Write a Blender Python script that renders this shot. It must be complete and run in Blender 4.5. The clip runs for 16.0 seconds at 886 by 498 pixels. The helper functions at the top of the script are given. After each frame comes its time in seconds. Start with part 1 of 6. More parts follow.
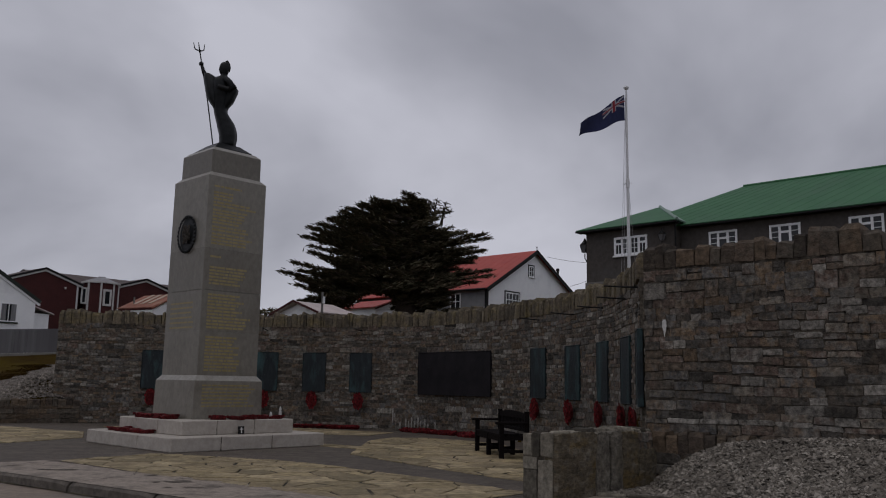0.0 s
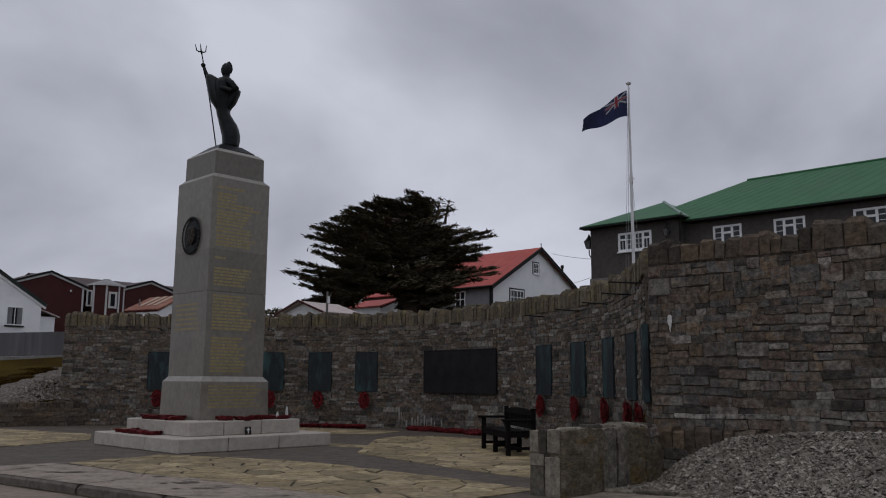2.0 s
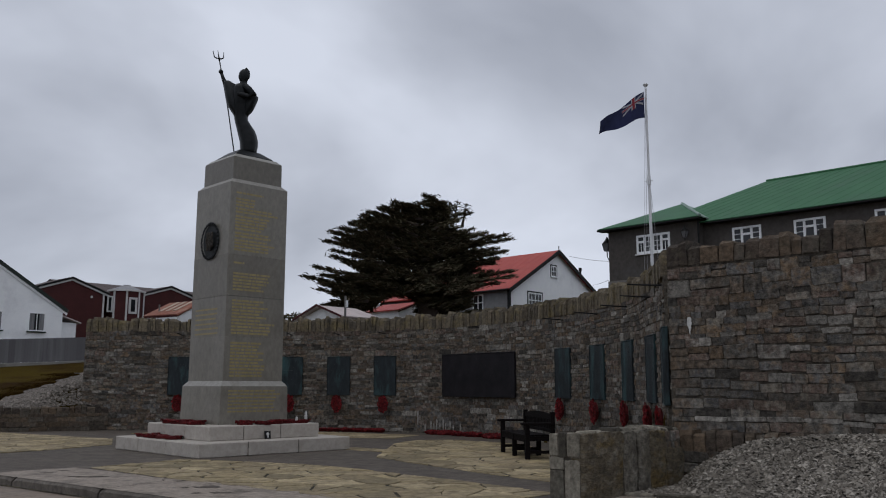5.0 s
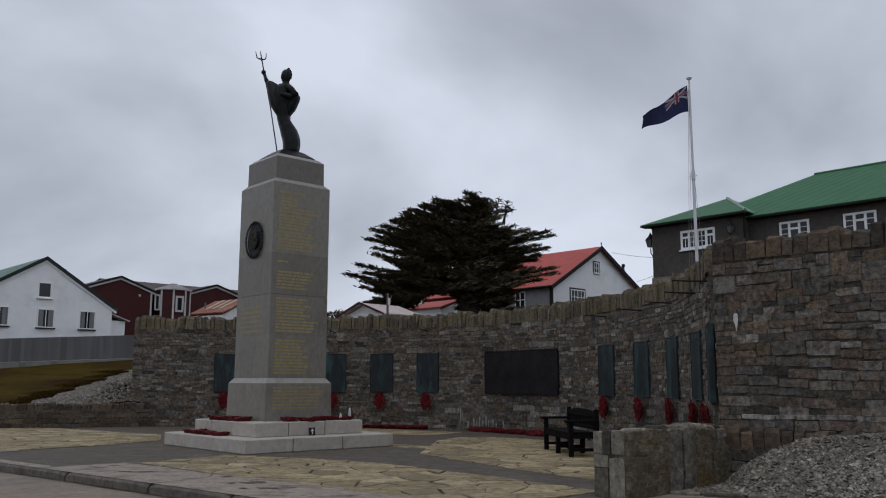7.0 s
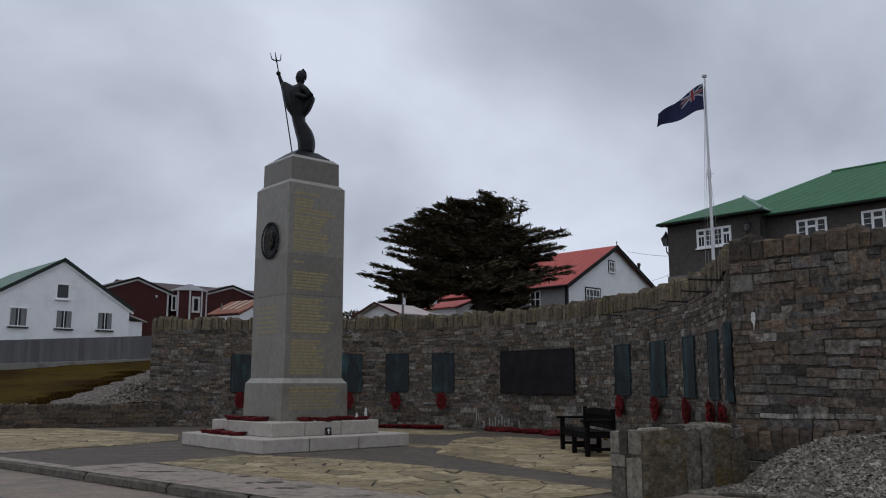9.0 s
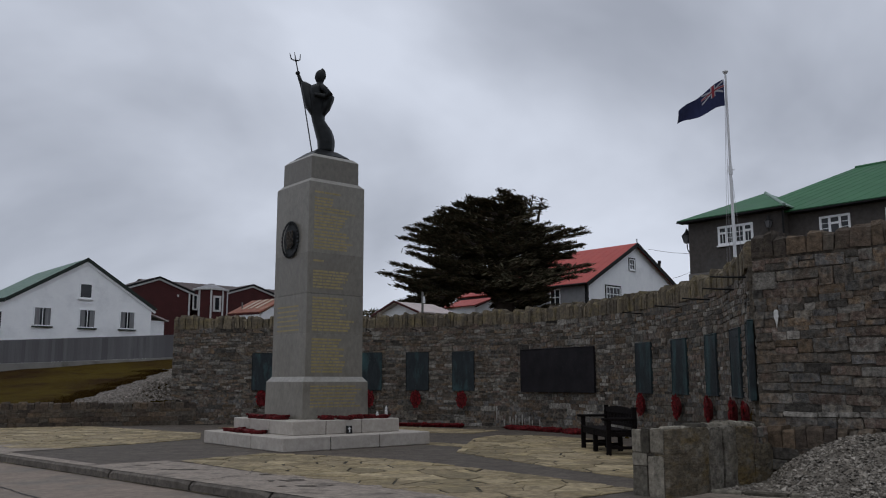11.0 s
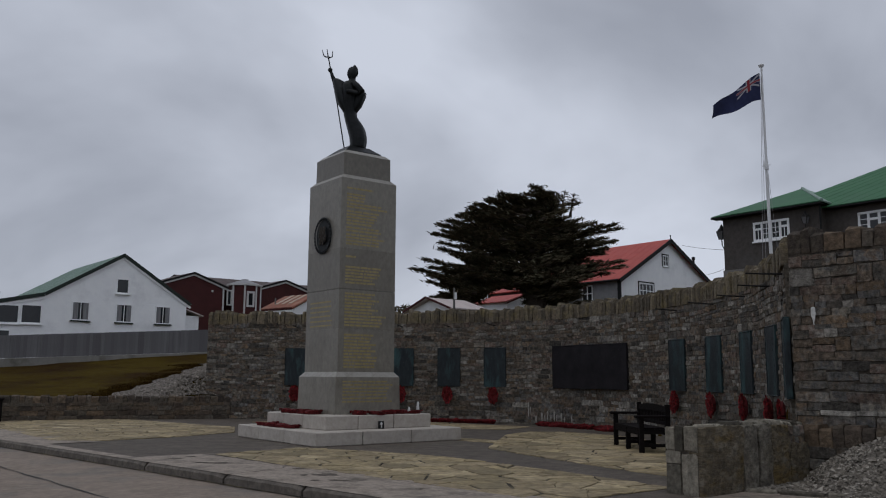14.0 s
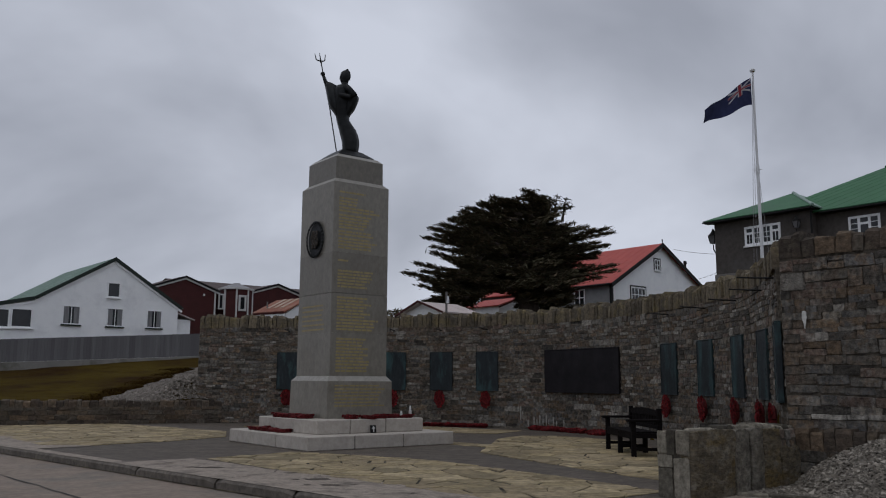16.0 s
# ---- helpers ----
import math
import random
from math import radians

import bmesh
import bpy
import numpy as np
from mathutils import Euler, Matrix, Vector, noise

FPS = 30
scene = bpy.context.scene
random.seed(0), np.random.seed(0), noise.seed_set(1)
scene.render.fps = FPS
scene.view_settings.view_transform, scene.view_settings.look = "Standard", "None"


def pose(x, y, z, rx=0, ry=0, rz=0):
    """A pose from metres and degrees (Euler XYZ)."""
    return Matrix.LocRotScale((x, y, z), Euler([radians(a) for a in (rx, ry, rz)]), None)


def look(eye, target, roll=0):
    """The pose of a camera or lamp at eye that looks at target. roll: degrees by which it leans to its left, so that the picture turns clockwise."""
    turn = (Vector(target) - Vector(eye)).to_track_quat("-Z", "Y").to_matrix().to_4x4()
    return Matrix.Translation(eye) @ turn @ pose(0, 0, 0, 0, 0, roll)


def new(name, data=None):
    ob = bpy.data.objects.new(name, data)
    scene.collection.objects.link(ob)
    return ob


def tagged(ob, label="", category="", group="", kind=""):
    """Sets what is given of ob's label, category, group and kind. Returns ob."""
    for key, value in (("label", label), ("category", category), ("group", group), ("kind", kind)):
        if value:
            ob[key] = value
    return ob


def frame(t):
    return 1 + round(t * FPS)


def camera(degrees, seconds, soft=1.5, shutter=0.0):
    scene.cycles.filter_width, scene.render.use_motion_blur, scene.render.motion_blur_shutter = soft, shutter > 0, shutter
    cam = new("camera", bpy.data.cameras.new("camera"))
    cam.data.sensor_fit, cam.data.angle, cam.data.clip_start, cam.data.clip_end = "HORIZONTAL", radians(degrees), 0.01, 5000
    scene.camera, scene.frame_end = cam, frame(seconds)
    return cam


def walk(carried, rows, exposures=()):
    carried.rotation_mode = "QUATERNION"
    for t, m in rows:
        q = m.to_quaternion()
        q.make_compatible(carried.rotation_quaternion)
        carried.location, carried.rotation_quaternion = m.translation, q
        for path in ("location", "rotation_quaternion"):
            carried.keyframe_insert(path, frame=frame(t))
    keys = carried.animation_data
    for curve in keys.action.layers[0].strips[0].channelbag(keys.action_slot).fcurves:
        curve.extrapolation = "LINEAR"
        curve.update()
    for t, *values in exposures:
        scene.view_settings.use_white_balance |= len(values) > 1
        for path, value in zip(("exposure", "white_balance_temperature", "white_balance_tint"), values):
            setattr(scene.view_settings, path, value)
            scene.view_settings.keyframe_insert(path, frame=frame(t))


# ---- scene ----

# the camera is held across the street and pans: seconds, yaw to the left, pitch up, lean, sideways drift
EYE = Vector((0.0, 0.0, 1.3))
cam = camera(55.0, 16.0, soft=1.1)
ROWS = [
    (0, -8.984, 9.047, 1.033, 0.034),
    (0.5, -8.945, 9.150, 1.064, 0.034),
    (1, -8.945, 9.045, 0.830, 0.034),
    (1.5, -8.880, 8.860, 0.681, 0.033),
    (2, -8.705, 8.917, 0.333, 0.033),
    (2.5, -8.680, 9.021, 0.395, 0.033),
    (3, -8.743, 9.108, 0.495, 0.033),
    (3.5, -8.655, 9.193, 0.462, 0.032),
    (4, -8.355, 9.127, 0.240, 0.031),
    (6.5, -5.529, 9.234, 0.162, 0.024),
    (7, -4.697, 8.962, 0.138, 0.022),
    (7.5, -4.270, 8.729, 0.305, 0.020),
    (8, -3.975, 8.839, 0.074, 0.018),
    (8.5, -3.755, 8.886, -0.097, 0.014),
    (9, -3.700, 8.944, 0.018, 0.012),
    (11.5, -1.895, 8.737, -0.082, 0.002),
    (12, -1.350, 8.540, -0.084, 0.001),
    (12.5, -0.640, 8.578, -0.052, 0.000),
    (13, 0.000, 8.600, 0.000, 0.000),
    (13.5, 0.101, 8.614, 0.188, 0.000),
    (14, -0.240, 8.566, 0.332, 0.000),
    (14.5, -0.385, 8.576, 0.175, 0.000),
    (15, -0.601, 8.590, 0.126, 0.000),
    (15.5, -0.674, 8.714, 0.259, 0.000),
    (16, -0.760, 8.835, 0.302, 0.000),
]


def aim(yaw, pitch, lean, drift):
    y, p = radians(yaw), radians(pitch)
    way = Vector((-math.sin(y) * math.cos(p), math.cos(y) * math.cos(p), math.sin(p)))
    eye = EYE + Vector((drift, 0, 0))
    return look(eye, eye + way, lean)


EXPOSURES = [
    (0.0, -0.38, 6700, 14), (1.5, -0.26, 6600, 13), (3.0, -0.05, 6500, 11), (4.0, 0.0, 6450, 10),
    (6.5, 0.11, 6400, 9), (9.0, 0.10, 6300, 9), (11.5, 0.02, 6400, 9), (13.0, -0.065, 6400, 9), (16.0, -0.115, 6450, 10),
]
walk(cam, [(t, aim(yaw, pitch, lean, drift)) for t, yaw, pitch, lean, drift in ROWS], EXPOSURES)

# ---------------------------------------------------------------- sky and light
world = bpy.data.worlds.new("overcast_sky")
scene.world = world
world.use_nodes = True
wn, wl = world.node_tree.nodes, world.node_tree.links
wn.clear()


def wnode(kind, **values):
    n = wn.new(kind)
    for key, value in values.items():
        n.inputs[key].default_value = value
    return n


sky = wn.new("ShaderNodeTexSky")
sky.sky_type, sky.sun_disc = "NISHITA", False
sky.sun_elevation, sky.sun_rotation = radians(72), radians(219)
sky_bg = wnode("ShaderNodeBackground", Strength=0.06)
wl.new(sky.outputs[0], sky_bg.inputs[0])
# cloud deck: the way of sight carried to a flat layer far up
tc = wn.new("ShaderNodeTexCoord")
sep = wn.new("ShaderNodeSeparateXYZ")
wl.new(tc.outputs["Generated"], sep.inputs[0])
lift = wn.new("ShaderNodeMath")
lift.operation = "ADD"
lift.inputs[1].default_value = 0.5
absz = wn.new("ShaderNodeMath")
absz.operation = "ABSOLUTE"
wl.new(sep.outputs[2], absz.inputs[0])
wl.new(absz.outputs[0], lift.inputs[0])
div = wn.new("ShaderNodeVectorMath")
div.operation = "DIVIDE"
comb = wn.new("ShaderNodeCombineXYZ")
for i in range(3):
    wl.new(lift.outputs[0], comb.inputs[i])
wl.new(tc.outputs["Generated"], div.inputs[0])
wl.new(comb.outputs[0], div.inputs[1])
big = wnode("ShaderNodeTexNoise", Scale=1.7, Detail=5.0, Roughness=0.48, Distortion=0.3)
drift = wn.new("ShaderNodeMapping")
drift.inputs["Location"].default_value = (0.55, 0.22, 0.0)
wl.new(div.outputs[0], drift.inputs[0])
wl.new(drift.outputs[0], big.inputs["Vector"])
ramp = wn.new("ShaderNodeValToRGB")
ramp.color_ramp.elements[0].position, ramp.color_ramp.elements[0].color = 0.34, (0.355, 0.377, 0.44, 1)
ramp.color_ramp.elements[1].position, ramp.color_ramp.elements[1].color = 0.66, (0.665, 0.70, 0.795, 1)
# broad lit and heavy masses of the deck, their edges torn by the same noise
torn = wnode("ShaderNodeTexNoise", Scale=5.0, Detail=4.0, Roughness=0.55)
wl.new(tc.outputs["Generated"], torn.inputs["Vector"])
pull = wn.new("ShaderNodeVectorMath")
pull.operation = "MULTIPLY_ADD"
wl.new(torn.outputs["Color"], pull.inputs[0])
pull.inputs[1].default_value = (0.16, 0.16, 0.16)
wl.new(tc.outputs["Generated"], pull.inputs[2])
shade_of_cloud = big.outputs["Fac"]
for way, reach, gain in (((-0.05, 0.92, 0.385), 0.19, 0.086), ((0.10, 0.955, 0.275), 0.13, 0.07), ((0.20, 0.90, 0.37), 0.20, -0.085), ((-0.46, 0.79, 0.39), 0.2, -0.05), ((-0.30, 0.89, 0.32), 0.2, 0.06), ((-0.19, 0.955, 0.22), 0.2, 0.045)):
    gap_to = wn.new("ShaderNodeVectorMath")
    gap_to.operation = "DISTANCE"
    wl.new(pull.outputs[0], gap_to.inputs[0])
    gap_to.inputs[1].default_value = [c + 0.08 for c in way]
    fall = wn.new("ShaderNodeMapRange")
    fall.interpolation_type = "SMOOTHSTEP"
    fall.inputs["From Min"].default_value, fall.inputs["From Max"].default_value = 0.0, reach
    fall.inputs["To Min"].default_value, fall.inputs["To Max"].default_value = gain, 0.0
    wl.new(gap_to.outputs["Value"], fall.inputs["Value"])
    plus = wn.new("ShaderNodeMath")
    wl.new(shade_of_cloud, plus.inputs[0])
    wl.new(fall.outputs[0], plus.inputs[1])
    shade_of_cloud = plus.outputs[0]
wl.new(shade_of_cloud, ramp.inputs[0])
cloud_bg = wnode("ShaderNodeBackground", Strength=1.0)
wl.new(ramp.outputs[0], cloud_bg.inputs[0])
mix = wnode("ShaderNodeMixShader", Fac=0.93)
wl.new(sky_bg.outputs[0], mix.inputs[1])
wl.new(cloud_bg.outputs[0], mix.inputs[2])
out = wn.new("ShaderNodeOutputWorld")
wl.new(mix.outputs[0], out.inputs[0])

sun = new("sun", bpy.data.lights.new("sun", "SUN"))
sun.data.energy, sun.data.angle, sun.data.color = 0.5, radians(60), (1.0, 0.96, 0.9)
sun.matrix_world = look((-12, 0, 60), (0, 15, 0))

# ---------------------------------------------------------------- materials
def material(name, colors, scale=4.0, rough=0.85, bump=0.25, bump_scale=40.0, metal=0.0, vary="", stain=None, stain_scale=0.7,
             stain_at=(0.52, 0.7), spec=0.3, stretch=(1, 1, 1), bump_dist=0.02, shade=0.35, speck=0.0, speck_scale=20.0, mix=0.35):
    """Colours mixed by a fine noise, a broad stain and, for pieces, by each piece's own random number."""
    m = bpy.data.materials.new(name)
    m.use_nodes = True
    n, l = m.node_tree.nodes, m.node_tree.links
    b = n["Principled BSDF"]
    b.inputs["Roughness"].default_value, b.inputs["Metallic"].default_value = rough, metal
    b.inputs["Specular IOR Level"].default_value = spec
    geo = n.new("ShaderNodeNewGeometry")
    mp = n.new("ShaderNodeMapping")
    mp.inputs["Scale"].default_value = stretch
    l.new(geo.outputs["Position"], mp.inputs[0])

    def noise_node(s, detail=6.0, r=0.6):
        t = n.new("ShaderNodeTexNoise")
        t.inputs["Scale"].default_value, t.inputs["Detail"].default_value, t.inputs["Roughness"].default_value = s, detail, r
        l.new(mp.outputs[0], t.inputs["Vector"])
        return t

    fine = noise_node(scale)
    ramp_n = n.new("ShaderNodeValToRGB")
    ramp_n.color_ramp.elements[0].position, ramp_n.color_ramp.elements[1].position = 0.3, 0.7
    ramp_n.color_ramp.elements[0].color = (*colors[0], 1)
    ramp_n.color_ramp.elements[1].color = (*colors[-1], 1)
    for k, c in enumerate(colors[1:-1]):
        ramp_n.color_ramp.elements.new(0.3 + 0.4 * (k + 1) / (len(colors) - 1)).color = (*c, 1)
    if vary:
        if vary == "object":
            src = n.new("ShaderNodeObjectInfo").outputs["Random"]
        else:
            src = geo.outputs["Random Per Island"]
        half = n.new("ShaderNodeMath")
        half.operation = "MULTIPLY_ADD"
        l.new(fine.outputs["Fac"], half.inputs[0])
        half.inputs[1].default_value = mix
        shift = n.new("ShaderNodeMath")
        shift.operation = "MULTIPLY_ADD"
        l.new(src, shift.inputs[0])
        shift.inputs[1].default_value, shift.inputs[2].default_value = 0.5, 0.255 - mix / 2
        l.new(shift.outputs[0], half.inputs[2])
        l.new(half.outputs[0], ramp_n.inputs[0])
        last = ramp_n.outputs[0]
        hsv = n.new("ShaderNodeHueSaturation")
        val = n.new("ShaderNodeMath")
        val.operation = "MULTIPLY_ADD"
        frac = n.new("ShaderNodeMath")
        frac.operation = "MULTIPLY"
        frac.inputs[1].default_value = 7.31
        l.new(src, frac.inputs[0])
        fr = n.new("ShaderNodeMath")
        fr.operation = "FRACT"
        l.new(frac.outputs[0], fr.inputs[0])
        l.new(fr.outputs[0], val.inputs[0])
        val.inputs[1].default_value, val.inputs[2].default_value = 2 * shade, 1 - shade
        l.new(val.outputs[0], hsv.inputs["Value"])
        l.new(last, hsv.inputs["Color"])
        last = hsv.outputs[0]
    else:
        l.new(fine.outputs["Fac"], ramp_n.inputs[0])
        last = ramp_n.outputs[0]
    if stain:
        broad = noise_node(stain_scale, 8.0, 0.65)
        sr = n.new("ShaderNodeValToRGB")
        sr.color_ramp.elements[0].position, sr.color_ramp.elements[1].position = stain_at
        l.new(broad.outputs["Fac"], sr.inputs[0])
        mx = n.new("ShaderNodeMix")
        mx.data_type = "RGBA"
        l.new(sr.outputs[0], mx.inputs["Factor"])
        l.new(last, mx.inputs["A"])
        mx.inputs["B"].default_value = (*stain, 1)
        last = mx.outputs["Result"]
    if speck:
        # small flecks, lighter and darker
        grain = noise_node(speck_scale, 5.0, 0.7)
        gr = n.new("ShaderNodeMapRange")
        gr.inputs["From Min"].default_value, gr.inputs["From Max"].default_value = 0.34, 0.66
        gr.inputs["To Min"].default_value, gr.inputs["To Max"].default_value = 1 - speck, 1 + speck
        l.new(grain.outputs["Fac"], gr.inputs["Value"])
        mul = n.new("ShaderNodeVectorMath")
        mul.operation = "SCALE"
        l.new(last, mul.inputs[0])
        l.new(gr.outputs[0], mul.inputs["Scale"])
        last = mul.outputs[0]
    l.new(last, b.inputs["Base Color"])
    if bump:
        bt = noise_node(bump_scale, 8.0, 0.65)
        bp = n.new("ShaderNodeBump")
        bp.inputs["Strength"].default_value, bp.inputs["Distance"].default_value = bump, bump_dist
        l.new(bt.outputs["Fac"], bp.inputs["Height"])
        l.new(bp.outputs[0], b.inputs["Normal"])
    return m


STONES = [(0.062, 0.056, 0.048), (0.112, 0.085, 0.062), (0.108, 0.104, 0.094), (0.138, 0.096, 0.060), (0.090, 0.089, 0.087), (0.150, 0.132, 0.106), (0.100, 0.069, 0.054), (0.195, 0.182, 0.160)]
M = {}
M["stone"] = material("rubble_stone", STONES, 7.0, 0.92, 1.0, 22.0, vary="object", stain=(0.088, 0.066, 0.046), stain_scale=1.6, stain_at=(0.56, 0.85), bump_dist=0.03, mix=0.24, shade=0.32, speck=0.6, speck_scale=13.0)
M["stone_many"] = material("rubble_stone_joined", STONES, 7.0, 0.92, 1.0, 22.0, vary="island", stain=(0.088, 0.066, 0.046), stain_scale=1.6, stain_at=(0.56, 0.85), bump_dist=0.03, mix=0.24, shade=0.32, speck=0.6, speck_scale=13.0)
M["mortar"] = material("mortar", [(0.06, 0.053, 0.043), (0.185, 0.162, 0.13)], 6.0, 0.95, 0.8, 20.0, speck=0.6, speck_scale=11.0)
M["mortar_dark"] = material("weathered_mortar", [(0.020, 0.017, 0.014), (0.11, 0.094, 0.074)], 5.0, 0.95, 0.8, 20.0, speck=0.5, speck_scale=11.0)
M["flag_piece"] = material("yellow_flagstone", [(0.205, 0.166, 0.098), (0.322, 0.256, 0.142), (0.24, 0.19, 0.115), (0.355, 0.288, 0.175)], 5.0, 0.9, 0.6, 25.0, vary="object",
                           stain=(0.15, 0.120, 0.072), stain_scale=2.8, stain_at=(0.46, 0.72), shade=0.2, speck=0.32, speck_scale=9.0)
M["flag_many"] = material("yellow_flagstone_joined", [(0.205, 0.166, 0.098), (0.322, 0.256, 0.142), (0.24, 0.19, 0.115), (0.355, 0.288, 0.175)], 5.0, 0.9, 0.6, 25.0, vary="island",
                          stain=(0.15, 0.120, 0.072), stain_scale=2.8, stain_at=(0.46, 0.72), shade=0.2, speck=0.32, speck_scale=9.0)
M["asphalt"] = material("asphalt_path", [(0.062, 0.051, 0.041), (0.104, 0.086, 0.070)], 3.0, 0.85, 0.35, 120.0, stain=(0.123, 0.102, 0.084), stain_scale=1.2, speck=0.25, speck_scale=7.0)
M["road"] = material("worn_road", [(0.179, 0.141, 0.111), (0.237, 0.192, 0.154)], 2.5, 0.85, 0.3, 90.0, stain=(0.126, 0.118, 0.107), stain_scale=0.5, speck=0.15, speck_scale=10.0)
M["concrete"] = material("pale_concrete", [(0.215, 0.178, 0.146), (0.305, 0.26, 0.215)], 5.0, 0.85, 0.25, 60.0, stain=(0.085, 0.072, 0.059), stain_scale=2.2, stain_at=(0.5, 0.72), speck=0.25, speck_scale=14.0)
# darker than the pavement: the shade on the kerb's street face is in the colour
M["kerb"] = material("shade_darkened_kerb", [(0.080, 0.070, 0.060), (0.150, 0.130, 0.110)], 9.0, 0.88, 0.4, 50.0, stain=(0.062, 0.053, 0.044), stain_scale=3.0, speck=0.3, speck_scale=12.0)
M["white_stone"] = material("white_step_stone", [(0.354, 0.320, 0.282), (0.437, 0.400, 0.355)], 4.0, 0.75, 0.15, 60.0, stain=(0.281, 0.249, 0.205), stain_scale=2.6, stain_at=(0.58, 0.9), speck=0.1, speck_scale=12.0)
M["granite"] = material("grey_granite", [(0.128, 0.116, 0.094), (0.166, 0.153, 0.128), (0.198, 0.184, 0.155)], 6.0, 0.42, 0.15, 70.0, spec=0.5, vary="object", shade=0.07, stain=(0.125, 0.11, 0.09), stain_scale=2.0, stain_at=(0.48, 0.8), stretch=(1, 1, 0.6), speck=0.16, speck_scale=14.0)
M["bronze"] = material("dark_bronze", [(0.008, 0.009, 0.010), (0.021, 0.023, 0.024)], 8.0, 0.5, 0.2, 40.0, metal=0.6)
M["bronze_worn"] = material("worn_bronze", [(0.03, 0.026, 0.022), (0.07, 0.06, 0.05)], 20.0, 0.45, 0.2, 40.0, metal=0.5)
M["rope_grey"] = material("grey_rope", [(0.25, 0.25, 0.26), (0.32, 0.32, 0.33)], 20.0, 0.9, 0.0)
M["plaque_green"] = material("verdigris_bronze", [(0.013, 0.018, 0.021), (0.022, 0.030, 0.034)], 6.0, 0.5, 0.15, 60.0, metal=0.2, stain=(0.038, 0.084, 0.088), stain_scale=1.5, stain_at=(0.50, 0.68), stretch=(1.6, 1.6, 0.5), speck=0.25, speck_scale=8.0)
M["plaque_dark"] = material("black_plaque", [(0.011, 0.010, 0.012), (0.022, 0.020, 0.023)], 3.0, 0.6, 0.15, 60.0, spec=0.1)
M["gold"] = material("gilt_letters", [(0.235, 0.19, 0.088), (0.34, 0.275, 0.13)], 9.0, 0.55, 0.0)
M["poppy"] = material("red_paper_poppies", [(0.075, 0.006, 0.008), (0.215, 0.013, 0.016)], 30.0, 0.75, 0.3, 60.0, vary="island")
M["black"] = material("black_paint", [(0.010, 0.010, 0.010), (0.018, 0.018, 0.018)], 10.0, 0.6, 0.1, spec=0.15)
M["wood_dark"] = material("dark_weathered_wood", [(0.006, 0.0052, 0.0052), (0.013, 0.0105, 0.0105)], 12.0, 0.8, 0.3, 50.0, stretch=(1, 1, 4), spec=0.04)
M["white_paint"] = material("white_paint", [(0.80, 0.81, 0.82), (0.86, 0.87, 0.87)], 2.0, 0.6, 0.05, 40.0, stain=(0.72, 0.73, 0.74), stain_scale=0.9)
M["pole_white"] = material("white_gloss_paint", [(0.60, 0.61, 0.63), (0.68, 0.69, 0.70)], 3.0, 0.4, 0.0)
M["roof_green"] = material("green_iron_roof", [(0.030, 0.115, 0.050), (0.045, 0.15, 0.068)], 0.9, 0.6, 0.1, 20.0, stain=(0.05, 0.125, 0.07), stain_scale=0.4)
M["roof_red"] = material("red_iron_roof", [(0.34, 0.05, 0.04), (0.43, 0.075, 0.058)], 1.2, 0.6, 0.1, 20.0, stain=(0.36, 0.06, 0.045), stain_scale=0.5)
M["roof_dark"] = material("brown_iron_roof", [(0.05, 0.035, 0.033), (0.075, 0.05, 0.045)], 1.2, 0.7, 0.1, 20.0)
M["roof_rust"] = material("faded_rust_roof", [(0.20, 0.07, 0.045), (0.27, 0.105, 0.065)], 1.2, 0.7, 0.1, 20.0, stain=(0.36, 0.22, 0.15), stain_scale=0.8)
M["roof_grey"] = material("pale_grey_roof", [(0.46, 0.40, 0.385), (0.54, 0.47, 0.45)], 1.2, 0.7, 0.1, 20.0)
M["wall_dark"] = material("dark_roughcast_wall", [(0.060, 0.053, 0.048), (0.09, 0.08, 0.073)], 5.0, 0.95, 0.4, 60.0, stain=(0.10, 0.098, 0.095), stain_scale=0.35)
M["wall_red"] = material("dark_red_boards", [(0.044, 0.0095, 0.009), (0.062, 0.013, 0.012)], 2.0, 0.75, 0.2, 30.0)
M["glass"] = material("window_glass", [(0.014, 0.015, 0.017), (0.024, 0.026, 0.029)], 1.0, 0.08, 0.0, spec=0.45)
M["curtain"] = material("pale_curtain", [(0.12, 0.12, 0.125), (0.26, 0.26, 0.265)], 3.0, 0.9, 0.1, 10.0, stretch=(6, 6, 0.3))
M["fence"] = material("grey_weathered_fence", [(0.108, 0.104, 0.108), (0.138, 0.134, 0.138)], 1.2, 0.85, 0.3, 40.0, vary="object", shade=0.06, stain=(0.19, 0.188, 0.188), stain_scale=1.1, stain_at=(0.52, 0.78), stretch=(1.5, 1.5, 0.16))
M["grass"] = material("rough_grass", [(0.038, 0.022, 0.005), (0.062, 0.044, 0.007), (0.048, 0.030, 0.006)], 0.7, 0.95, 0.9, 14.0, stain=(0.028, 0.015, 0.005), stain_at=(0.44, 0.62), stain_scale=0.35, bump_dist=0.06, spec=0.02)
M["gravel_bed"] = material("gravel_bed", [(0.06, 0.055, 0.049), (0.125, 0.115, 0.102)], 26.0, 0.95, 1.0, 30.0, bump_dist=0.05)
M["gravel"] = material("grey_gravel", [(0.105, 0.092, 0.076), (0.178, 0.158, 0.132), (0.29, 0.265, 0.228)], 14.0, 0.9, 0.3, 60.0, vary="island", shade=0.42, stain=(0.095, 0.083, 0.068), stain_scale=2.2, stain_at=(0.48, 0.7))
M["bark"] = material("cypress_bark", [(0.03, 0.022, 0.017), (0.05, 0.038, 0.03)], 8.0, 0.95, 0.6, 20.0)
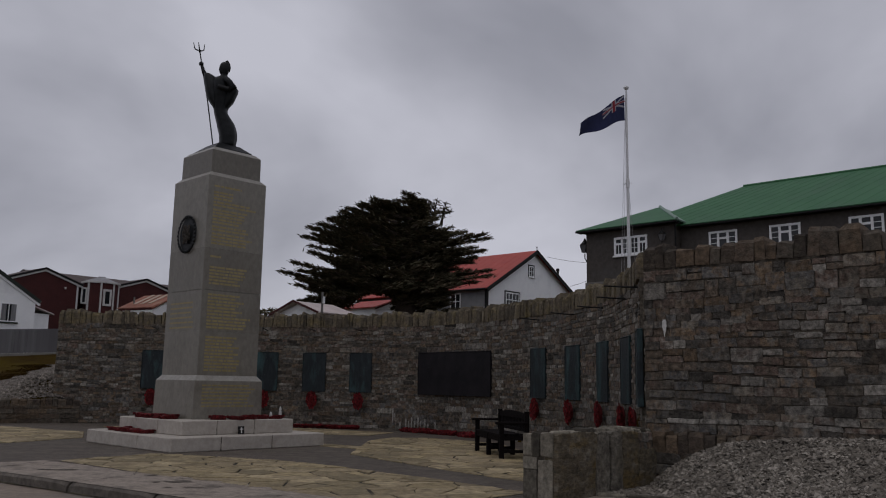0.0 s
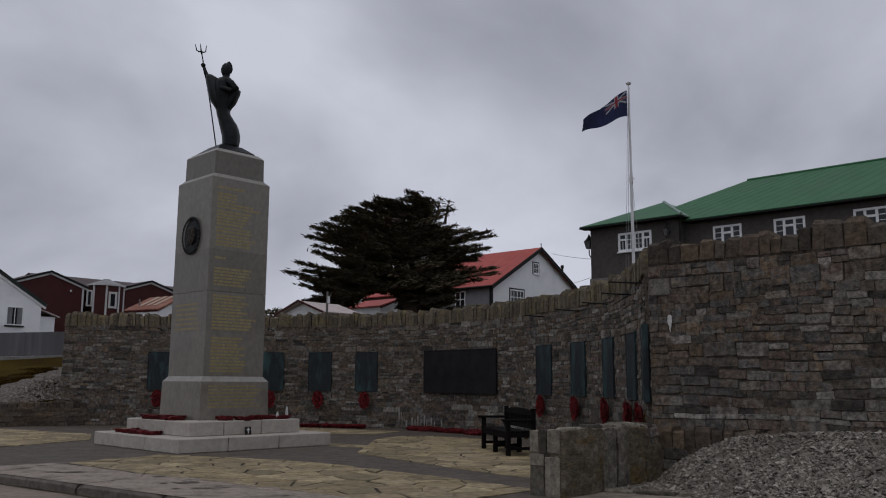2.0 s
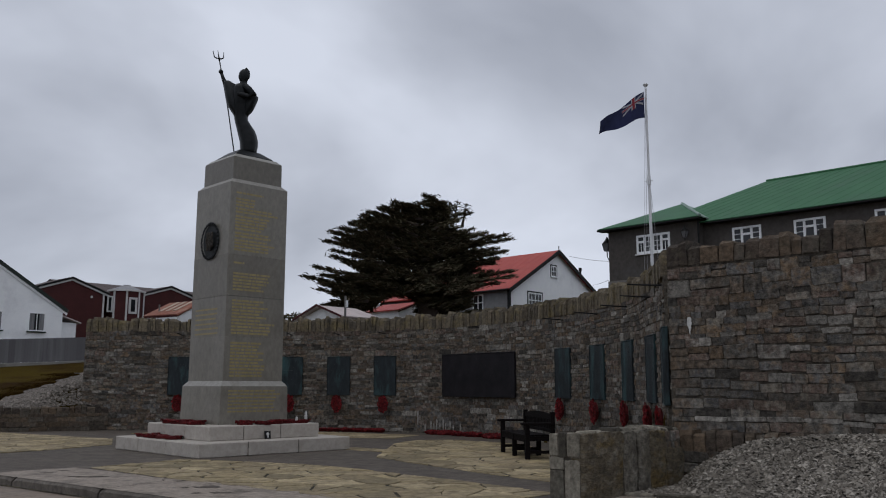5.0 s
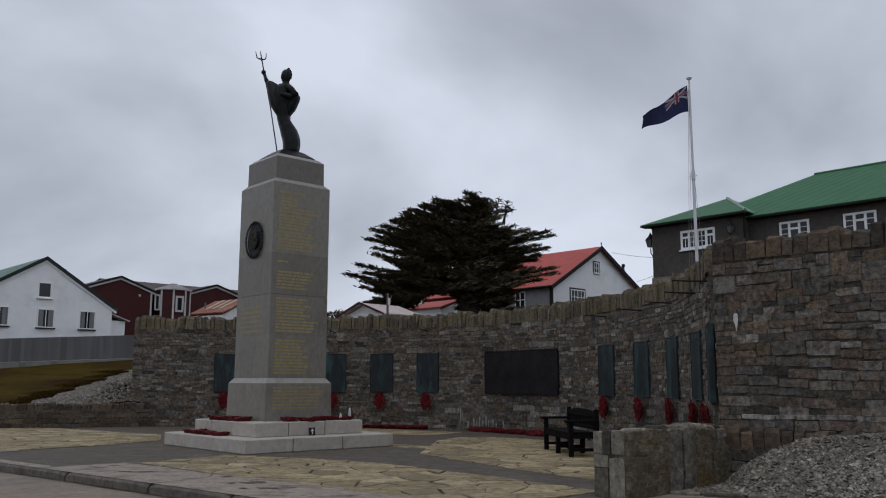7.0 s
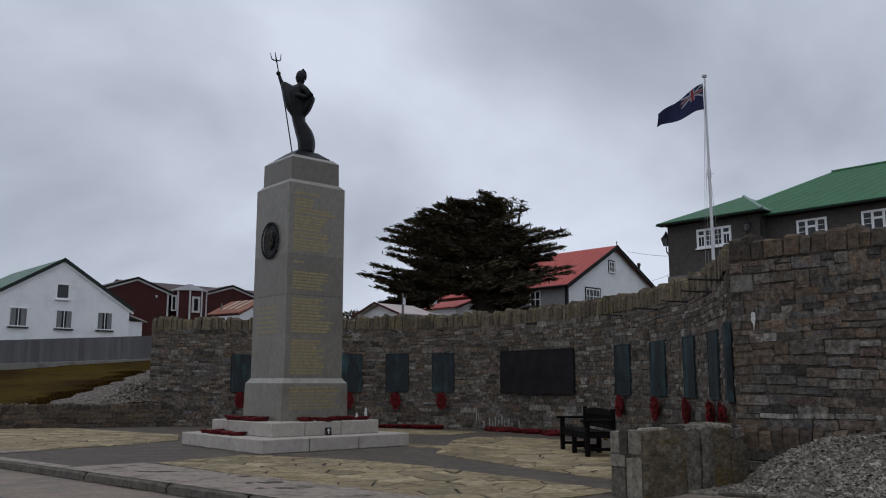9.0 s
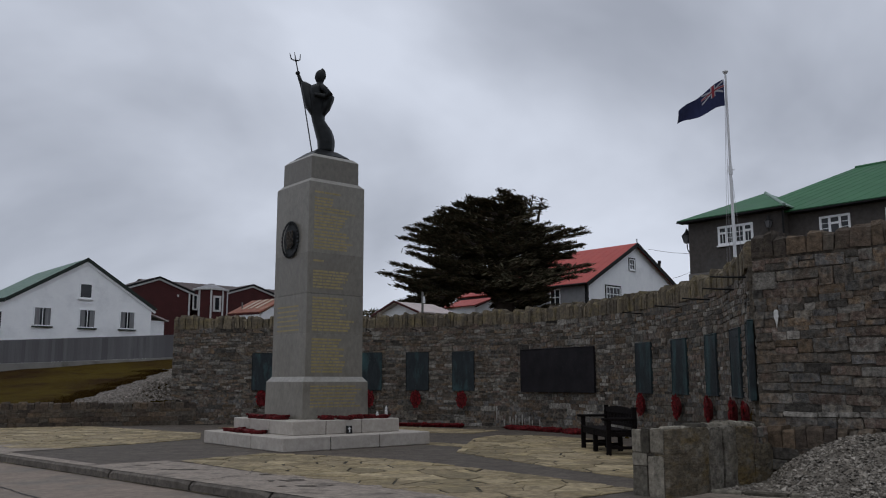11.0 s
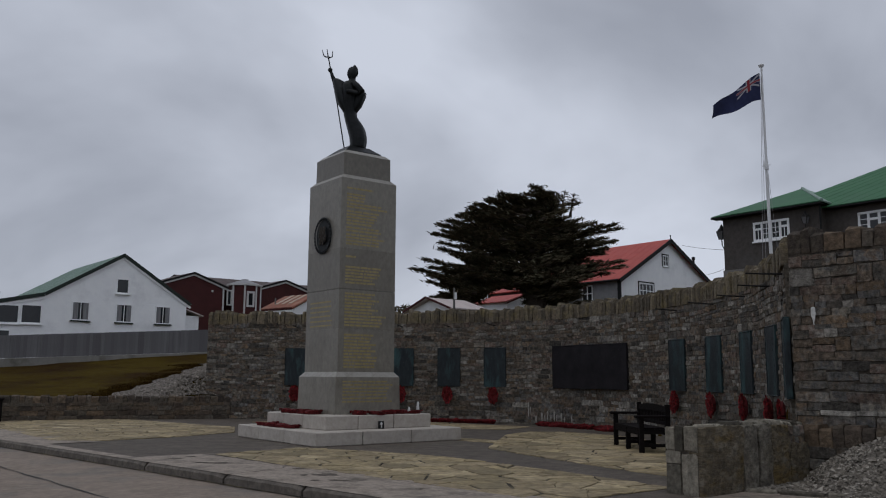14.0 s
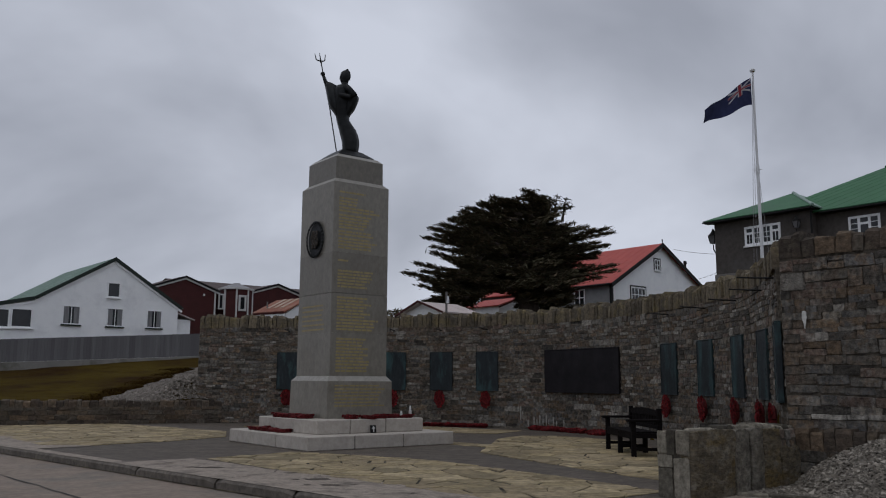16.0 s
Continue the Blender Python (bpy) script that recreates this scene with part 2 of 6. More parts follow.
M["foliage"] = material("cypress_foliage", [(0.060, 0.058, 0.038), (0.092, 0.083, 0.052), (0.112, 0.086, 0.058)], 1.2, 0.9, 0.0, vary="island", spec=0.02)
M["flag_blue"] = material("navy_cloth", [(0.012, 0.016, 0.055), (0.02, 0.026, 0.08)], 6.0, 0.85, 0.1)
M["flag_red"] = material("red_cloth", [(0.20, 0.022, 0.035), (0.26, 0.035, 0.045)], 6.0, 0.85, 0.1)
M["flag_white"] = material("white_cloth", [(0.30, 0.30, 0.33), (0.38, 0.38, 0.41)], 6.0, 0.85, 0.1)
M["moss"] = material("lime_streak", [(0.17, 0.16, 0.14), (0.38, 0.365, 0.335)], 30.0, 0.95, 0.3)
M["gravel_pale"] = material("pale_gravel", [(0.11, 0.096, 0.082), (0.165, 0.146, 0.126), (0.245, 0.215, 0.185)], 14.0, 0.9, 0.3, 60.0, vary="island", shade=0.35)
M["wreath_green"] = material("wreath_backing", [(0.07, 0.008, 0.009), (0.11, 0.012, 0.013)], 20.0, 0.9, 0.4, 40.0)
M["white_plastic"] = material("white_enamel", [(0.50, 0.50, 0.49), (0.58, 0.58, 0.57)], 4.0, 0.5, 0.0)
M["roof_green_grey"] = material("weathered_green_roof", [(0.085, 0.15, 0.115), (0.13, 0.20, 0.16)], 1.0, 0.55, 0.1, 20.0)
M["grass_blade"] = material("dry_grass_blades", [(0.026, 0.012, 0.004), (0.040, 0.022, 0.005), (0.048, 0.030, 0.006)], 0.8, 0.9, 0.0, vary="island", spec=0.02, shade=0.2)
M["footing"] = material("pale_footing", [(0.17, 0.165, 0.15), (0.24, 0.23, 0.21)], 2.0, 0.85, 0.2, 40.0, stain=(0.10, 0.095, 0.075), stain_scale=0.8)
M["lichen_stone"] = material("lichened_stone", [(0.072, 0.064, 0.050), (0.225, 0.205, 0.165)], 9.0, 0.95, 0.8, 25.0, vary="object", shade=0.3, speck=0.45, speck_scale=14.0)
M["slab_pale"] = material("lichened_slab", [(0.065, 0.058, 0.048), (0.125, 0.112, 0.09), (0.2, 0.184, 0.154)], 4.5, 0.92, 1.0, 16.0, stain=(0.10, 0.085, 0.055), stain_scale=1.6, stain_at=(0.5, 0.7), bump_dist=0.04, speck=0.5, speck_scale=12.0, stretch=(1, 1, 1.5))
M["slab"] = material("weathered_slab", [(0.052, 0.046, 0.038), (0.108, 0.088, 0.058), (0.17, 0.152, 0.122)], 4.0, 0.92, 1.0, 16.0, stretch=(1, 1, 2.0), stain=(0.125, 0.088, 0.036), stain_scale=1.3, stain_at=(0.50, 0.62), bump_dist=0.04, speck=0.5, speck_scale=12.0)
M["coping"] = material("lichened_coping_stone", [(0.085, 0.072, 0.054), (0.119, 0.097, 0.068), (0.152, 0.127, 0.088)], 6.0, 0.92, 1.0, 22.0, vary="object", stain=(0.162, 0.129, 0.063), stain_scale=3.0,
                       stain_at=(0.5, 0.7), bump_dist=0.03, shade=0.2, speck=0.4, speck_scale=14.0)
M["white_mark"] = material("white_splash", [(0.42, 0.42, 0.40), (0.6, 0.6, 0.58)], 20.0, 0.9, 0.2)
M["stone_brown"] = material("brown_coping_stone", [(0.05, 0.04, 0.032), (0.081, 0.06, 0.044), (0.097, 0.084, 0.068), (0.112, 0.08, 0.053)], 6.0, 0.92, 1.0, 20.0, vary="object", stain=(0.075, 0.066, 0.05),
                            stain_scale=3.0, stain_at=(0.5, 0.75), bump_dist=0.03, shade=0.22, speck=0.45, speck_scale=13.0)
M["sheet_pale"] = material("pale_rusting_sheet", [(0.34, 0.25, 0.19), (0.48, 0.38, 0.30)], 3.0, 0.7, 0.1, 20.0)
M["joint_sand"] = material("dirty_joint_sand", [(0.016, 0.013, 0.010), (0.035, 0.029, 0.019), (0.13, 0.108, 0.064)], 4.0, 0.95, 0.6, 40.0, speck=0.3, speck_scale=18.0)
M["granite_pale"] = material("paler_granite", [(0.24, 0.228, 0.20), (0.30, 0.288, 0.26)], 8.0, 0.5, 0.15, 70.0, spec=0.5, stain=(0.19, 0.175, 0.15), stain_scale=3.0, speck=0.12, speck_scale=14.0)

# ---------------------------------------------------------------- the memorial's own axes: a along the street, n away from it
FR = Matrix.Rotation(radians(-50.5), 4, "Z") @ Matrix.Translation((-15.6, 0, 0))
rng = random.Random(7)


def spot(a, n, z=0.0, turn=0.0):
    """A pose in the memorial's axes."""
    return FR @ pose(a, n, z, 0, 0, turn)


def part(name, bm, mat, parent=None, label="", matrix=None, smooth=False):
    me = bpy.data.meshes.new(name)
    bm.to_mesh(me)
    bm.free()
    me.materials.append(M[mat])
    if smooth:
        for p in me.polygons:
            p.use_smooth = True
    ob = new(name, me)
    if parent:
        ob.parent = parent
    if matrix is not None:
        ob.matrix_basis = matrix
    if label:
        ob["label"] = label
    return ob


def thing(name, matrix, label, category, group="", kind=""):
    ob = new(name)
    ob.matrix_basis = matrix
    ob.empty_display_size = 0.2
    return tagged(ob, label, category, group, kind)


def box(bm, x0, x1, y0, y1, z0, z1, bevel=0.0, m=None):
    vs = [bm.verts.new((x, y, z)) for x in (x0, x1) for y in (y0, y1) for z in (z0, z1)]
    fs = [bm.faces.new([vs[i] for i in f]) for f in ((0, 1, 3, 2), (4, 6, 7, 5), (0, 4, 5, 1), (2, 3, 7, 6), (0, 2, 6, 4), (1, 5, 7, 3))]
    if bevel:
        r = bmesh.ops.bevel(bm, geom=list({e for f in fs for e in f.edges}), offset=bevel, segments=1, affect="EDGES", profile=0.5)
        vs = list({v for v in vs if v.is_valid} | set(r["verts"]))
    if m is not None:
        bmesh.ops.transform(bm, matrix=m, verts=[v for v in vs if v.is_valid])
    return bm


def one_box(*args, **kw):
    return box(bmesh.new(), *args, **kw)


def prism(bm, outline, z0, z1, top=1.0):
    """An upright prism over a convex outline of (x, y)."""
    cx, cy = sum(p[0] for p in outline) / len(outline), sum(p[1] for p in outline) / len(outline)
    low = [bm.verts.new((x, y, z0)) for x, y in outline]
    high = [bm.verts.new((cx + (x - cx) * top, cy + (y - cy) * top, z1)) for x, y in outline]
    k = len(outline)
    for i in range(k):
        bm.faces.new((low[i], low[(i + 1) % k], high[(i + 1) % k], high[i]))
    bm.faces.new(high)
    bm.faces.new(low[::-1])
    return bm


def tube(bm, points, radii, sides=8):
    """A round bar through points."""
    rings = []
    for i, p in enumerate(points):
        p = Vector(p)
        d = (Vector(points[min(i + 1, len(points) - 1)]) - Vector(points[max(i - 1, 0)])).normalized()
        side = d.cross(Vector((0.31, 0.77, 0.55))).normalized()
        up = d.cross(side)
        rings.append([bm.verts.new(p + radii[i] * (math.cos(t) * side + math.sin(t) * up)) for t in (2 * math.pi * k / sides for k in range(sides))])
    for r, q in zip(rings, rings[1:]):
        for k in range(sides):
            bm.faces.new((r[k], r[(k + 1) % sides], q[(k + 1) % sides], q[k]))
    bm.faces.new(rings[0][::-1])
    bm.faces.new(rings[-1])
    return bm


# ---------------------------------------------------------------- ground, street and plaza
CURVE = [(-9.85, 11.54), (-8.7, 12.4), (-7.4, 13.7), (-5.3, 15.5), (-3.9, 16.5), (-2.2, 17.2), (-0.4, 17.5), (2.0, 17.1), (4.4, 16.1), (6.7, 14.65), (8.3, 13.05), (9.0, 12.15), (9.5, 11.35)]


def spline(points, steps=14):
    pts = [Vector((*p, 0)) for p in points]
    pts = [2 * pts[0] - pts[1]] + pts + [2 * pts[-1] - pts[-2]]
    line = []
    for p0, p1, p2, p3 in zip(pts, pts[1:], pts[2:], pts[3:]):
        for k in range(steps):
            t = k / steps
            line.append(0.5 * (2 * p1 + (p2 - p0) * t + (2 * p0 - 5 * p1 + 4 * p2 - p3) * t**2 + (3 * p1 - p0 - 3 * p2 + p3) * t**3))
    return line + [pts[-2]]


class Run:
    """A line on the plan with its length, for walls that follow it."""

    def __init__(self, line):
        self.line = [Vector((p[0], p[1], 0)) for p in line]
        self.s = [0.0]
        for p, q in zip(self.line, self.line[1:]):
            self.s.append(self.s[-1] + (q - p).length)
        self.length = self.s[-1]

    def at(self, s):
        s = min(max(s, 0.0), self.length)
        i = max(k for k in range(len(self.s) - 1) if self.s[k] <= s)
        p, q = self.line[i], self.line[i + 1]
        d = (q - p).normalized()
        return p + d * (s - self.s[i]), d


CURVED = Run(spline(CURVE))
curve_a, curve_n = np.array([p.x for p in CURVED.line]), np.array([p.y for p in CURVED.line])


def kerb_n(a):
    return 4.79 + 0.107 * a if a > -3.8 else 4.383 + 0.13 * (a + 3.8)


def left_wall_a(n):
    return -9.12 - 0.40 * max(0.0, 12.05 - n)


def ground_z(a, n):
    hill = 1.9 + 0.10 * max(0.0, n - 14)
    hill = min(hill, 5.6)
    if n < kerb_n(a) + 0.9:
        return -0.35
    edge = left_wall_a(n)
    if a < edge - 0.3:
        rise = min(edge - a, 17.0)
        heap = 0.75 * math.exp(-((a + 10.9) ** 2 + (n - 11.9) ** 2) / 1.2)
        return 0.52 + 0.062 * rise + 0.085 * max(0.0, min(n, 30.0) - 9) * rise / 17.0 + heap
    if a < 9.9 and n < np.interp(a, curve_a, curve_n) + 0.6:
        return -0.35
    if n < 11.3:
        return -0.35
    return hill


def steps(near, fine, far):
    k = [i * fine for i in range(int(near / fine) + 1)]
    s = fine
    while k[-1] < far:
        s *= 1.35
        k.append(k[-1] + s)
    return [-x for x in k[:0:-1]] + k


def ground():
    xs, ys = [x - 8 for x in steps(40, 0.6, 2500)], [y + 14 for y in steps(40, 0.6, 2500)]
    verts = [(x, y, ground_z(x, y) + (0.05 * noise.noise(Vector((x * 0.7, y * 0.7, 0))) if x < left_wall_a(y) - 0.3 else 0.0)) for y in ys for x in xs]
    w = len(xs)
    faces = [(j * w + i, j * w + i + 1, (j + 1) * w + i + 1, (j + 1) * w + i) for j in range(len(ys) - 1) for i in range(w - 1)]
    me = bpy.data.meshes.new("ground")
    me.from_pydata(verts, [], faces)
    me.materials.append(M["grass"])
    ob = new("ground", me)
    ob.matrix_basis = FR
    for p in me.polygons:
        p.use_smooth = True
    return tagged(ob, "olive rough grass ground rising behind the memorial", "ground", kind="structure")


ground()


def strip(name, mat, lower, upper, a0, a1, z, label, category, step=0.5, wave=0.0):
    """A sheet between two lines n = lower(a) and n = upper(a)."""
    bm = bmesh.new()
    k = max(2, int((a1 - a0) / step))
    rows = []
    for i in range(k + 1):
        a = a0 + (a1 - a0) * i / k
        lo, hi = lower(a), upper(a)
        rows.append([bm.verts.new((a, lo + (hi - lo) * j / 24, z + wave * noise.noise(Vector((a * 0.5, j * 0.4, 3))))) for j in range(25)])
    for r, q in zip(rows, rows[1:]):
        for j in range(24):
            bm.faces.new((r[j], q[j], q[j + 1], r[j + 1]))
    ob = part(name, bm, mat, matrix=FR)
    return tagged(ob, label, category, kind="structure")


strip("road", "road", lambda a: -14.0, lambda a: kerb_n(a) - 0.1, -90, 90, -0.125, "worn pale concrete road with fine cracks", "road", 1.2, 0.004)
strip("plaza_floor", "asphalt", lambda a: kerb_n(a) + 0.1, lambda a: float(np.interp(a, curve_a, curve_n)) + 0.1, -12.5, 9.9, 0.0,
      "dark grey asphalt floor of the memorial court", "floor", 0.4)
# runs over the kerb's top as well, leaving the shade-coloured kerb on the face only
strip("pavement", "concrete", lambda a: kerb_n(a) - 0.062, lambda a: kerb_n(a) + (0.2 if -1.9 < a < 1.8 else 1.25), -12.5, 9.5, 0.010,
      "pale worn concrete pavement along the kerb", "pavement", 0.05, 0.001)


def road_cracks():
    cracks = tagged(new("road_joint"), "dark tarred joint across the concrete road", "joint", kind="structure")
    cracks.matrix_basis = FR
    for k, (p, q) in enumerate((((-6.0, 3.2), (6.5, 3.6)), ((1.5, 1.2), (9.0, 2.9)), ((-9.0, 2.2), (1.0, 3.0)))):
        bm = bmesh.new()
        pts = [(p[0] + (q[0] - p[0]) * i / 40, p[1] + (q[1] - p[1]) * i / 40 + 0.06 * noise.noise(Vector((i * 0.4, k * 9, 0)))) for i in range(41)]
        rows = [(bm.verts.new((x, y - 0.012, -0.117)), bm.verts.new((x, y + 0.012 + 0.008 * math.sin(i), -0.117))) for i, (x, y) in enumerate(pts)]
        for r, s in zip(rows, rows[1:]):
            bm.faces.new((r[0], s[0], s[1], r[1]))
        part("crack", bm, "black", cracks)


road_cracks()


def pavement_cracks():
    top = tagged(new("pavement_joint"), "dark joints and worn patches in the concrete pavement", "joint", kind="structure")
    top.matrix_basis = FR
    rows = (((4.95, 5.0), (4.65, 6.15), 0.022), ((4.65, 6.15), (4.2, 6.5), 0.016), ((2.0, 6.36), (4.5, 6.42), 0.03), ((4.5, 6.42), (7.4, 6.7), 0.012), ((2.6, 5.7), (2.1, 6.3), 0.008), ((6.7, 5.5), (7.9, 6.5), 0.007),
            ((-4.5, 4.6), (-4.0, 5.2), 0.014), ((-8.0, 4.3), (-7.6, 5.0), 0.014))
    for k, (p, q, w) in enumerate(rows):
        bm = bmesh.new()
        pair = []
        for i in range(41):
            t = i / 40
            x, y = p[0] + (q[0] - p[0]) * t, p[1] + (q[1] - p[1]) * t
            wander = 0.05 * noise.noise(Vector((t * 6, k * 7.3, 0))) + 0.02 * noise.noise(Vector((t * 25, k * 7.3, 4)))
            g = w * (0.6 + 0.4 * math.sin(math.pi * t)) * (1 + 0.9 * noise.noise(Vector((t * 14, k * 3.1, 2))))
            d = Vector((q[1] - p[1], p[0] - q[0], 0)).normalized()
            c = Vector((x, y, 0.0145)) + d * wander
            pair.append((bm.verts.new(c - d * g / 2), bm.verts.new(c + d * g / 2)))
        for r, s in zip(pair, pair[1:]):
            bm.faces.new((r[0], s[0], s[1], r[1]))
        part("crack", bm, "asphalt", top)
    # scabbed patches where the skin of the concrete has worn away
    patches = ((5.7, 6.27, 0.19, 0.09), (5.55, 6.0, 0.07, 0.05), (6.3, 6.02, 0.13, 0.07), (6.15, 5.8, 0.05, 0.04), (6.47, 6.3, 0.05, 0.035), (3.42, 5.8, 0.2, 0.08), (3.2, 5.62, 0.1, 0.05), (2.37, 5.56, 0.13, 0.05), (2.2, 5.9, 0.08, 0.04),
               (4.8, 6.35, 0.08, 0.05), (7.6, 6.35, 0.06, 0.04))
    for k, (a, n, u, v) in enumerate(patches):
        bm = bmesh.new()
        ring = []
        for i in range(34):
            t = 2 * math.pi * i / 34
            f = 1 + 0.75 * noise.noise(Vector((math.cos(t) * 1.6, math.sin(t) * 1.6, k * 5.7))) + 0.4 * noise.noise(Vector((math.cos(t) * 5, math.sin(t) * 5, k * 3.3)))
            x, y = u * f * math.cos(t), v * f * math.sin(t)
            ring.append(bm.verts.new((a + 0.55 * x - 0.83 * y, n + 0.83 * x + 0.55 * y, 0.0155)))
        centre = bm.verts.new((a, n, 0.0155))
        for p, q in zip(ring, ring[1:] + ring[:1]):
            bm.faces.new((centre, p, q))
        part("worn_patch", bm, "asphalt", top)


pavement_cracks()


def kerb():
    row = tagged(new("kerb"), "grey concrete kerb stones with chipped joints", "kerb", kind="structure")
    row.matrix_basis = FR
    marks = [-22.0, -14.0, -9.6, -3.8, 2.6, 4.78, 6.5, 8.6, 10.8, 13.0, 15.2]
    for a0, a1 in zip(marks, marks[1:]):
        n0, n1 = kerb_n(a0), kerb_n(a1)
        w = math.hypot(a1 - a0, n1 - n0)
        bm = bmesh.new()
        rings = []
        k = max(4, int(w / 0.16))
        top = 0.004
        for i in range(k + 1):
            x = 0.022 + (w - 0.046) * i / k
            chip = 0.03 if i in (0, k) else 0.012 * max(0.0, noise.noise(Vector((a0 + x * 2.3, 1.7, 0))))
            face = -0.1 + 0.006 * noise.noise(Vector((a0 + x * 1.9, 5.1, 0))) + (0.012 if i in (0, k) else 0.0)
            rings.append([bm.verts.new((x, y, z)) for y, z in ((face, -0.35), (face, top - 0.03 - chip), (face + 0.03 + chip, top), (0.12, top), (0.12, -0.35))])
        for p, q in zip(rings, rings[1:]):
            for i in range(5):
                bm.faces.new((p[i], q[i], q[(i + 1) % 5], p[(i + 1) % 5]))
        bm.faces.new(rings[0])
        bm.faces.new(rings[-1][::-1])
        bmesh.ops.recalc_face_normals(bm, faces=bm.faces[:])
        part("kerb_stone", bm, "kerb", row, matrix=pose(a0, n0, 0, 0, 0, math.degrees(math.atan2(n1 - n0, a1 - a0))))
    bm = bmesh.new()
    pair = []
    for i in range(121):
        a = -8.0 + 0.14 * i
        n = kerb_n(a) - 0.098
        g = 0.012 + 0.035 * max(0.0, 0.25 + noise.noise(Vector((a * 0.9, 3.3, 0)))) * (1.5 if a > 1.5 else 1.0)
        pair.append((bm.verts.new((a, n - g, -0.1185)), bm.verts.new((a, n, -0.112))))
    for p, q in zip(pair, pair[1:]):
        bm.faces.new((p[0], q[0], q[1], p[1]))
    part("gutter_dirt", bm, "joint_sand", row, "dark grit lying along the kerb foot")


kerb()


# crazy paving
def clip(poly, px, py, nx, ny):
    """The part of a convex polygon on the side of (px, py) away from (nx, ny)."""
    res = []
    for i, p in enumerate(poly):
        q = poly[(i + 1) % len(poly)]
        dp, dq = (p[0] - px) * nx + (p[1] - py) * ny, (q[0] - px) * nx + (q[1] - py) * ny
        if dp <= 0:
            res.append(p)
        if dp * dq < 0:
            t = dp / (dp - dq)
            res.append((p[0] + (q[0] - p[0]) * t, p[1] + (q[1] - p[1]) * t))
    return res


def cells(region, size, seed, joint=0.013):
    """Irregular flat stones that fill a convex region, with joints between them."""
    r = random.Random(seed)
    x0, x1 = min(p[0] for p in region), max(p[0] for p in region)
    y0, y1 = min(p[1] for p in region), max(p[1] for p in region)
    seeds = []
    j = 0
    y = y0 - size
    while y < y1 + size:
        x = x0 - size + (j % 2) * size * 0.5
        while x < x1 + size:
            seeds.append((x + r.uniform(-0.6, 0.6) * size, y + r.uniform(-0.6, 0.6) * size))
            x += size * 1.15
        y += size * 0.85
        j += 1
    made = []
    for i, s in enumerate(seeds):
        poly = [(s[0] - 2 * size, s[1] - 2 * size), (s[0] + 2 * size, s[1] - 2 * size), (s[0] + 2 * size, s[1] + 2 * size), (s[0] - 2 * size, s[1] + 2 * size)]
        for q in seeds:
            d = math.hypot(q[0] - s[0], q[1] - s[1])
            if 0 < d < 3.2 * size:
                nx, ny = (q[0] - s[0]) / d, (q[1] - s[1]) / d
                gap = joint * (0.25 + 1.5 * abs(math.sin(7.3 * (s[0] + q[0]) + 3.1 * (s[1] + q[1]))) ** 3)
                poly = clip(poly, s[0] + nx * (d / 2 - gap), s[1] + ny * (d / 2 - gap), nx, ny)
        for p, q in zip(region, region[1:] + region[:1]):
            d = math.hypot(q[0] - p[0], q[1] - p[1])
            poly = clip(poly, p[0], p[1], (q[1] - p[1]) / d, -(q[0] - p[0]) / d)
            if len(poly) < 3:
                break
        if len(poly) >= 3:
            area = 0.5 * abs(sum(p[0] * q[1] - q[0] * p[1] for p, q in zip(poly, poly[1:] + poly[:1])))
            if area > 0.004:
                made.append(poly)
    return made


def flag_mesh(bm, poly, z, r):
    cx, cy = sum(p[0] for p in poly) / len(poly), sum(p[1] for p in poly) / len(poly)
    rough = []
    for p, q in zip(poly, poly[1:] + poly[:1]):
        rough.append(p)
        m = r.uniform(0.4, 0.6)
        rough.append((p[0] + (q[0] - p[0]) * m + r.uniform(-0.022, 0.012), p[1] + (q[1] - p[1]) * m + r.uniform(-0.022, 0.012)))
    rings = [[bm.verts.new((cx + (x - cx) * f, cy + (y - cy) * f, h)) for x, y in rough] for f, h in ((1.0, -0.02), (0.99, z - 0.005), (0.97, z))]
    k = len(rough)
    for a, b in zip(rings, rings[1:]):
        for i in range(k):
            bm.faces.new((a[i], a[(i + 1) % k], b[(i + 1) % k], b[i]))
    bm.faces.new(rings[-1])


PAVED = [
    ([(1.95, 6.4), (4.5, 6.42), (9.3, 6.85), (9.3, 8.88), (7.3, 9.05), (5.2, 9.2), (4.2, 9.18), (2.2, 8.55), (1.65, 8.2)], 0.47, 1),
    ([(-11.3, 5.3), (-2.75, 5.1), (-2.1, 5.8), (-2.3, 7.4), (-3.0, 9.2), (-4.9, 10.15), (-10.3, 9.3)], 0.44, 2),
    ([(3.78, 10.93), (5.61, 10.45), (7.75, 9.95), (9.2, 9.75), (9.3, 10.9), (6.6, 13.2), (3.6, 15.6), (2.4, 15.75), (1.3, 15.7), (0.74, 15.1), (1.28, 13.8)], 0.47, 3),
    ([(-6.8, 11.6), (-2.1, 14.05), (-0.14, 15.13), (-0.7, 16.6), (-4.2, 15.7), (-6.9, 13.0)], 0.5, 4),
    ([(1.45, 12.3), (1.87, 11.85), (2.95, 11.95), (2.6, 12.4)], 0.45, 6),
]


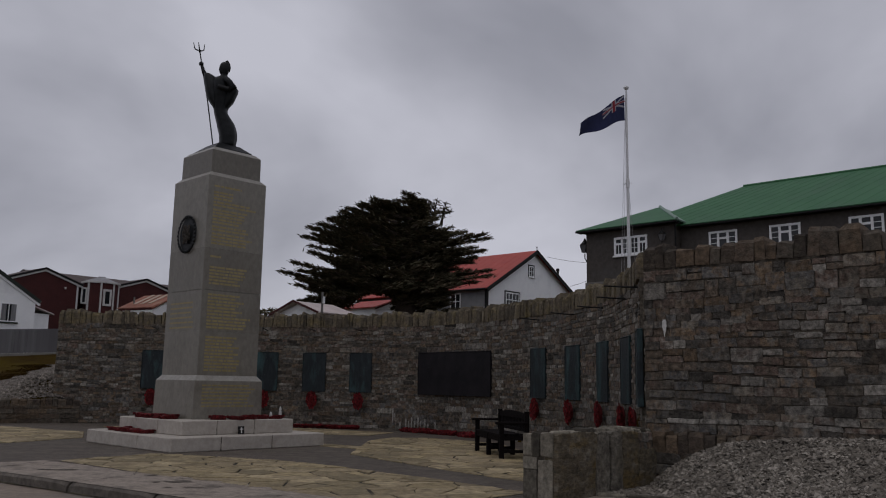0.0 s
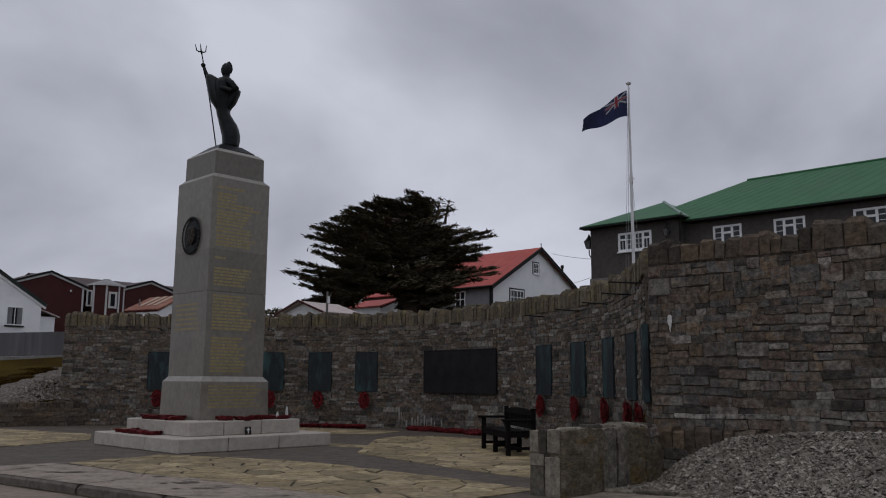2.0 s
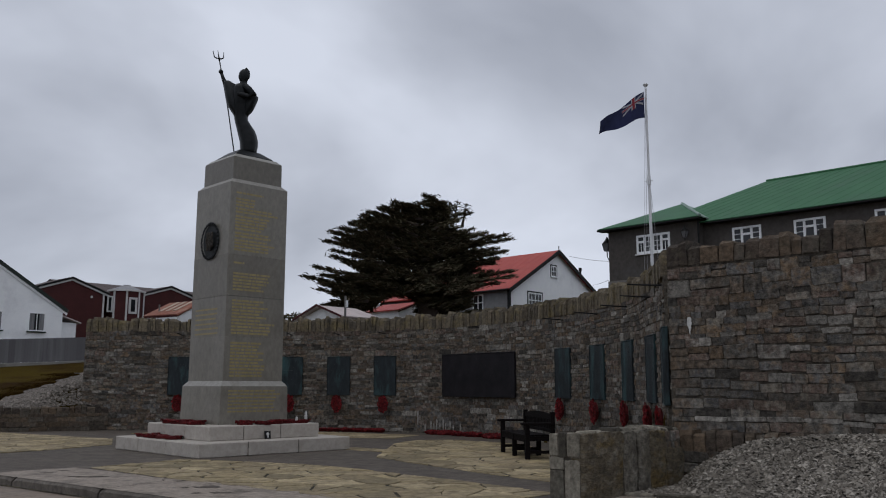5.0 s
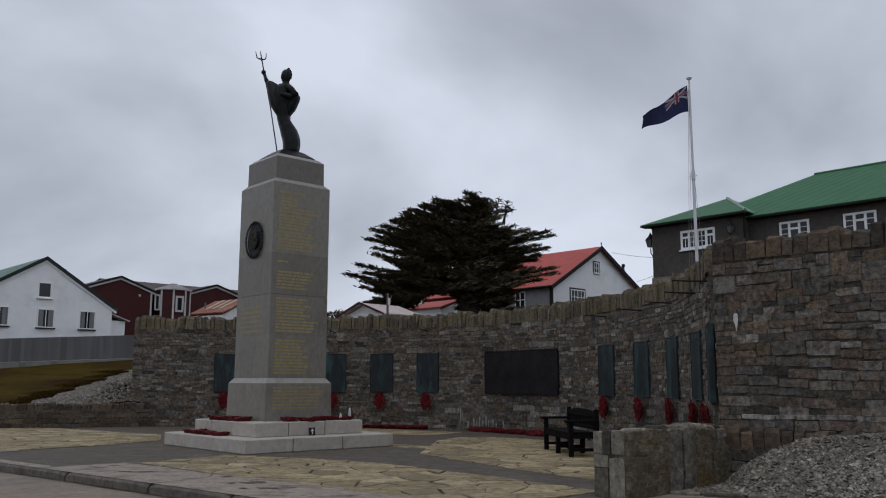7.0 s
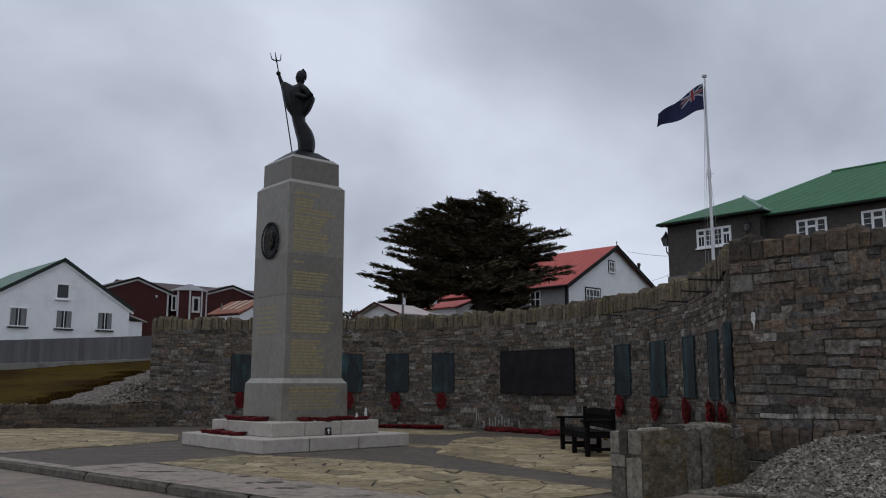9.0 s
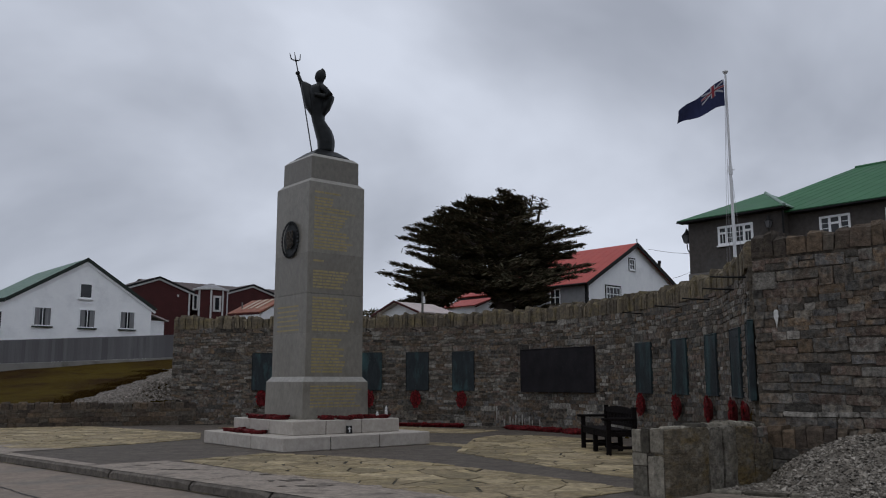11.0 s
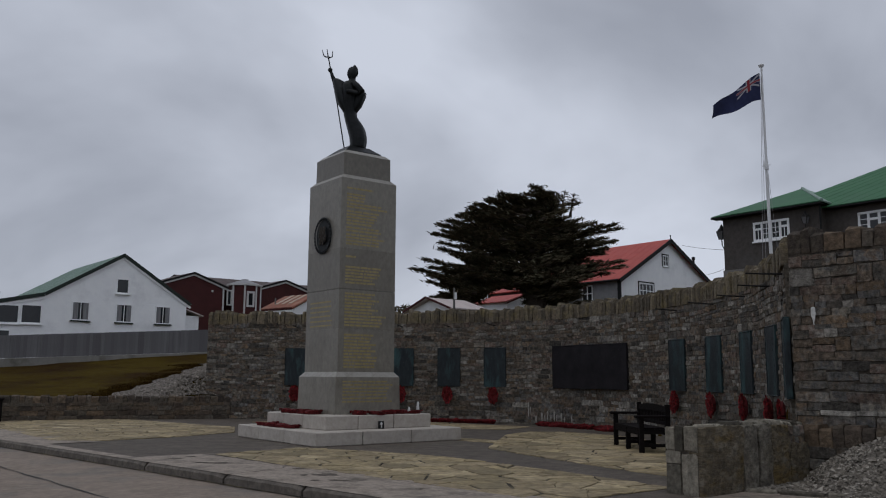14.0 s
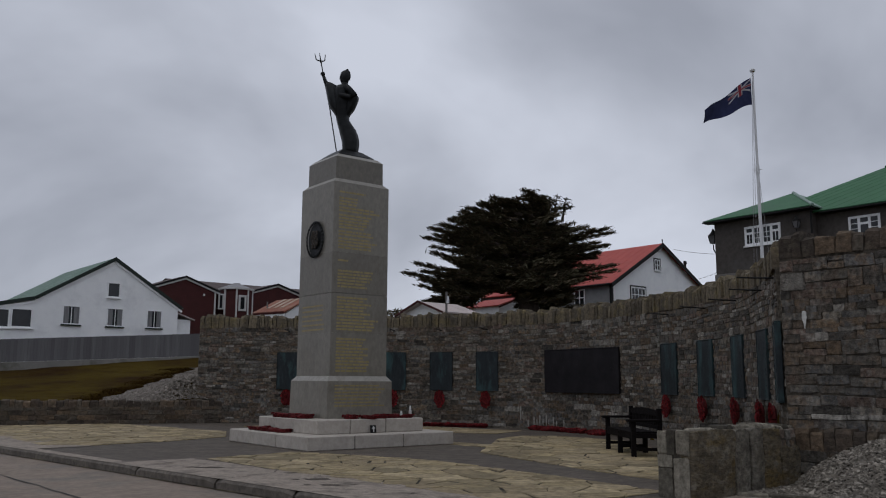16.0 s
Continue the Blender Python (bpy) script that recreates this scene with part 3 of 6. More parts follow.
def flag_paving():
    paving = tagged(new("crazy_paving"), "yellowish lichened crazy paving with dark open joints", "paving", kind="structure")
    paving.matrix_basis = FR
    stones = []
    for region, size, seed in PAVED:
        area = sum(p[0] * q[1] - q[0] * p[1] for p, q in zip(region, region[1:] + region[:1]))
        stones += cells(region if area > 0 else region[::-1], size, seed)
        bm = bmesh.new()
        bm.faces.new([bm.verts.new((x, y, 0.005)) for x, y in (region if area > 0 else region[::-1])])
        part("joint_bed", bm, "joint_sand", paving)
    stones.sort(key=lambda poly: math.hypot(poly[0][0] - 12, poly[0][1] - 4))
    r = random.Random(5)
    rest = bmesh.new()
    for i, poly in enumerate(stones):
        z = 0.012 + r.uniform(-0.004, 0.006)
        if i < 280:
            bm = bmesh.new()
            flag_mesh(bm, poly, z, r)
            part("flagstone", bm, "flag_piece", paving)
        else:
            flag_mesh(rest, poly, z, r)
    if rest.verts:
        tagged(part("flagstones", rest, "flag_many", paving), kind="stuff")
    else:
        rest.free()


# ---------------------------------------------------------------- rubble walls
def stone_variants(count, seed, cut=0.16, face=(0.8, 0.93)):
    """Unit stones: x and z from -0.5 to 0.5, y from -1 (in the wall) to 1 (the face)."""
    r = random.Random(seed)
    made = []
    for _ in range(count):
        ring = []
        for x, z in ((-0.5, -0.5), (0.5, -0.5), (0.5, 0.5), (-0.5, 0.5)):
            c, d = r.uniform(0.02, cut), r.uniform(0.02, cut)
            first, second = ((x * (1 - 2 * c), z), (x, z * (1 - 2 * d)))
            ring += [first, second] if x * z < 0 else [second, first]
        # keep the order round the outline
        ring.sort(key=lambda p: math.atan2(p[1], p[0]))
        tilt, lean = r.uniform(-0.25, 0.25), r.uniform(-0.25, 0.25)
        verts = []
        for f, y in ((1.0, -1.0), (1.0, 0.1), (r.uniform(*face), 1.0)):
            verts += [(x * f + r.uniform(-0.04, 0.04), y * r.uniform(0.75, 1.0) + (1.4 * (tilt * x + lean * z) if y > 0 else 0), z * f + r.uniform(-0.05, 0.05)) for x, z in ring]
        faces = [tuple(range(16, 24))]
        for b in (0, 8):
            faces += [(b + i, b + (i + 1) % 8, b + 8 + (i + 1) % 8, b + 8 + i) for i in range(8)]
        made.append((np.array(verts), faces))
    return made


def stone_kit(*args):
    """Unit stones, and a mesh for each."""
    made = stone_variants(*args)
    meshes = []
    for verts, faces in made:
        me = bpy.data.meshes.new("stone")
        me.from_pydata(verts.tolist(), [], faces)
        me.materials.append(M["stone"])
        meshes.append(me)
    return made, meshes


ROUND_STONES = stone_kit(36, 3, 0.24, (0.84, 0.95))
FLAT_STONES = stone_kit(48, 5, 0.13, (0.92, 0.985))


def courses(length, z0, z1, r, heights, widths):
    """Uneven courses of stones: (s, z, width, height)."""
    made = []
    z = z0
    while z < z1 - 0.04:
        h = min(r.uniform(*heights) if r.random() > 0.15 else heights[1] * 1.25, z1 - z)
        s = -r.uniform(0, 0.2)
        while s < length:
            w = r.uniform(*widths) * (0.7 + 0.5 * h / heights[1])
            e = min(s + w, length)
            b = max(s, 0.0)
            if e - b > 0.05:
                if h > 0.15 and r.random() < 0.35:
                    k = r.uniform(0.4, 0.6)
                    made.append((0.5 * (b + e), z + h * k / 2, e - b, h * k))
                    made.append((0.5 * (b + e), z + h * (1 + k) / 2, e - b, h * (1 - k)))
                else:
                    made.append((0.5 * (b + e), z + h / 2, e - b, h))
            s += w
        z += h
    return made


def lay(parent, run, side, stones, near, proud, r, joint=0.016, limit=300, wave=0.0, skew=0.0, mat="", kit=ROUND_STONES):
    """Lay stones on the face of a run, the nearest as single pieces, the others joined."""
    stones = sorted(stones, key=near)
    shapes, meshes = kit
    verts, faces = [], []
    for i, (s, z, w, h) in enumerate(stones):
        p, d = run.at(s)
        out_way = Vector((d.y, -d.x, 0)) * side
        depth = r.uniform(*proud)
        k = r.randrange(len(shapes))
        z += r.uniform(-0.006, 0.006) + wave * noise.noise(Vector((s * 0.7, z * 1.3, run.length)))
        # right-handed axes: along, out, up
        along = out_way.cross(Vector((0, 0, 1)))
        flip = 1 if r.random() < 0.5 else -1
        m = Matrix((along * (w - joint), out_way * depth, Vector((0, 0, h - joint)))).transposed().to_4x4()
        m = Matrix.Translation((p.x, p.y, z)) @ Matrix.Rotation(radians(r.uniform(-skew, skew)), 4, out_way) @ m
        if flip < 0:
            m = m @ Matrix.Rotation(math.pi, 4, "Y")
        if i < limit:
            mesh = meshes[k]
            if mat:
                mesh = mesh.copy()
                mesh.materials[0] = M[mat]
            ob = new("stone", mesh)
            ob.parent = parent
            ob.matrix_basis = m
        else:
            vv = shapes[k][0]
            mm = np.array(m)
            base = len(verts)
            verts.extend((vv @ mm[:3, :3].T + mm[:3, 3]).tolist())
            faces.extend(tuple(base + q for q in f) for f in shapes[k][1])
    if verts:
        me = bpy.data.meshes.new("stones")
        me.from_pydata(verts, [], faces)
        me.materials.append(M["stone_many"])
        ob = new("stones", me)
        ob.parent = parent
        tagged(ob, kind="stuff")


def core(name, run, side, thick, z0, z1, label, mat="mortar"):
    """The solid body of a wall, whose face lies on the run."""
    bm = bmesh.new()
    k = max(2, int(run.length / 0.4))
    rows = []
    for i in range(k + 1):
        p, d = run.at(run.length * i / k)
        back = -Vector((d.y, -d.x, 0)) * side
        q = p + back * thick
        f = p + back * 0.004
        rows.append([bm.verts.new(v) for v in ((f.x, f.y, z0), (q.x, q.y, z0), (q.x, q.y, z1), (f.x, f.y, z1))])
    for a, b in zip(rows, rows[1:]):
        for i in range(4):
            bm.faces.new((a[i], a[(i + 1) % 4], b[(i + 1) % 4], b[i]))
    bm.faces.new(rows[0])
    bm.faces.new(rows[-1][::-1])
    bmesh.ops.recalc_face_normals(bm, faces=bm.faces[:])
    return tagged(part(name, bm, mat, matrix=FR), label, "wall", kind="structure")


def coping(parent, run, side, thick, z, r, heights, widths, limit=300, lean=6, gap=0.006, mat="coping", out=0.05, crown=(0.55, 0.8)):
    """Stones set on edge along the top of a wall, uneven in height."""
    s = 0.0
    while s < run.length - 0.02:
        w = min(r.uniform(*widths), run.length - s)
        h = r.uniform(*heights)
        p, d = run.at(s + w / 2)
        back = -Vector((d.y, -d.x, 0)) * side
        bm = bmesh.new()
        t = thick + r.uniform(-0.06, 0.03)
        f = -r.uniform(0.0, 1.0) * out
        base = [(-w / 2 + gap, f), (w / 2 - gap, f), (w / 2 - gap, t), (-w / 2 + gap, t)]
        low = [bm.verts.new((x, y, -0.02)) for x, y in base]
        mid = [bm.verts.new((x * r.uniform(0.9, 1.0), y, h * r.uniform(0.72, 0.88))) for x, y in base]
        cx = r.uniform(-0.5, 0.5) * (1 - crown[1]) * w
        top = [bm.verts.new((cx + x * r.uniform(*crown), t / 2 + (y - t / 2) * r.uniform(0.7, 0.88), h * r.uniform(0.93, 1.05))) for x, y in base]
        for a, b in ((low, mid), (mid, top)):
            for i in range(4):
                bm.faces.new((a[i], a[(i + 1) % 4], b[(i + 1) % 4], b[i]))
        bm.faces.new(top)
        ob = part("coping_stone", bm, mat, parent)
        # local y must run into the wall
        x_axis = d if d.cross(back).z > 0 else -d
        m = Matrix((x_axis, back, Vector((0, 0, 1)))).transposed().to_4x4()
        ob.matrix_basis = Matrix.Translation((p.x, p.y, z)) @ m @ pose(0, 0, 0, 0, r.uniform(-lean, lean), 0)
        s += w


wall_curved = core("wall_curved", CURVED, 1, 0.5, -0.1, 2.92, "curved rubble stone wall of brown and grey stones")
WING = Run([(9.68, 11.14), (12.9, 11.14)])
wall_wing = core("wall_wing", WING, 1, 0.55, -0.1, 3.02, "rubble stone wing wall of brown and grey stones", "mortar_dark")
WING_END = Run([(9.68, 11.66), (9.68, 11.14)])
WING_TAIL = Run([(12.9, 11.14), (12.9, 11.7)])
LOW_END = Run([(9.5, 8.45), (9.93, 8.45)])
LOW_SIDE = Run([(9.93, 8.45), (9.93, 10.85)])
LOW_BACK = Run([(9.5, 10.85), (9.5, 8.45)])
LEDGE = Run([(9.93, 10.85), (11.6, 10.85)])
wall_low_street = core("wall_low_street", LOW_SIDE, 1, 0.43, -0.1, 0.62, "low rubble stone wall ending in a pier of upright slabs", "mortar_dark")
wall_ledge = core("wall_ledge", LEDGE, 1, 0.27, -0.1, 0.58, "low dark stone footing along the wing wall", "mortar_dark")
LOW_LEFT = Run([(left_wall_a(12.05), 12.05), (left_wall_a(3.9), 3.9)])
wall_low_bank = core("wall_low_bank", LOW_LEFT, -1, 0.34, -0.1, 0.52, "low rubble stone wall holding back the bank")


def upright_slab(parent, a, n0, n1, top, mat):
    """A rough slab set on end against the side of the low wall, its top edge broken."""
    bm = bmesh.new()
    k, rows = 14, 12
    grid = []
    for j in range(rows + 1):
        row = []
        for i in range(k + 1):
            u, v = i / k, j / rows
            end = min(u, 1 - u, 1 - v) * 5
            n = n0 + (n1 - n0) * u + (0.012 * noise.noise(Vector((n0, v * 4, 1))) if i in (0, k) else 0)
            z = -0.05 + (top - 0.005 + 0.015 * math.sin(math.pi * u) ** 0.6 + 0.03 * noise.noise(Vector((n0 * 3 + u * 9, 2, 0))) + 0.05) * v - (0.015 if j == rows and i in (0, k) else 0)
            out = 0.022 * noise.noise(Vector((n * 4, z * 4, n0))) + 0.012 * noise.noise(Vector((n * 11, z * 11, n0))) - 0.014 * max(0.0, 1 - end) ** 2
            row.append(bm.verts.new((a + 0.02 + out, n, z)))
        grid.append(row)
    for p, q in zip(grid, grid[1:]):
        for i in range(k):
            bm.faces.new((p[i], p[i + 1], q[i + 1], q[i]))
    edge = [g[0] for g in grid] + grid[-1][1:] + [g[-1] for g in grid[-2::-1]]
    back = [bm.verts.new((a - 0.16, v.co.y, v.co.z - 0.01)) for v in edge]
    for i in range(len(edge) - 1):
        bm.faces.new((edge[i + 1], edge[i], back[i], back[i + 1]))
    bmesh.ops.recalc_face_normals(bm, faces=bm.faces[:])
    return part("slab", bm, mat, parent, "rough upright slab")


def stone_walls():
    r = random.Random(11)
    near_curve = lambda s: -s[0]
    lay(wall_curved, CURVED, 1, courses(CURVED.length, 0.0, 2.92, r, (0.055, 0.125), (0.12, 0.40)), near_curve, (0.004, 0.026), r, joint=0.008, wave=0.09, skew=3.0)
    coping(wall_curved, CURVED, 1, 0.5, 2.92, r, (0.28, 0.43), (0.06, 0.19), lean=7)
    mid = lambda s: abs(s[0] - 1.4) + abs(s[1] - 1.6) * 0.3
    thin, thick = courses(WING.length, 0.45, 1.15, r, (0.06, 0.11), (0.14, 0.5)), courses(WING.length, 1.15, 2.25, r, (0.07, 0.15), (0.13, 0.4))
    lay(wall_wing, WING, 1, thin + thick + courses(WING.length, 2.25, 3.02, r, (0.10, 0.2), (0.14, 0.36)), mid, (0.004, 0.026), r, joint=0.009, wave=0.11, skew=2.2, kit=FLAT_STONES)
    lay(wall_wing, WING_END, 1, courses(WING_END.length, 0.0, 2.92, r, (0.10, 0.19), (0.25, 0.5)), mid, (0.01, 0.03), r, limit=0)
    lay(wall_wing, WING_TAIL, 1, courses(WING_TAIL.length, 0.0, 2.92, r, (0.10, 0.19), (0.25, 0.5)), mid, (0.01, 0.03), r, limit=0)
    coping(wall_wing, WING, 1, 0.55, 3.02, r, (0.2, 0.36), (0.13, 0.30), lean=6, mat="stone_brown", out=0.03)
    lay(wall_low_street, LOW_SIDE, 1, [(2.0, 0.66, 0.14, 0.12), (2.13, 0.65, 0.12, 0.13), (2.26, 0.66, 0.14, 0.12), (2.03, 0.55, 0.16, 0.1), (2.2, 0.54, 0.17, 0.1)], mid, (0.02, 0.06), r, joint=0.012, kit=FLAT_STONES)
    lay(wall_low_street, LOW_END, 1, [(0.10, 0.16, 0.2, 0.34), (0.315, 0.23, 0.22, 0.48), (0.10, 0.41, 0.2, 0.15), (0.065, 0.615, 0.135, 0.27), (0.19, 0.62, 0.115, 0.28), (0.34, 0.625, 0.185, 0.29)], mid, (0.01, 0.03), r, joint=0.007, mat="lichen_stone", kit=FLAT_STONES)
    for s0, s1, top, mat in ((0.0, 0.85, 0.75, "slab"), (0.856, 1.175, 0.74, "slab_pale"), (1.215, 1.50, 0.74, "slab_pale"), (1.506, 1.92, 0.725, "slab"), (1.93, 2.38, 0.50, "slab")):
        upright_slab(wall_low_street, 9.97, 8.45 + s0, 8.45 + s1, top, mat)
    coping(wall_low_street, LOW_SIDE, 1, 0.36, 0.61, r, (0.12, 0.195), (0.07, 0.19), lean=8, gap=0.01, mat="lichen_stone", out=-0.05)
    lay(wall_ledge, LEDGE, 1, courses(LEDGE.length, 0.0, 0.46, r, (0.14, 0.2), (0.25, 0.5)), mid, (0.012, 0.03), r)
    coping(wall_ledge, LEDGE, 1, 0.27, 0.46, r, (0.22, 0.28), (0.12, 0.25), lean=3, mat="stone_brown", out=0.02, gap=0.004, crown=(0.82, 0.97))
    lay(wall_low_bank, LOW_LEFT, -1, courses(LOW_LEFT.length, 0.0, 0.5, r, (0.09, 0.19), (0.2, 0.6)), near_curve, (0.01, 0.035), r, joint=0.01, skew=2.0, mat="stone_brown", kit=FLAT_STONES)
    coping(wall_low_bank, LOW_LEFT, -1, 0.34, 0.5, r, (0.17, 0.23), (0.09, 0.26), mat="stone_brown", out=0.02, lean=3, gap=0.004, crown=(0.82, 0.97))


# gravel beds
def gravel_edge(a):
    """Where the gravel bed ends towards the street."""
    return 9.3 + 0.33 * (a - 9.9)


def gravel_right_z(a, n):
    f = float(np.interp(a, (9.8, 10.28, 10.6, 11.0, 11.9, 13.0), (0.02, 0.37, 0.53, 0.69, 0.78, 0.81)))
    return max(0.005 if n > gravel_edge(a) + 0.03 else -0.06, f - 0.5 * max(0.0, 10.8 - n) - 0.07)


def gravel_bed(name, z_of, a0, a1, n0, n1, step, label):
    bm = bmesh.new()
    ka, kn = int((a1 - a0) / step), int((n1 - n0) / step)
    grid = []
    for j in range(kn + 1):
        row = []
        for i in range(ka + 1):
            a, n = a0 + i * step, n0 + j * step
            row.append(bm.verts.new((a, n, z_of(a, n) + 0.02 * noise.noise(Vector((a * 2, n * 2, 0))))))
        grid.append(row)
    for r, q in zip(grid, grid[1:]):
        for i in range(ka):
            bm.faces.new((r[i], r[i + 1], q[i + 1], q[i]))
    return tagged(part(name, bm, "gravel_bed", matrix=FR), label, "gravel", kind="structure")


def scatter_stones(name, z_of, a0, a1, n0, n1, count, sizes, seed, label, keep=lambda a, n: True, mat="gravel"):
    r = random.Random(seed)
    shapes = []
    for _ in range(9):
        v = np.array([(r.uniform(0.7, 1.1) * math.cos(t), r.uniform(0.6, 1.0) * math.sin(t), r.uniform(-0.15, 0.2)) for t in (k * math.pi / 3 for k in range(6))])
        top = np.array([(r.uniform(-0.2, 0.2), r.uniform(-0.2, 0.2), r.uniform(0.45, 0.75))])
        shapes.append((np.vstack([v, top]), [(k, (k + 1) % 6, 6) for k in range(6)]))
    verts, faces = [], []
    for _ in range(count):
        a, n = r.uniform(a0, a1), r.uniform(n0, n1)
        if not keep(a, n):
            continue
        if z_of(a, n) < -0.04:
            continue
        s = r.uniform(*sizes) * (1.6 if r.random() < 0.06 else 1.0)
        v, f = shapes[r.randrange(9)]
        m = np.array(Euler((r.uniform(-0.6, 0.6), r.uniform(-0.6, 0.6), r.uniform(0, 6.28))).to_matrix()) * s
        base = len(verts)
        verts.extend((v @ m.T + (a, n, z_of(a, n) + 0.1 * s)).tolist())
        faces.extend(tuple(base + q for q in x) for x in f)
    me = bpy.data.meshes.new(name)
    me.from_pydata(verts, [], faces)
    me.materials.append(M[mat])
    ob = new(name, me)
    ob.matrix_basis = FR
    return tagged(ob, label, "gravel", kind="stuff")


gravel_bed("gravel_bed_street", gravel_right_z, 9.96, 20.0, 9.3, 11.1, 0.1, "bed of loose grey gravel below the wing wall")


def edging():
    """Pale stones laid end to end along the gravel's front."""
    r = random.Random(8)
    ob = tagged(new("gravel_edging"), "pale worn stone edging along the gravel bed", "edging", kind="structure")
    ob.matrix_basis = FR
    s = 0.0
    while s < 2.6:
        w = r.uniform(0.3, 0.55)
        a = 9.97 + s + w / 2
        m = Matrix.Translation((a, gravel_edge(a) - 0.02, 0)) @ Matrix.Rotation(math.atan(0.33) + r.uniform(-0.03, 0.03), 4, "Z")
        part("edging_stone", one_box(-w / 2 + 0.006, w / 2 - 0.006, -0.05, 0.05, -0.05, r.uniform(0.035, 0.055), bevel=0.015), "lichen_stone", ob, matrix=m)
        s += w


edging()


def bank_gravel_z(a, n):
    return ground_z(a, n) + 0.02


def on_bank(a, n):
    edge = left_wall_a(n)
    return a < edge - 0.28 and n > float(np.interp(-a, (10, 12.84, 14.85, 19.2, 21.5), (8.3, 9.8, 11.5, 14.6, 16.7))) + 0.35 * noise.noise(Vector((a, n, 0))) and n < 20


strip("street_pavement", "concrete", lambda a: kerb_n(a) + 0.12, lambda a: 11.0, 9.4, 24.0, -0.004, "pale worn concrete pavement before the gravel bed", "pavement", 0.4)


def grass_tufts(count, seed):
    """Short dead grass, thickest where the bank's turf breaks off above the gravel."""
    r = random.Random(seed)
    verts, faces = [], []
    for k in range(count):
        a = -r.uniform(10.2, 22.5)
        n = float(np.interp(-a, (10, 12.84, 14.85, 19.2, 21.5), (8.3, 9.8, 11.5, 14.6, 16.7))) - abs(r.gauss(0, 0.55)) + 0.1
        if a > left_wall_a(n) - 0.32:
            continue
        z = ground_z(a, n)
        for _ in range(7):
            p = Vector((a + r.gauss(0, 0.09), n + r.gauss(0, 0.09), z - 0.02))
            lean = Vector((r.gauss(0, 0.05), r.gauss(0, 0.05), r.uniform(0.02, 0.06)))
            side = Vector((r.gauss(0, 1), r.gauss(0, 1), 0)).normalized() * r.uniform(0.012, 0.03)
            b = len(verts)
            verts.extend((tuple(p - side), tuple(p + side), tuple(p + lean)))
            faces.append((b, b + 1, b + 2))
    me = bpy.data.meshes.new("grass_tufts")
    me.from_pydata(verts, [], faces)
    me.materials.append(M["grass_blade"])
    ob = new("grass_tufts", me)
    ob.matrix_basis = FR
    return tagged(ob, "dead brown grass along the edge of the turf", "grass", kind="stuff")


# ---------------------------------------------------------------- the monument
def lathe_square(bm, levels):
    """A square body through (half width, z) levels."""
    rings = [[bm.verts.new((x * w, y * w, z)) for x, y in ((-1, -1), (1, -1), (1, 1), (-1, 1))] for w, z in levels]
    for r, q in zip(rings, rings[1:]):
        for i in range(4):
            bm.faces.new((r[i], r[(i + 1) % 4], q[(i + 1) % 4], q[i]))
    bm.faces.new(rings[-1])
    bm.faces.new(rings[0][::-1])
    return bm


MON = spot(0.05, 10.31, 0.0, -2.5)


def soften(bm, width=0.012):
    bmesh.ops.bevel(bm, geom=[e for e in bm.edges if e.calc_face_angle(0) > 0.5], offset=width, segments=2, affect="EDGES", profile=0.6)
    return bm


def step_blocks(mon, half, z0, z1, first, second, depth):
    """A square step of white blocks with open joints: a corner block and a middle block on each side."""
    for side in range(4):
        turn = Matrix.Rotation(side * math.pi / 2, 4, "Z")
        a, b = first * half, second * half
        for x0, x1, y1 in ((a, b, -half + depth), (b, half, a)):
            bm = one_box(x0 + 0.007, x1 - (0.007 if x1 < half else 0), -half, y1 - 0.007, z0, z1, bevel=0.016)
            part("step_block", bm, "white_stone", mon, matrix=turn)


def chamfer(mon, low, z0, high, z1):
    """The sloping ledge on top of a block, paler than the block's sides."""
    part("ledge", soften(lathe_square(bmesh.new(), [(low, z0), (low, z0 + 0.006), (high, z1)]), 0.004), "granite_pale", mon, "pale sloping ledge")


def monument():
    mon = thing("war_memorial", MON, "tapering grey granite memorial column on two white stone steps", "monument")
    step_blocks(mon, 1.73, 0.0, 0.265, -0.40, 0.26, 0.5)
    step_blocks(mon, 1.27, 0.262, 0.54, -0.408, 0.26, 0.45)
    part("step_infill", one_box(-1.715, 1.715, -1.715, 1.715, 0.0, 0.25), "mortar", mon)
    part("step_infill", one_box(-1.25, 1.25, -1.25, 1.25, 0.24, 0.525), "mortar", mon)
    part("step_top", one_box(-0.85, 0.85, -0.85, 0.85, 0.25, 0.53), "white_stone", mon)
    part("plinth", soften(lathe_square(bmesh.new(), [(0.795, 0.535), (0.782, 1.292)])), "granite", mon)
    chamfer(mon, 0.780, 1.288, 0.694, 1.40)
    marks = ((1.395, 0.697), (2.28, 0.696), (3.11, 0.695), (3.975, 0.694), (5.484, 0.693))
    for (z0, h0), (z1, h1) in zip(marks, marks[1:]):
        joint = 0.006 if z0 == 3.11 else 0.001
        part("shaft_block", soften(lathe_square(bmesh.new(), [(h0, z0 + joint), (h1, z1 - 0.001)]), 0.006 if z0 != 2.28 else 0.004), "granite", mon)
    chamfer(mon, 0.691, 5.48, 0.596, 5.58)
    part("cap", soften(lathe_square(bmesh.new(), [(0.597, 5.575), (0.592, 6.064)]), 0.006), "granite", mon)
    chamfer(mon, 0.590, 6.06, 0.50, 6.15)
    part("bronze_base", soften(lathe_square(bmesh.new(), [(0.47, 6.135), (0.44, 6.19), (0.25, 6.34)]), 0.01), "bronze", mon)
    return mon


monument_thing = monument()


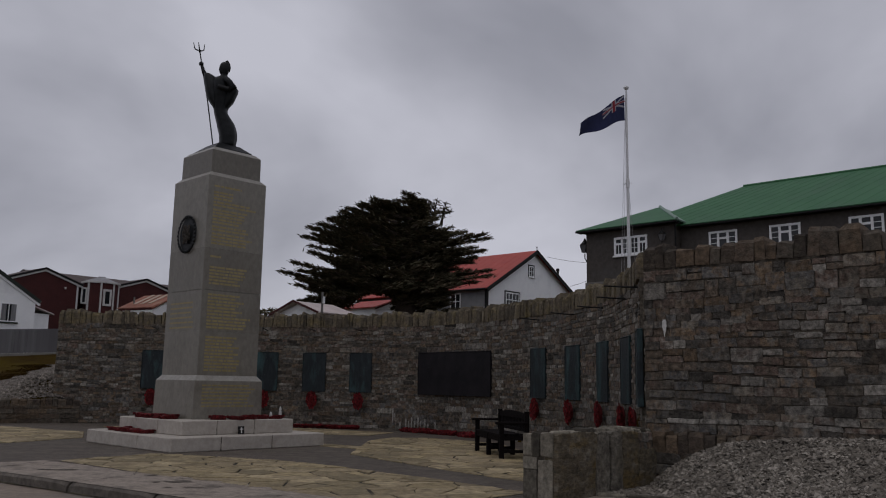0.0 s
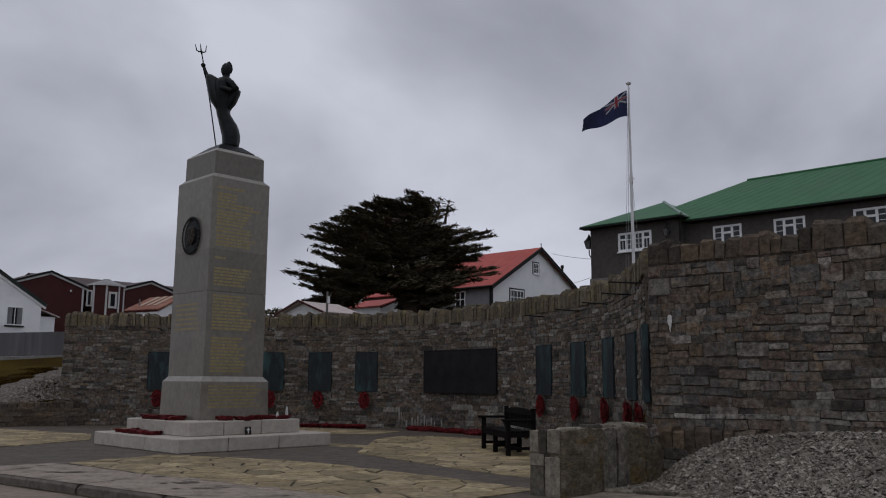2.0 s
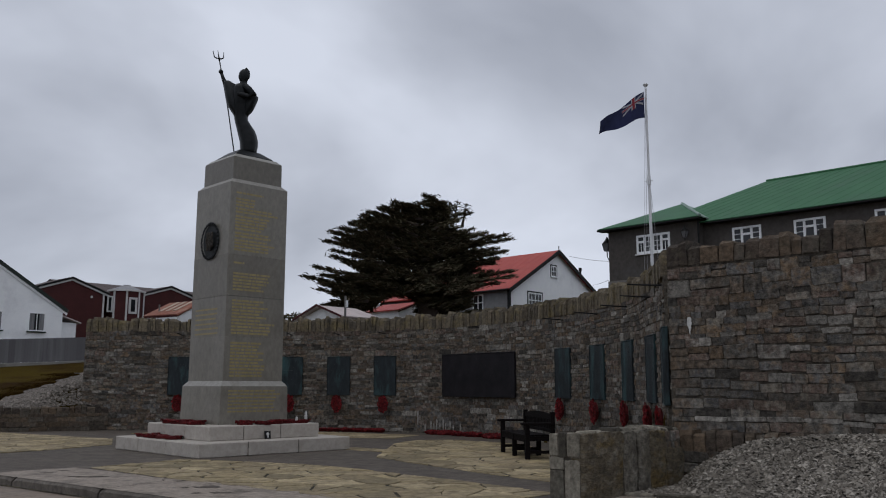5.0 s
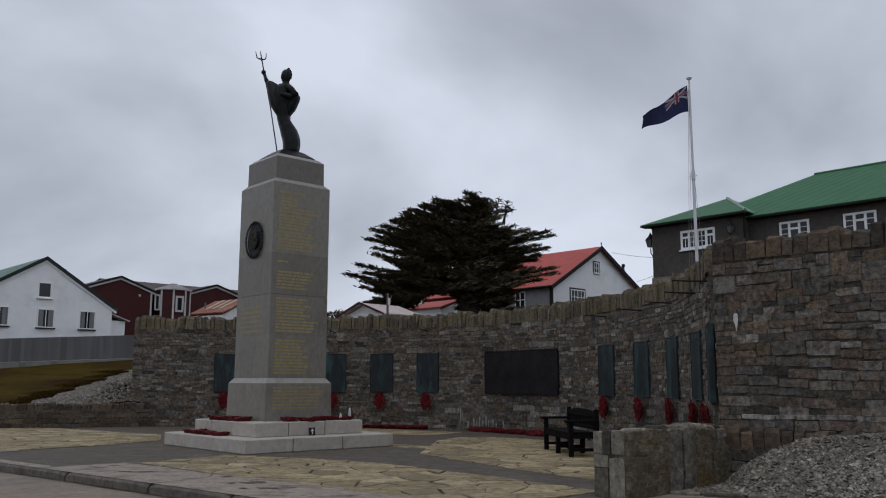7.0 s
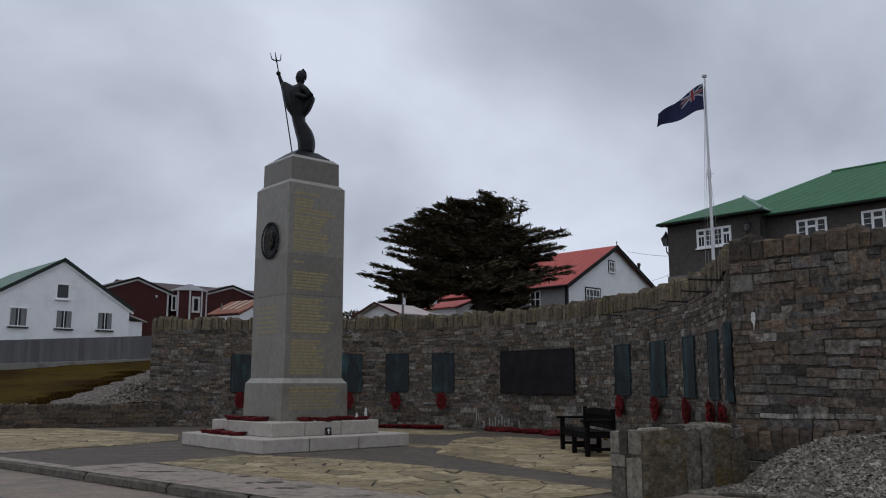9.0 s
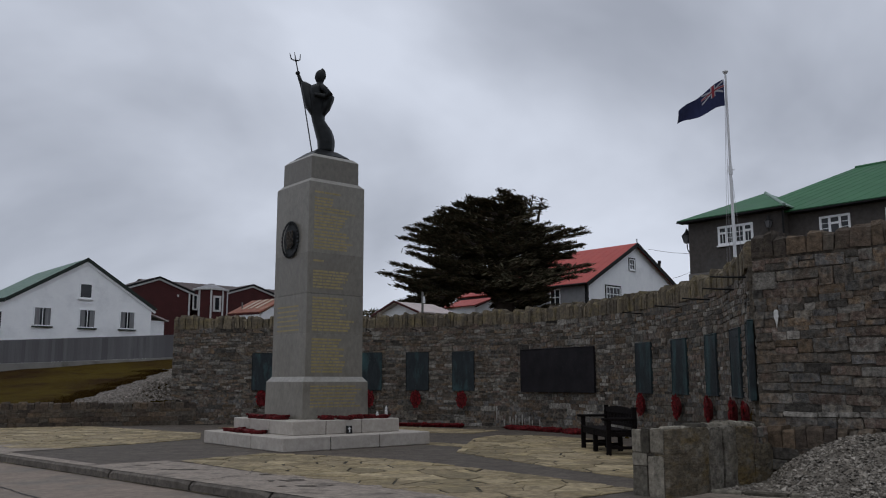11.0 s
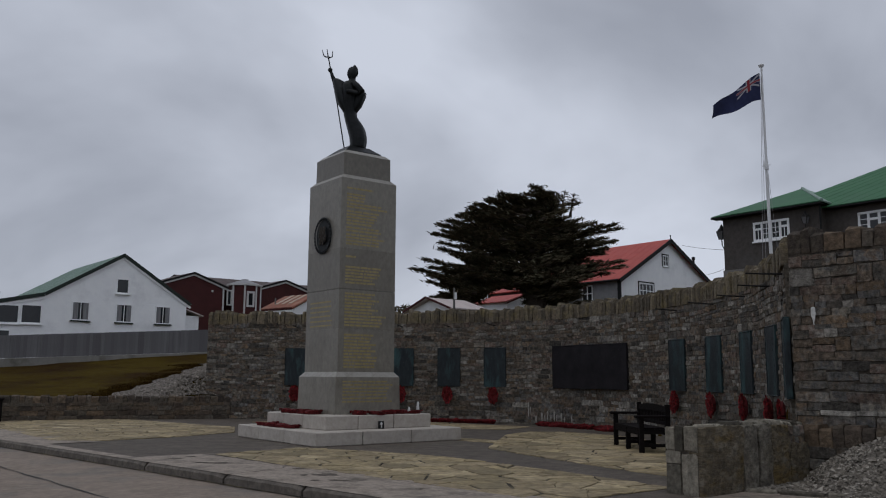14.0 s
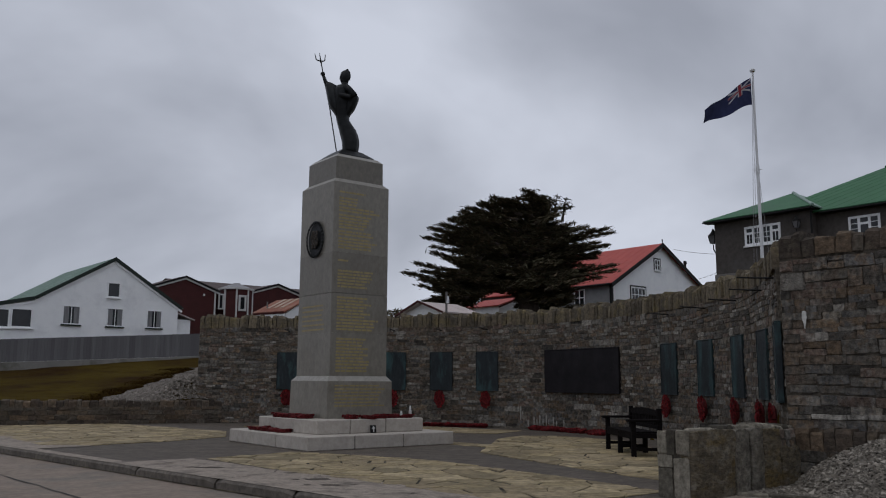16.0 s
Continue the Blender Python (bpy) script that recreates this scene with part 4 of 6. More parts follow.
def inscriptions(mon):
    """Gilt lines of lettering, as plain bars, on the sides that show."""
    r = random.Random(21)

    def half_at(z):
        return 0.697 - 0.004 * (z - 1.395) / 4.1

    def panel(name, turn, lines):
        for x0, x1, z, h in lines:
            w = x0
            while w < x1 - 0.015:
                e = min(w + r.uniform(0.05, 0.2), x1)
                y = half_at(z) if z > 1.4 else 0.788
                bar = one_box(w, e, -y - 0.003, -y + 0.01, z - h / 2, z + h / 2)
                part(name, bar, "gold", mon, "gilt lettering too fine to read", matrix=Matrix.Rotation(turn, 4, "Z"))
                w = e + r.uniform(0.01, 0.022)

    blocks = ((5.27, 1, 0.75), (5.14, 3, 0.45), (4.93, 2, 0.98), (4.77, 5, 0.78), (4.42, 2, 0.88), (4.27, 4, 0.92), (3.80, 1, 0.3), (3.58, 6, 0.8), (3.02, 7, 0.78), (2.555, 4, 0.95), (2.16, 11, 0.75))
    lines = []
    for top, count, width in blocks:
        for k in range(count):
            lines.append((-0.56, -0.56 + 1.1 * width * r.uniform(0.75, 1.0), top - 0.066 * k, 0.04))
    panel("inscription_bar", math.pi / 2, lines)
    panel("plinth_bar", math.pi / 2, [(-0.62, 0.62 * r.uniform(0.7, 1.0), 1.2 - 0.068 * k, 0.03) for k in range(7)])
    panel("front_bar", 0.0, [(-0.52, 0.42 * r.uniform(0.7, 1.0), 2.86 - 0.1 * k, 0.034) for k in range(6)])


inscriptions(monument_thing)


def medallion(mon):
    """A bronze wreath round a shield on the street side of the shaft."""
    bm = bmesh.new()
    y = -0.695
    for k in range(28):
        t = 2 * math.pi * k / 28
        c = Vector((0.34 * math.cos(t), y - 0.03, 4.3 + 0.37 * math.sin(t)))
        for s in (-1, 1):
            leaf = [Vector((0.0, 0, -0.06)), Vector((0.035, -0.02, 0)), Vector((0, -0.035, 0.0)), Vector((-0.035, -0.02, 0)), Vector((0, 0, 0.07))]
            m = Matrix.Translation(c + Vector((0, 0, 0))) @ Matrix.Rotation(-t + s * 0.5, 4, "Y")
            v = [bm.verts.new(m @ p) for p in leaf]
            for f in ((0, 1, 2), (0, 2, 3), (1, 4, 2), (2, 4, 3), (0, 3, 1), (1, 3, 4)):
                bm.faces.new([v[i] for i in f])
    part("wreath", bm, "bronze", mon, "dark bronze laurel wreath")
    bm = bmesh.new()
    out_line = [(0.17 * math.cos(t), 0.2 * math.sin(t)) for t in (2 * math.pi * k / 20 for k in range(20))]
    rings = [[bm.verts.new((x * f, y - d, 4.3 + z * f)) for x, z in out_line] for f, d in ((1.9, -0.01), (1.85, 0.012), (1.0, 0.014), (0.95, 0.05))]
    for r, q in zip(rings, rings[1:]):
        for i in range(20):
            bm.faces.new((r[i], r[(i + 1) % 20], q[(i + 1) % 20], q[i]))
    bm.faces.new(rings[-1])
    part("shield", bm, "bronze", mon, "dark bronze crest")
    rr = random.Random(6)
    bm = bmesh.new()
    for _ in range(60):
        t, f = rr.uniform(0, 2 * math.pi), math.sqrt(rr.random())
        c = Vector((0.15 * f * math.cos(t), y - 0.05, 4.3 + 0.2 * f * math.sin(t)))
        bmesh.ops.create_icosphere(bm, subdivisions=1, radius=rr.uniform(0.015, 0.04), matrix=Matrix.Translation(c) @ Matrix.Diagonal((0.7, 0.8, 1.3, 1)))
    part("crest_relief", bm, "bronze_worn", mon, "worn brown bronze relief")


medallion(monument_thing)


def statue():
    """A robed bronze figure that holds up a trident: one plain mesh, p to its back, d sideways."""
    bm = bmesh.new()

    def loft(rings, sides=16):
        made = []
        for z, c, w, dep, fold in rings:
            made.append([bm.verts.new((c + w * math.cos(t) * (1 + fold * math.sin(7 * t)), dep * math.sin(t) * (1 + fold * math.cos(6 * t)), z))
                         for t in (2 * math.pi * k / sides for k in range(sides))])
        for r, q in zip(made, made[1:]):
            for k in range(sides):
                bm.faces.new((r[k], r[(k + 1) % sides], q[(k + 1) % sides], q[k]))
        bm.faces.new(made[0][::-1])
        bm.faces.new(made[-1])

    # robe swinging over one hip, waist, breast, shoulders, neck
    loft([(0.0, 0.078, 0.148, 0.19, 0.05), (0.08, 0.077, 0.15, 0.19, 0.08), (0.18, 0.08, 0.16, 0.19, 0.09), (0.28, 0.075, 0.163, 0.19, 0.09), (0.40, 0.045, 0.168, 0.19, 0.08), (0.50, 0.012, 0.162, 0.18, 0.07),
          (0.60, -0.037, 0.143, 0.17, 0.06), (0.70, -0.083, 0.126, 0.16, 0.04), (0.80, -0.09, 0.134, 0.17, 0.03), (0.95, -0.10, 0.16, 0.20, 0.03), (1.12, -0.10, 0.17, 0.23, 0.03), (1.28, -0.11, 0.165, 0.25, 0.02),
          (1.37, -0.10, 0.125, 0.20, 0.0), (1.42, -0.065, 0.075, 0.09, 0.0), (1.49, -0.06, 0.06, 0.06, 0.0)], 28)
    # head under a crested helmet, with a brow and a neck guard
    loft([(1.45, -0.06, 0.06, 0.06, 0.0), (1.50, -0.068, 0.08, 0.07, 0.0), (1.555, -0.066, 0.102, 0.085, 0.0), (1.60, -0.06, 0.106, 0.088, 0.0), (1.65, -0.056, 0.098, 0.084, 0.0), (1.69, -0.054, 0.078, 0.07, 0.0),
          (1.715, -0.054, 0.05, 0.045, 0.0), (1.725, -0.054, 0.02, 0.02, 0.0)], 16)
    crest = [(-0.075, 1.71), (-0.04, 1.745), (-0.015, 1.762), (0.012, 1.735), (0.042, 1.69), (0.055, 1.61), (0.035, 1.52), (0.01, 1.60)]
    lo = [bm.verts.new((x, -0.02, z)) for x, z in crest]
    hi = [bm.verts.new((x, 0.02, z)) for x, z in crest]
    for i in range(8):
        bm.faces.new((lo[i], lo[(i + 1) % 8], hi[(i + 1) % 8], hi[i]))
    bm.faces.new(lo[::-1])
    bm.faces.new(hi)
    # raised arm, closed hand
    tube(bm, [(-0.20, 0.12, 1.36), (-0.34, 0.14, 1.42), (-0.43, 0.14, 1.47), (-0.475, 0.13, 1.57), (-0.512, 0.12, 1.68)], [0.09, 0.07, 0.052, 0.036, 0.03], 10)
    tube(bm, [(-0.508, 0.12, 1.665), (-0.518, 0.12, 1.69), (-0.526, 0.12, 1.72), (-0.53, 0.12, 1.74)], [0.03, 0.046, 0.044, 0.022], 10)
    # the cloak falls in a fold from the raised arm to the waist
    loft([(0.70, -0.16, 0.03, 0.08, 0.0), (0.80, -0.175, 0.06, 0.13, 0.05), (0.87, -0.19, 0.09, 0.15, 0.07), (0.95, -0.22, 0.115, 0.16, 0.08), (1.05, -0.25, 0.125, 0.16, 0.08), (1.20, -0.28, 0.13, 0.14, 0.07),
          (1.33, -0.305, 0.125, 0.11, 0.05), (1.42, -0.335, 0.105, 0.07, 0.02), (1.47, -0.38, 0.055, 0.05, 0.0)], 20)
    # the other arm, hand on the hip, with the cloak hanging behind its elbow
    tube(bm, [(-0.03, -0.18, 1.33), (0.06, -0.20, 1.25), (0.155, -0.22, 1.15), (0.06, -0.26, 1.10), (-0.08, -0.25, 1.13), (-0.14, -0.24, 1.15)], [0.07, 0.068, 0.06, 0.052, 0.045, 0.035], 10)
    loft([(0.69, -0.04, 0.05, 0.10, 0.0), (0.80, -0.01, 0.068, 0.13, 0.05), (0.91, 0.04, 0.098, 0.16, 0.07), (1.03, 0.072, 0.114, 0.17, 0.07), (1.11, 0.09, 0.126, 0.17, 0.06), (1.17, 0.10, 0.124, 0.17, 0.05), (1.26, 0.045, 0.085, 0.15, 0.03),
          (1.36, -0.01, 0.07, 0.12, 0.0), (1.43, -0.04, 0.05, 0.07, 0.0)], 20)
    # trident
    tube(bm, [(-0.188, 0.13, -0.02), (-0.36, 0.12, 0.97), (-0.565, 0.12, 1.96)], [0.012, 0.012, 0.012])
    tube(bm, [(-0.692, 0.12, 2.125), (-0.660, 0.12, 2.0), (-0.615, 0.12, 1.975), (-0.525, 0.12, 1.965), (-0.487, 0.12, 1.98), (-0.480, 0.12, 2.105)], [0.006, 0.012, 0.014, 0.014, 0.012, 0.006])
    tube(bm, [(-0.56, 0.12, 1.93), (-0.578, 0.12, 2.02), (-0.598, 0.12, 2.14)], [0.017, 0.013, 0.006])
    bmesh.ops.recalc_face_normals(bm, faces=bm.faces[:])
    ob = part("statue", bm, "bronze", matrix=FR @ pose(0.05, 10.31, 6.31, 0, 0, 50.5) @ Matrix.Scale(1.14, 4), smooth=True)
    return tagged(ob, "dark bronze robed figure raising a trident on the column", "statue")


statue()


# ---------------------------------------------------------------- plaques, wreaths and things at the wall
def on_curve(s, z, out_by=0.05):
    p, d = CURVED.at(s)
    n = Vector((d.y, -d.x, 0))
    return FR @ Matrix.Translation(p + n * out_by + Vector((0, 0, z))) @ Matrix.Rotation(math.atan2(d.y, d.x), 4, "Z")


def plaque(matrix, w, h, mat, rim, label, name="plaque", deep=0.05):
    top = thing(name, matrix, label, "plaque", "plaques on the wall")
    part("panel", one_box(-w / 2, w / 2, -0.03, deep, 0, h, bevel=0.006), mat, top)
    for x0, x1, z0, z1 in ((-w / 2 - rim, w / 2 + rim, h, h + rim), (-w / 2 - rim, w / 2 + rim, -rim, 0), (-w / 2 - rim, -w / 2, 0, h), (w / 2, w / 2 + rim, 0, h)):
        part("rim", one_box(x0, x1, -0.04, deep, z0, z1, bevel=0.006), mat, top)
    r = random.Random(int(w * 100))
    z = h - 0.12
    while z > 0.1:
        part("raised_bar", one_box(-w / 2 + 0.07, w / 2 - r.uniform(0.07, 0.2), -0.034, -0.028, z - 0.014, z + 0.014), mat, top)
        z -= 0.085
    return top


def wreath_mesh(radius, thick, count, seed):
    """Paper poppies round a ring that lies in x and z."""
    r = random.Random(seed)
    bm = bmesh.new()
    for k in range(count):
        t = 2 * math.pi * k / count + r.uniform(-0.1, 0.1)
        rr = radius + r.uniform(-thick, thick)
        c = Vector((rr * math.cos(t), -r.uniform(0.01, 0.05), rr * math.sin(t)))
        s = r.uniform(0.018, 0.03)
        q = Euler((r.uniform(-0.5, 0.5), r.uniform(-0.5, 0.5), 0)).to_matrix()
        petals = [bm.verts.new(c + q @ Vector((s * math.cos(u) * r.uniform(0.8, 1.1), -0.012, s * math.sin(u) * r.uniform(0.8, 1.1)))) for u in (i * math.pi / 4 for i in range(8))]
        heart = bm.verts.new(c + q @ Vector((0, 0.012, 0)))
        for i in range(8):
            bm.faces.new((petals[i], petals[(i + 1) % 8], heart))
    return bm


def wreath(matrix, radius, label, seed, group="poppy wreaths"):
    top = thing("poppy_wreath", matrix, label, "wreath", group)
    bm = bmesh.new()
    ring = [(radius * math.cos(t), 0, radius * math.sin(t)) for t in (2 * math.pi * k / 20 for k in range(21))]
    tube(bm, ring, [radius * 0.6] * 21, 6)
    part("ring", bm, "wreath_green", top)
    part("petal_cover", wreath_mesh(radius, radius * 0.85, 230, seed), "poppy", top)
    return top


def wall_things():
    base = CURVED.length
    green = "green verdigris bronze name plaque fixed to the stone wall"
    for k, s in enumerate(PLAQUE_S):
        plaque(on_curve(s, 1.05, 0.018), 0.68, 1.09, "plaque_green", 0.02, green)
        wreath(on_curve(s, 0.79, 0.12) @ Matrix.Diagonal((1, 1, 1.5, 1)), 0.088, "red poppy wreath hanging below a plaque", 30 + k)
        bracket(on_curve(s, 2.79, 0.0))
    plaque(on_curve(BIG_S, 1.04, 0.14), 2.95, 1.10, "plaque_dark", 0.025, "large black plaque fixed to the stone wall", "wall_plaque", 0.15)


def bracket(matrix):
    top = thing("flag_bracket", matrix, "thin black iron rod standing out of the stone wall", "bracket", "brackets on the wall")
    part("rod", tube(bmesh.new(), [(0, 0.2, 0), (0, -0.28, 0.02), (0, -0.52, 0.035)], [0.016, 0.014, 0.012]), "black", top)


PLAQUE_S = (2.95, 4.62, 6.28, 7.75, 9.24, 16.45, 18.15, 19.82, 21.6, 23.33)
BIG_S = 12.7
wall_things()


def foot_of_wall():
    """Red wreaths and poppies laid along the foot of the wall, in two rows."""
    r = random.Random(44)
    k = 0
    for s, end, size in ((7.35, 9.35, 0.06), (10.9, 13.75, 0.085)):
        while s < end:
            p, d = CURVED.at(s)
            n = Vector((d.y, -d.x, 0))
            m = FR @ Matrix.Translation(p + n * r.uniform(0.22, 0.3) + Vector((0, 0, 0.035))) @ Matrix.Rotation(math.atan2(d.y, d.x), 4, "Z") @ pose(0, 0, 0, -78 + r.uniform(-8, 8), 0, 0)
            if r.random() < 0.93:
                wreath(m, size * r.uniform(0.8, 1.2), "red poppy wreath laid at the foot of the wall", 60 + k)
            s += size * r.uniform(2.0, 3.2)
            k += 1


foot_of_wall()


def step_things():
    r = random.Random(9)
    flat = lambda x, y, z, t: MON @ pose(x + r.uniform(-0.05, 0.05), y, z - 0.012, -90 + r.uniform(-7, 7), r.uniform(-6, 6), t) @ Matrix.Diagonal((r.uniform(0.8, 1.05), r.uniform(0.6, 0.95), r.uniform(0.7, 1.05), 1))
    k = 0
    for x in (-0.62, -0.28, 0.05, 0.36):
        wreath(flat(x, -1.06 + r.uniform(-0.03, 0.03), 0.575, 0), 0.125, "red poppy wreath lying on the upper white step", 80 + k)
        k += 1
    for x in (-0.35, 0.0, 0.33, 0.66, 0.95):
        wreath(flat(1.06 + r.uniform(-0.03, 0.03), x, 0.575, 0), 0.125, "red poppy wreath lying on the upper white step", 80 + k)
        k += 1
    for x in (-1.15, -0.82, -0.5, -0.18, 0.12):
        wreath(flat(x, -1.42, 0.295, 0), 0.12, "red poppy wreath lying on the lower white step", 80 + k)
        k += 1
    card = thing("memorial_card", MON @ pose(1.34, -0.02, 0.268, -8, 0, 90), "small dark framed card with a white cross", "card")
    part("board", one_box(-0.068, 0.068, -0.011, 0.011, 0.0, 0.152, bevel=0.004), "black", card)
    bm = one_box(-0.012, 0.012, -0.016, -0.010, 0.022, 0.13)
    box(bm, -0.034, 0.034, -0.0155, -0.0105, 0.082, 0.106)
    part("cross", bm, "white_plastic", card, "white cross")
    for x, h in ((0.72, 0.14), (0.95, 0.25)):
        pot = thing("grave_lantern", MON @ pose(1.1, x + 0.1, 0.54), "small white lantern standing on the white step", "lantern", "white lanterns")
        bm = bmesh.new()
        tube(bm, [(0, 0, 0), (0, 0, h * 0.6), (0, 0, h * 0.7)], [0.034, 0.03, 0.016], 10)
        part("body", bm, "white_plastic", pot)
        part("lid", tube(bmesh.new(), [(0, 0, h * 0.7), (0, 0, h * 0.85), (0, 0, h)], [0.027, 0.022, 0.006], 10), "white_plastic", pot)


step_things()


def bench(matrix, label):
    """A slatted three-seat bench on three pairs of legs, with flat arms and a bowed top rail."""
    ob = thing("bench", matrix, label, "bench", "memorial benches")
    w, dep = 1.86, 0.52
    for x in (-w / 2, -0.04, w / 2 - 0.08):
        outer = abs(x) > 0.2
        part("front_leg", one_box(x, x + 0.08, -dep, -dep + 0.08, 0, 0.60 if outer else 0.40, bevel=0.006), "wood_dark", ob)
        part("back_leg", one_box(x, x + 0.08, -0.05, 0.03, 0, 0.83 if outer else 0.42, bevel=0.006), "wood_dark", ob)
        part("side_rail", one_box(x + 0.015, x + 0.065, -dep + 0.07, -0.04, 0.32, 0.40, bevel=0.004), "wood_dark", ob)
        part("side_stretcher", one_box(x + 0.02, x + 0.06, -dep + 0.07, -0.04, 0.10, 0.155, bevel=0.004), "wood_dark", ob)
        if outer:
            part("armrest", one_box(x - 0.03, x + 0.11, -dep - 0.07, 0.0, 0.60, 0.645, bevel=0.012), "wood_dark", ob)
    part("long_stretcher", one_box(-w / 2 + 0.07, w / 2 - 0.07, -0.28, -0.24, 0.105, 0.15, bevel=0.004), "wood_dark", ob)
    for k in range(5):
        y = -dep + 0.005 + k * 0.098
        part("seat_slat", one_box(-w / 2 + 0.085, w / 2 - 0.085, y, y + 0.078, 0.40, 0.43, bevel=0.005), "wood_dark", ob)
    part("seat_rail", one_box(-w / 2 + 0.075, w / 2 - 0.075, -dep + 0.015, -dep + 0.055, 0.30, 0.40, bevel=0.004), "wood_dark", ob)
    part("seat_rail", one_box(-w / 2 + 0.075, w / 2 - 0.075, -0.03, 0.01, 0.30, 0.40, bevel=0.004), "wood_dark", ob)
    # top rail, bowed up between the posts
    bm = bmesh.new()
    rings = []
    for k in range(17):
        u = k / 16
        lift = 0.045 * math.sin(math.pi * u)
        rings.append([bm.verts.new((-w / 2 + 0.08 + (w - 0.16) * u, y, z)) for y, z in ((-0.035, 0.70), (0.02, 0.70), (0.025, 0.78 + lift), (-0.03, 0.785 + lift))])
    for p, q in zip(rings, rings[1:]):
        for i in range(4):
            bm.faces.new((p[i], p[(i + 1) % 4], q[(i + 1) % 4], q[i]))
    bm.faces.new(rings[0][::-1])
    bm.faces.new(rings[-1])
    part("top_rail", bm, "wood_dark", ob)
    part("low_back_rail", one_box(-w / 2 + 0.08, w / 2 - 0.08, -0.025, 0.015, 0.47, 0.53, bevel=0.005), "wood_dark", ob)
    for k in range(17):
        x = -w / 2 + 0.12 + k * (w - 0.32) / 16.0
        part("back_slat", one_box(x, x + 0.072, -0.016, 0.006, 0.525, 0.71, bevel=0.004), "wood_dark", ob)


bench(spot(5.72, 13.32, 0.012, -36.9), "dark weathered wooden bench with a slatted back")
bench(spot(-11.02, 5.0, 0.012, 90), "dark weathered wooden bench standing before the low bank wall")


def flagpole():
    z0, top = 2.2, 10.2
    ob = thing("flagpole", spot(3.42, 22.0, z0), "tall white painted wooden flagpole with a topmast", "flagpole")
    part("lower_mast", tube(bmesh.new(), [(0, 0, -0.3), (0, 0, 5.3)], [0.054, 0.042], 12), "pole_white", ob)
    part("topmast", tube(bmesh.new(), [(0, 0, 4.95), (0.0, 0, top - z0)], [0.038, 0.028], 12), "pole_white", ob)
    part("mast_cap", tube(bmesh.new(), [(0, 0, 4.95), (0, 0, 5.2)], [0.058, 0.054], 12), "pole_white", ob)
    part("truck", tube(bmesh.new(), [(0, 0, top - z0 - 0.02), (0, 0, top - z0 + 0.03), (0, 0, top - z0 + 0.07)], [0.06, 0.085, 0.05], 12), "pole_white", ob)
    bm = bmesh.new()
    tube(bm, [(-0.12, 0.0, 5.06), (0, 0, 5.1), (0.12, 0, 5.06)], [0.012] * 3, 6)
    part("crosstree", bm, "pole_white", ob)
    for x, y in ((-0.2, -0.2), (-0.06, -0.25), (0.2, 0.12)):
        z = top - z0 - 0.3 if x < 0 else 5.05
        part("halyard", tube(bmesh.new(), [(x * 0.1, y * 0.1, z), (x * 0.8, y * 0.8, 2.5), (x, y, 0.0)], [0.005] * 3, 5), "rope_grey", ob)


flagpole()


def flag():
    """A drooping flag streaming toward the street, with a crossed canton."""
    top = thing("flag", spot(3.42, 22.0, 9.2), "dark blue flag with a red and white crossed canton", "flag")
    w, h = 1.8, 0.8

    def place(u, v):
        # u along the fly, v up the hoist
        x, drop = u * w, 0.45 * u * w
        sway = 0.10 * math.sin(6.5 * u + 1.6 * v) * u
        p = Vector((-0.3 * x, -0.95 * x, v * h * (1 - 0.55 * u) - drop + 0.04 * math.sin(9 * u)))
        return p + Vector((0.95, -0.3, 0)) * sway + Vector((-0.04, -0.05, 0))

    def sheet(u0, u1, v0, v1, off, thick=0.004, nu=24, nv=8, slant=0.0):
        bm = bmesh.new()
        rows = []
        for s in (-1, 1):
            rows.append([[bm.verts.new(place(u0 + (u1 - u0) * i / nu, v0 + (v1 - v0) * j / nv + slant * i / nu) + Vector((0.95, -0.3, 0)) * (off + s * thick / 2)) for j in range(nv + 1)] for i in range(nu + 1)])
        for k, g in enumerate(rows):
            for i in range(nu):
                for j in range(nv):
                    f = (g[i][j], g[i + 1][j], g[i + 1][j + 1], g[i][j + 1])
                    bm.faces.new(f if k else f[::-1])
        return bm

    part("cloth", sheet(0, 1, 0, 1, 0.0), "flag_blue", top, smooth=True)
    for k, side in enumerate((0.006, -0.006)):
        for slant, v in ((0.42, 0.5), (-0.42, 0.92)):
            part("canton_diagonal", sheet(0.02, 0.46, v, v + 0.075, side, 0.002, 10, 2, slant), "flag_white", top)
        part("canton_bar", sheet(0.0, 0.47, 0.70, 0.80, side * 1.6, 0.002, 10, 2), "flag_white", top)
        part("canton_bar", sheet(0.20, 0.29, 0.5, 0.99, side * 1.6, 0.002, 3, 6), "flag_white", top)
        part("canton_cross", sheet(0.0, 0.47, 0.72, 0.78, side * 2.2, 0.002, 10, 2), "flag_red", top)
        part("canton_cross", sheet(0.22, 0.27, 0.5, 0.99, side * 2.2, 0.002, 3, 6), "flag_red", top)


flag()


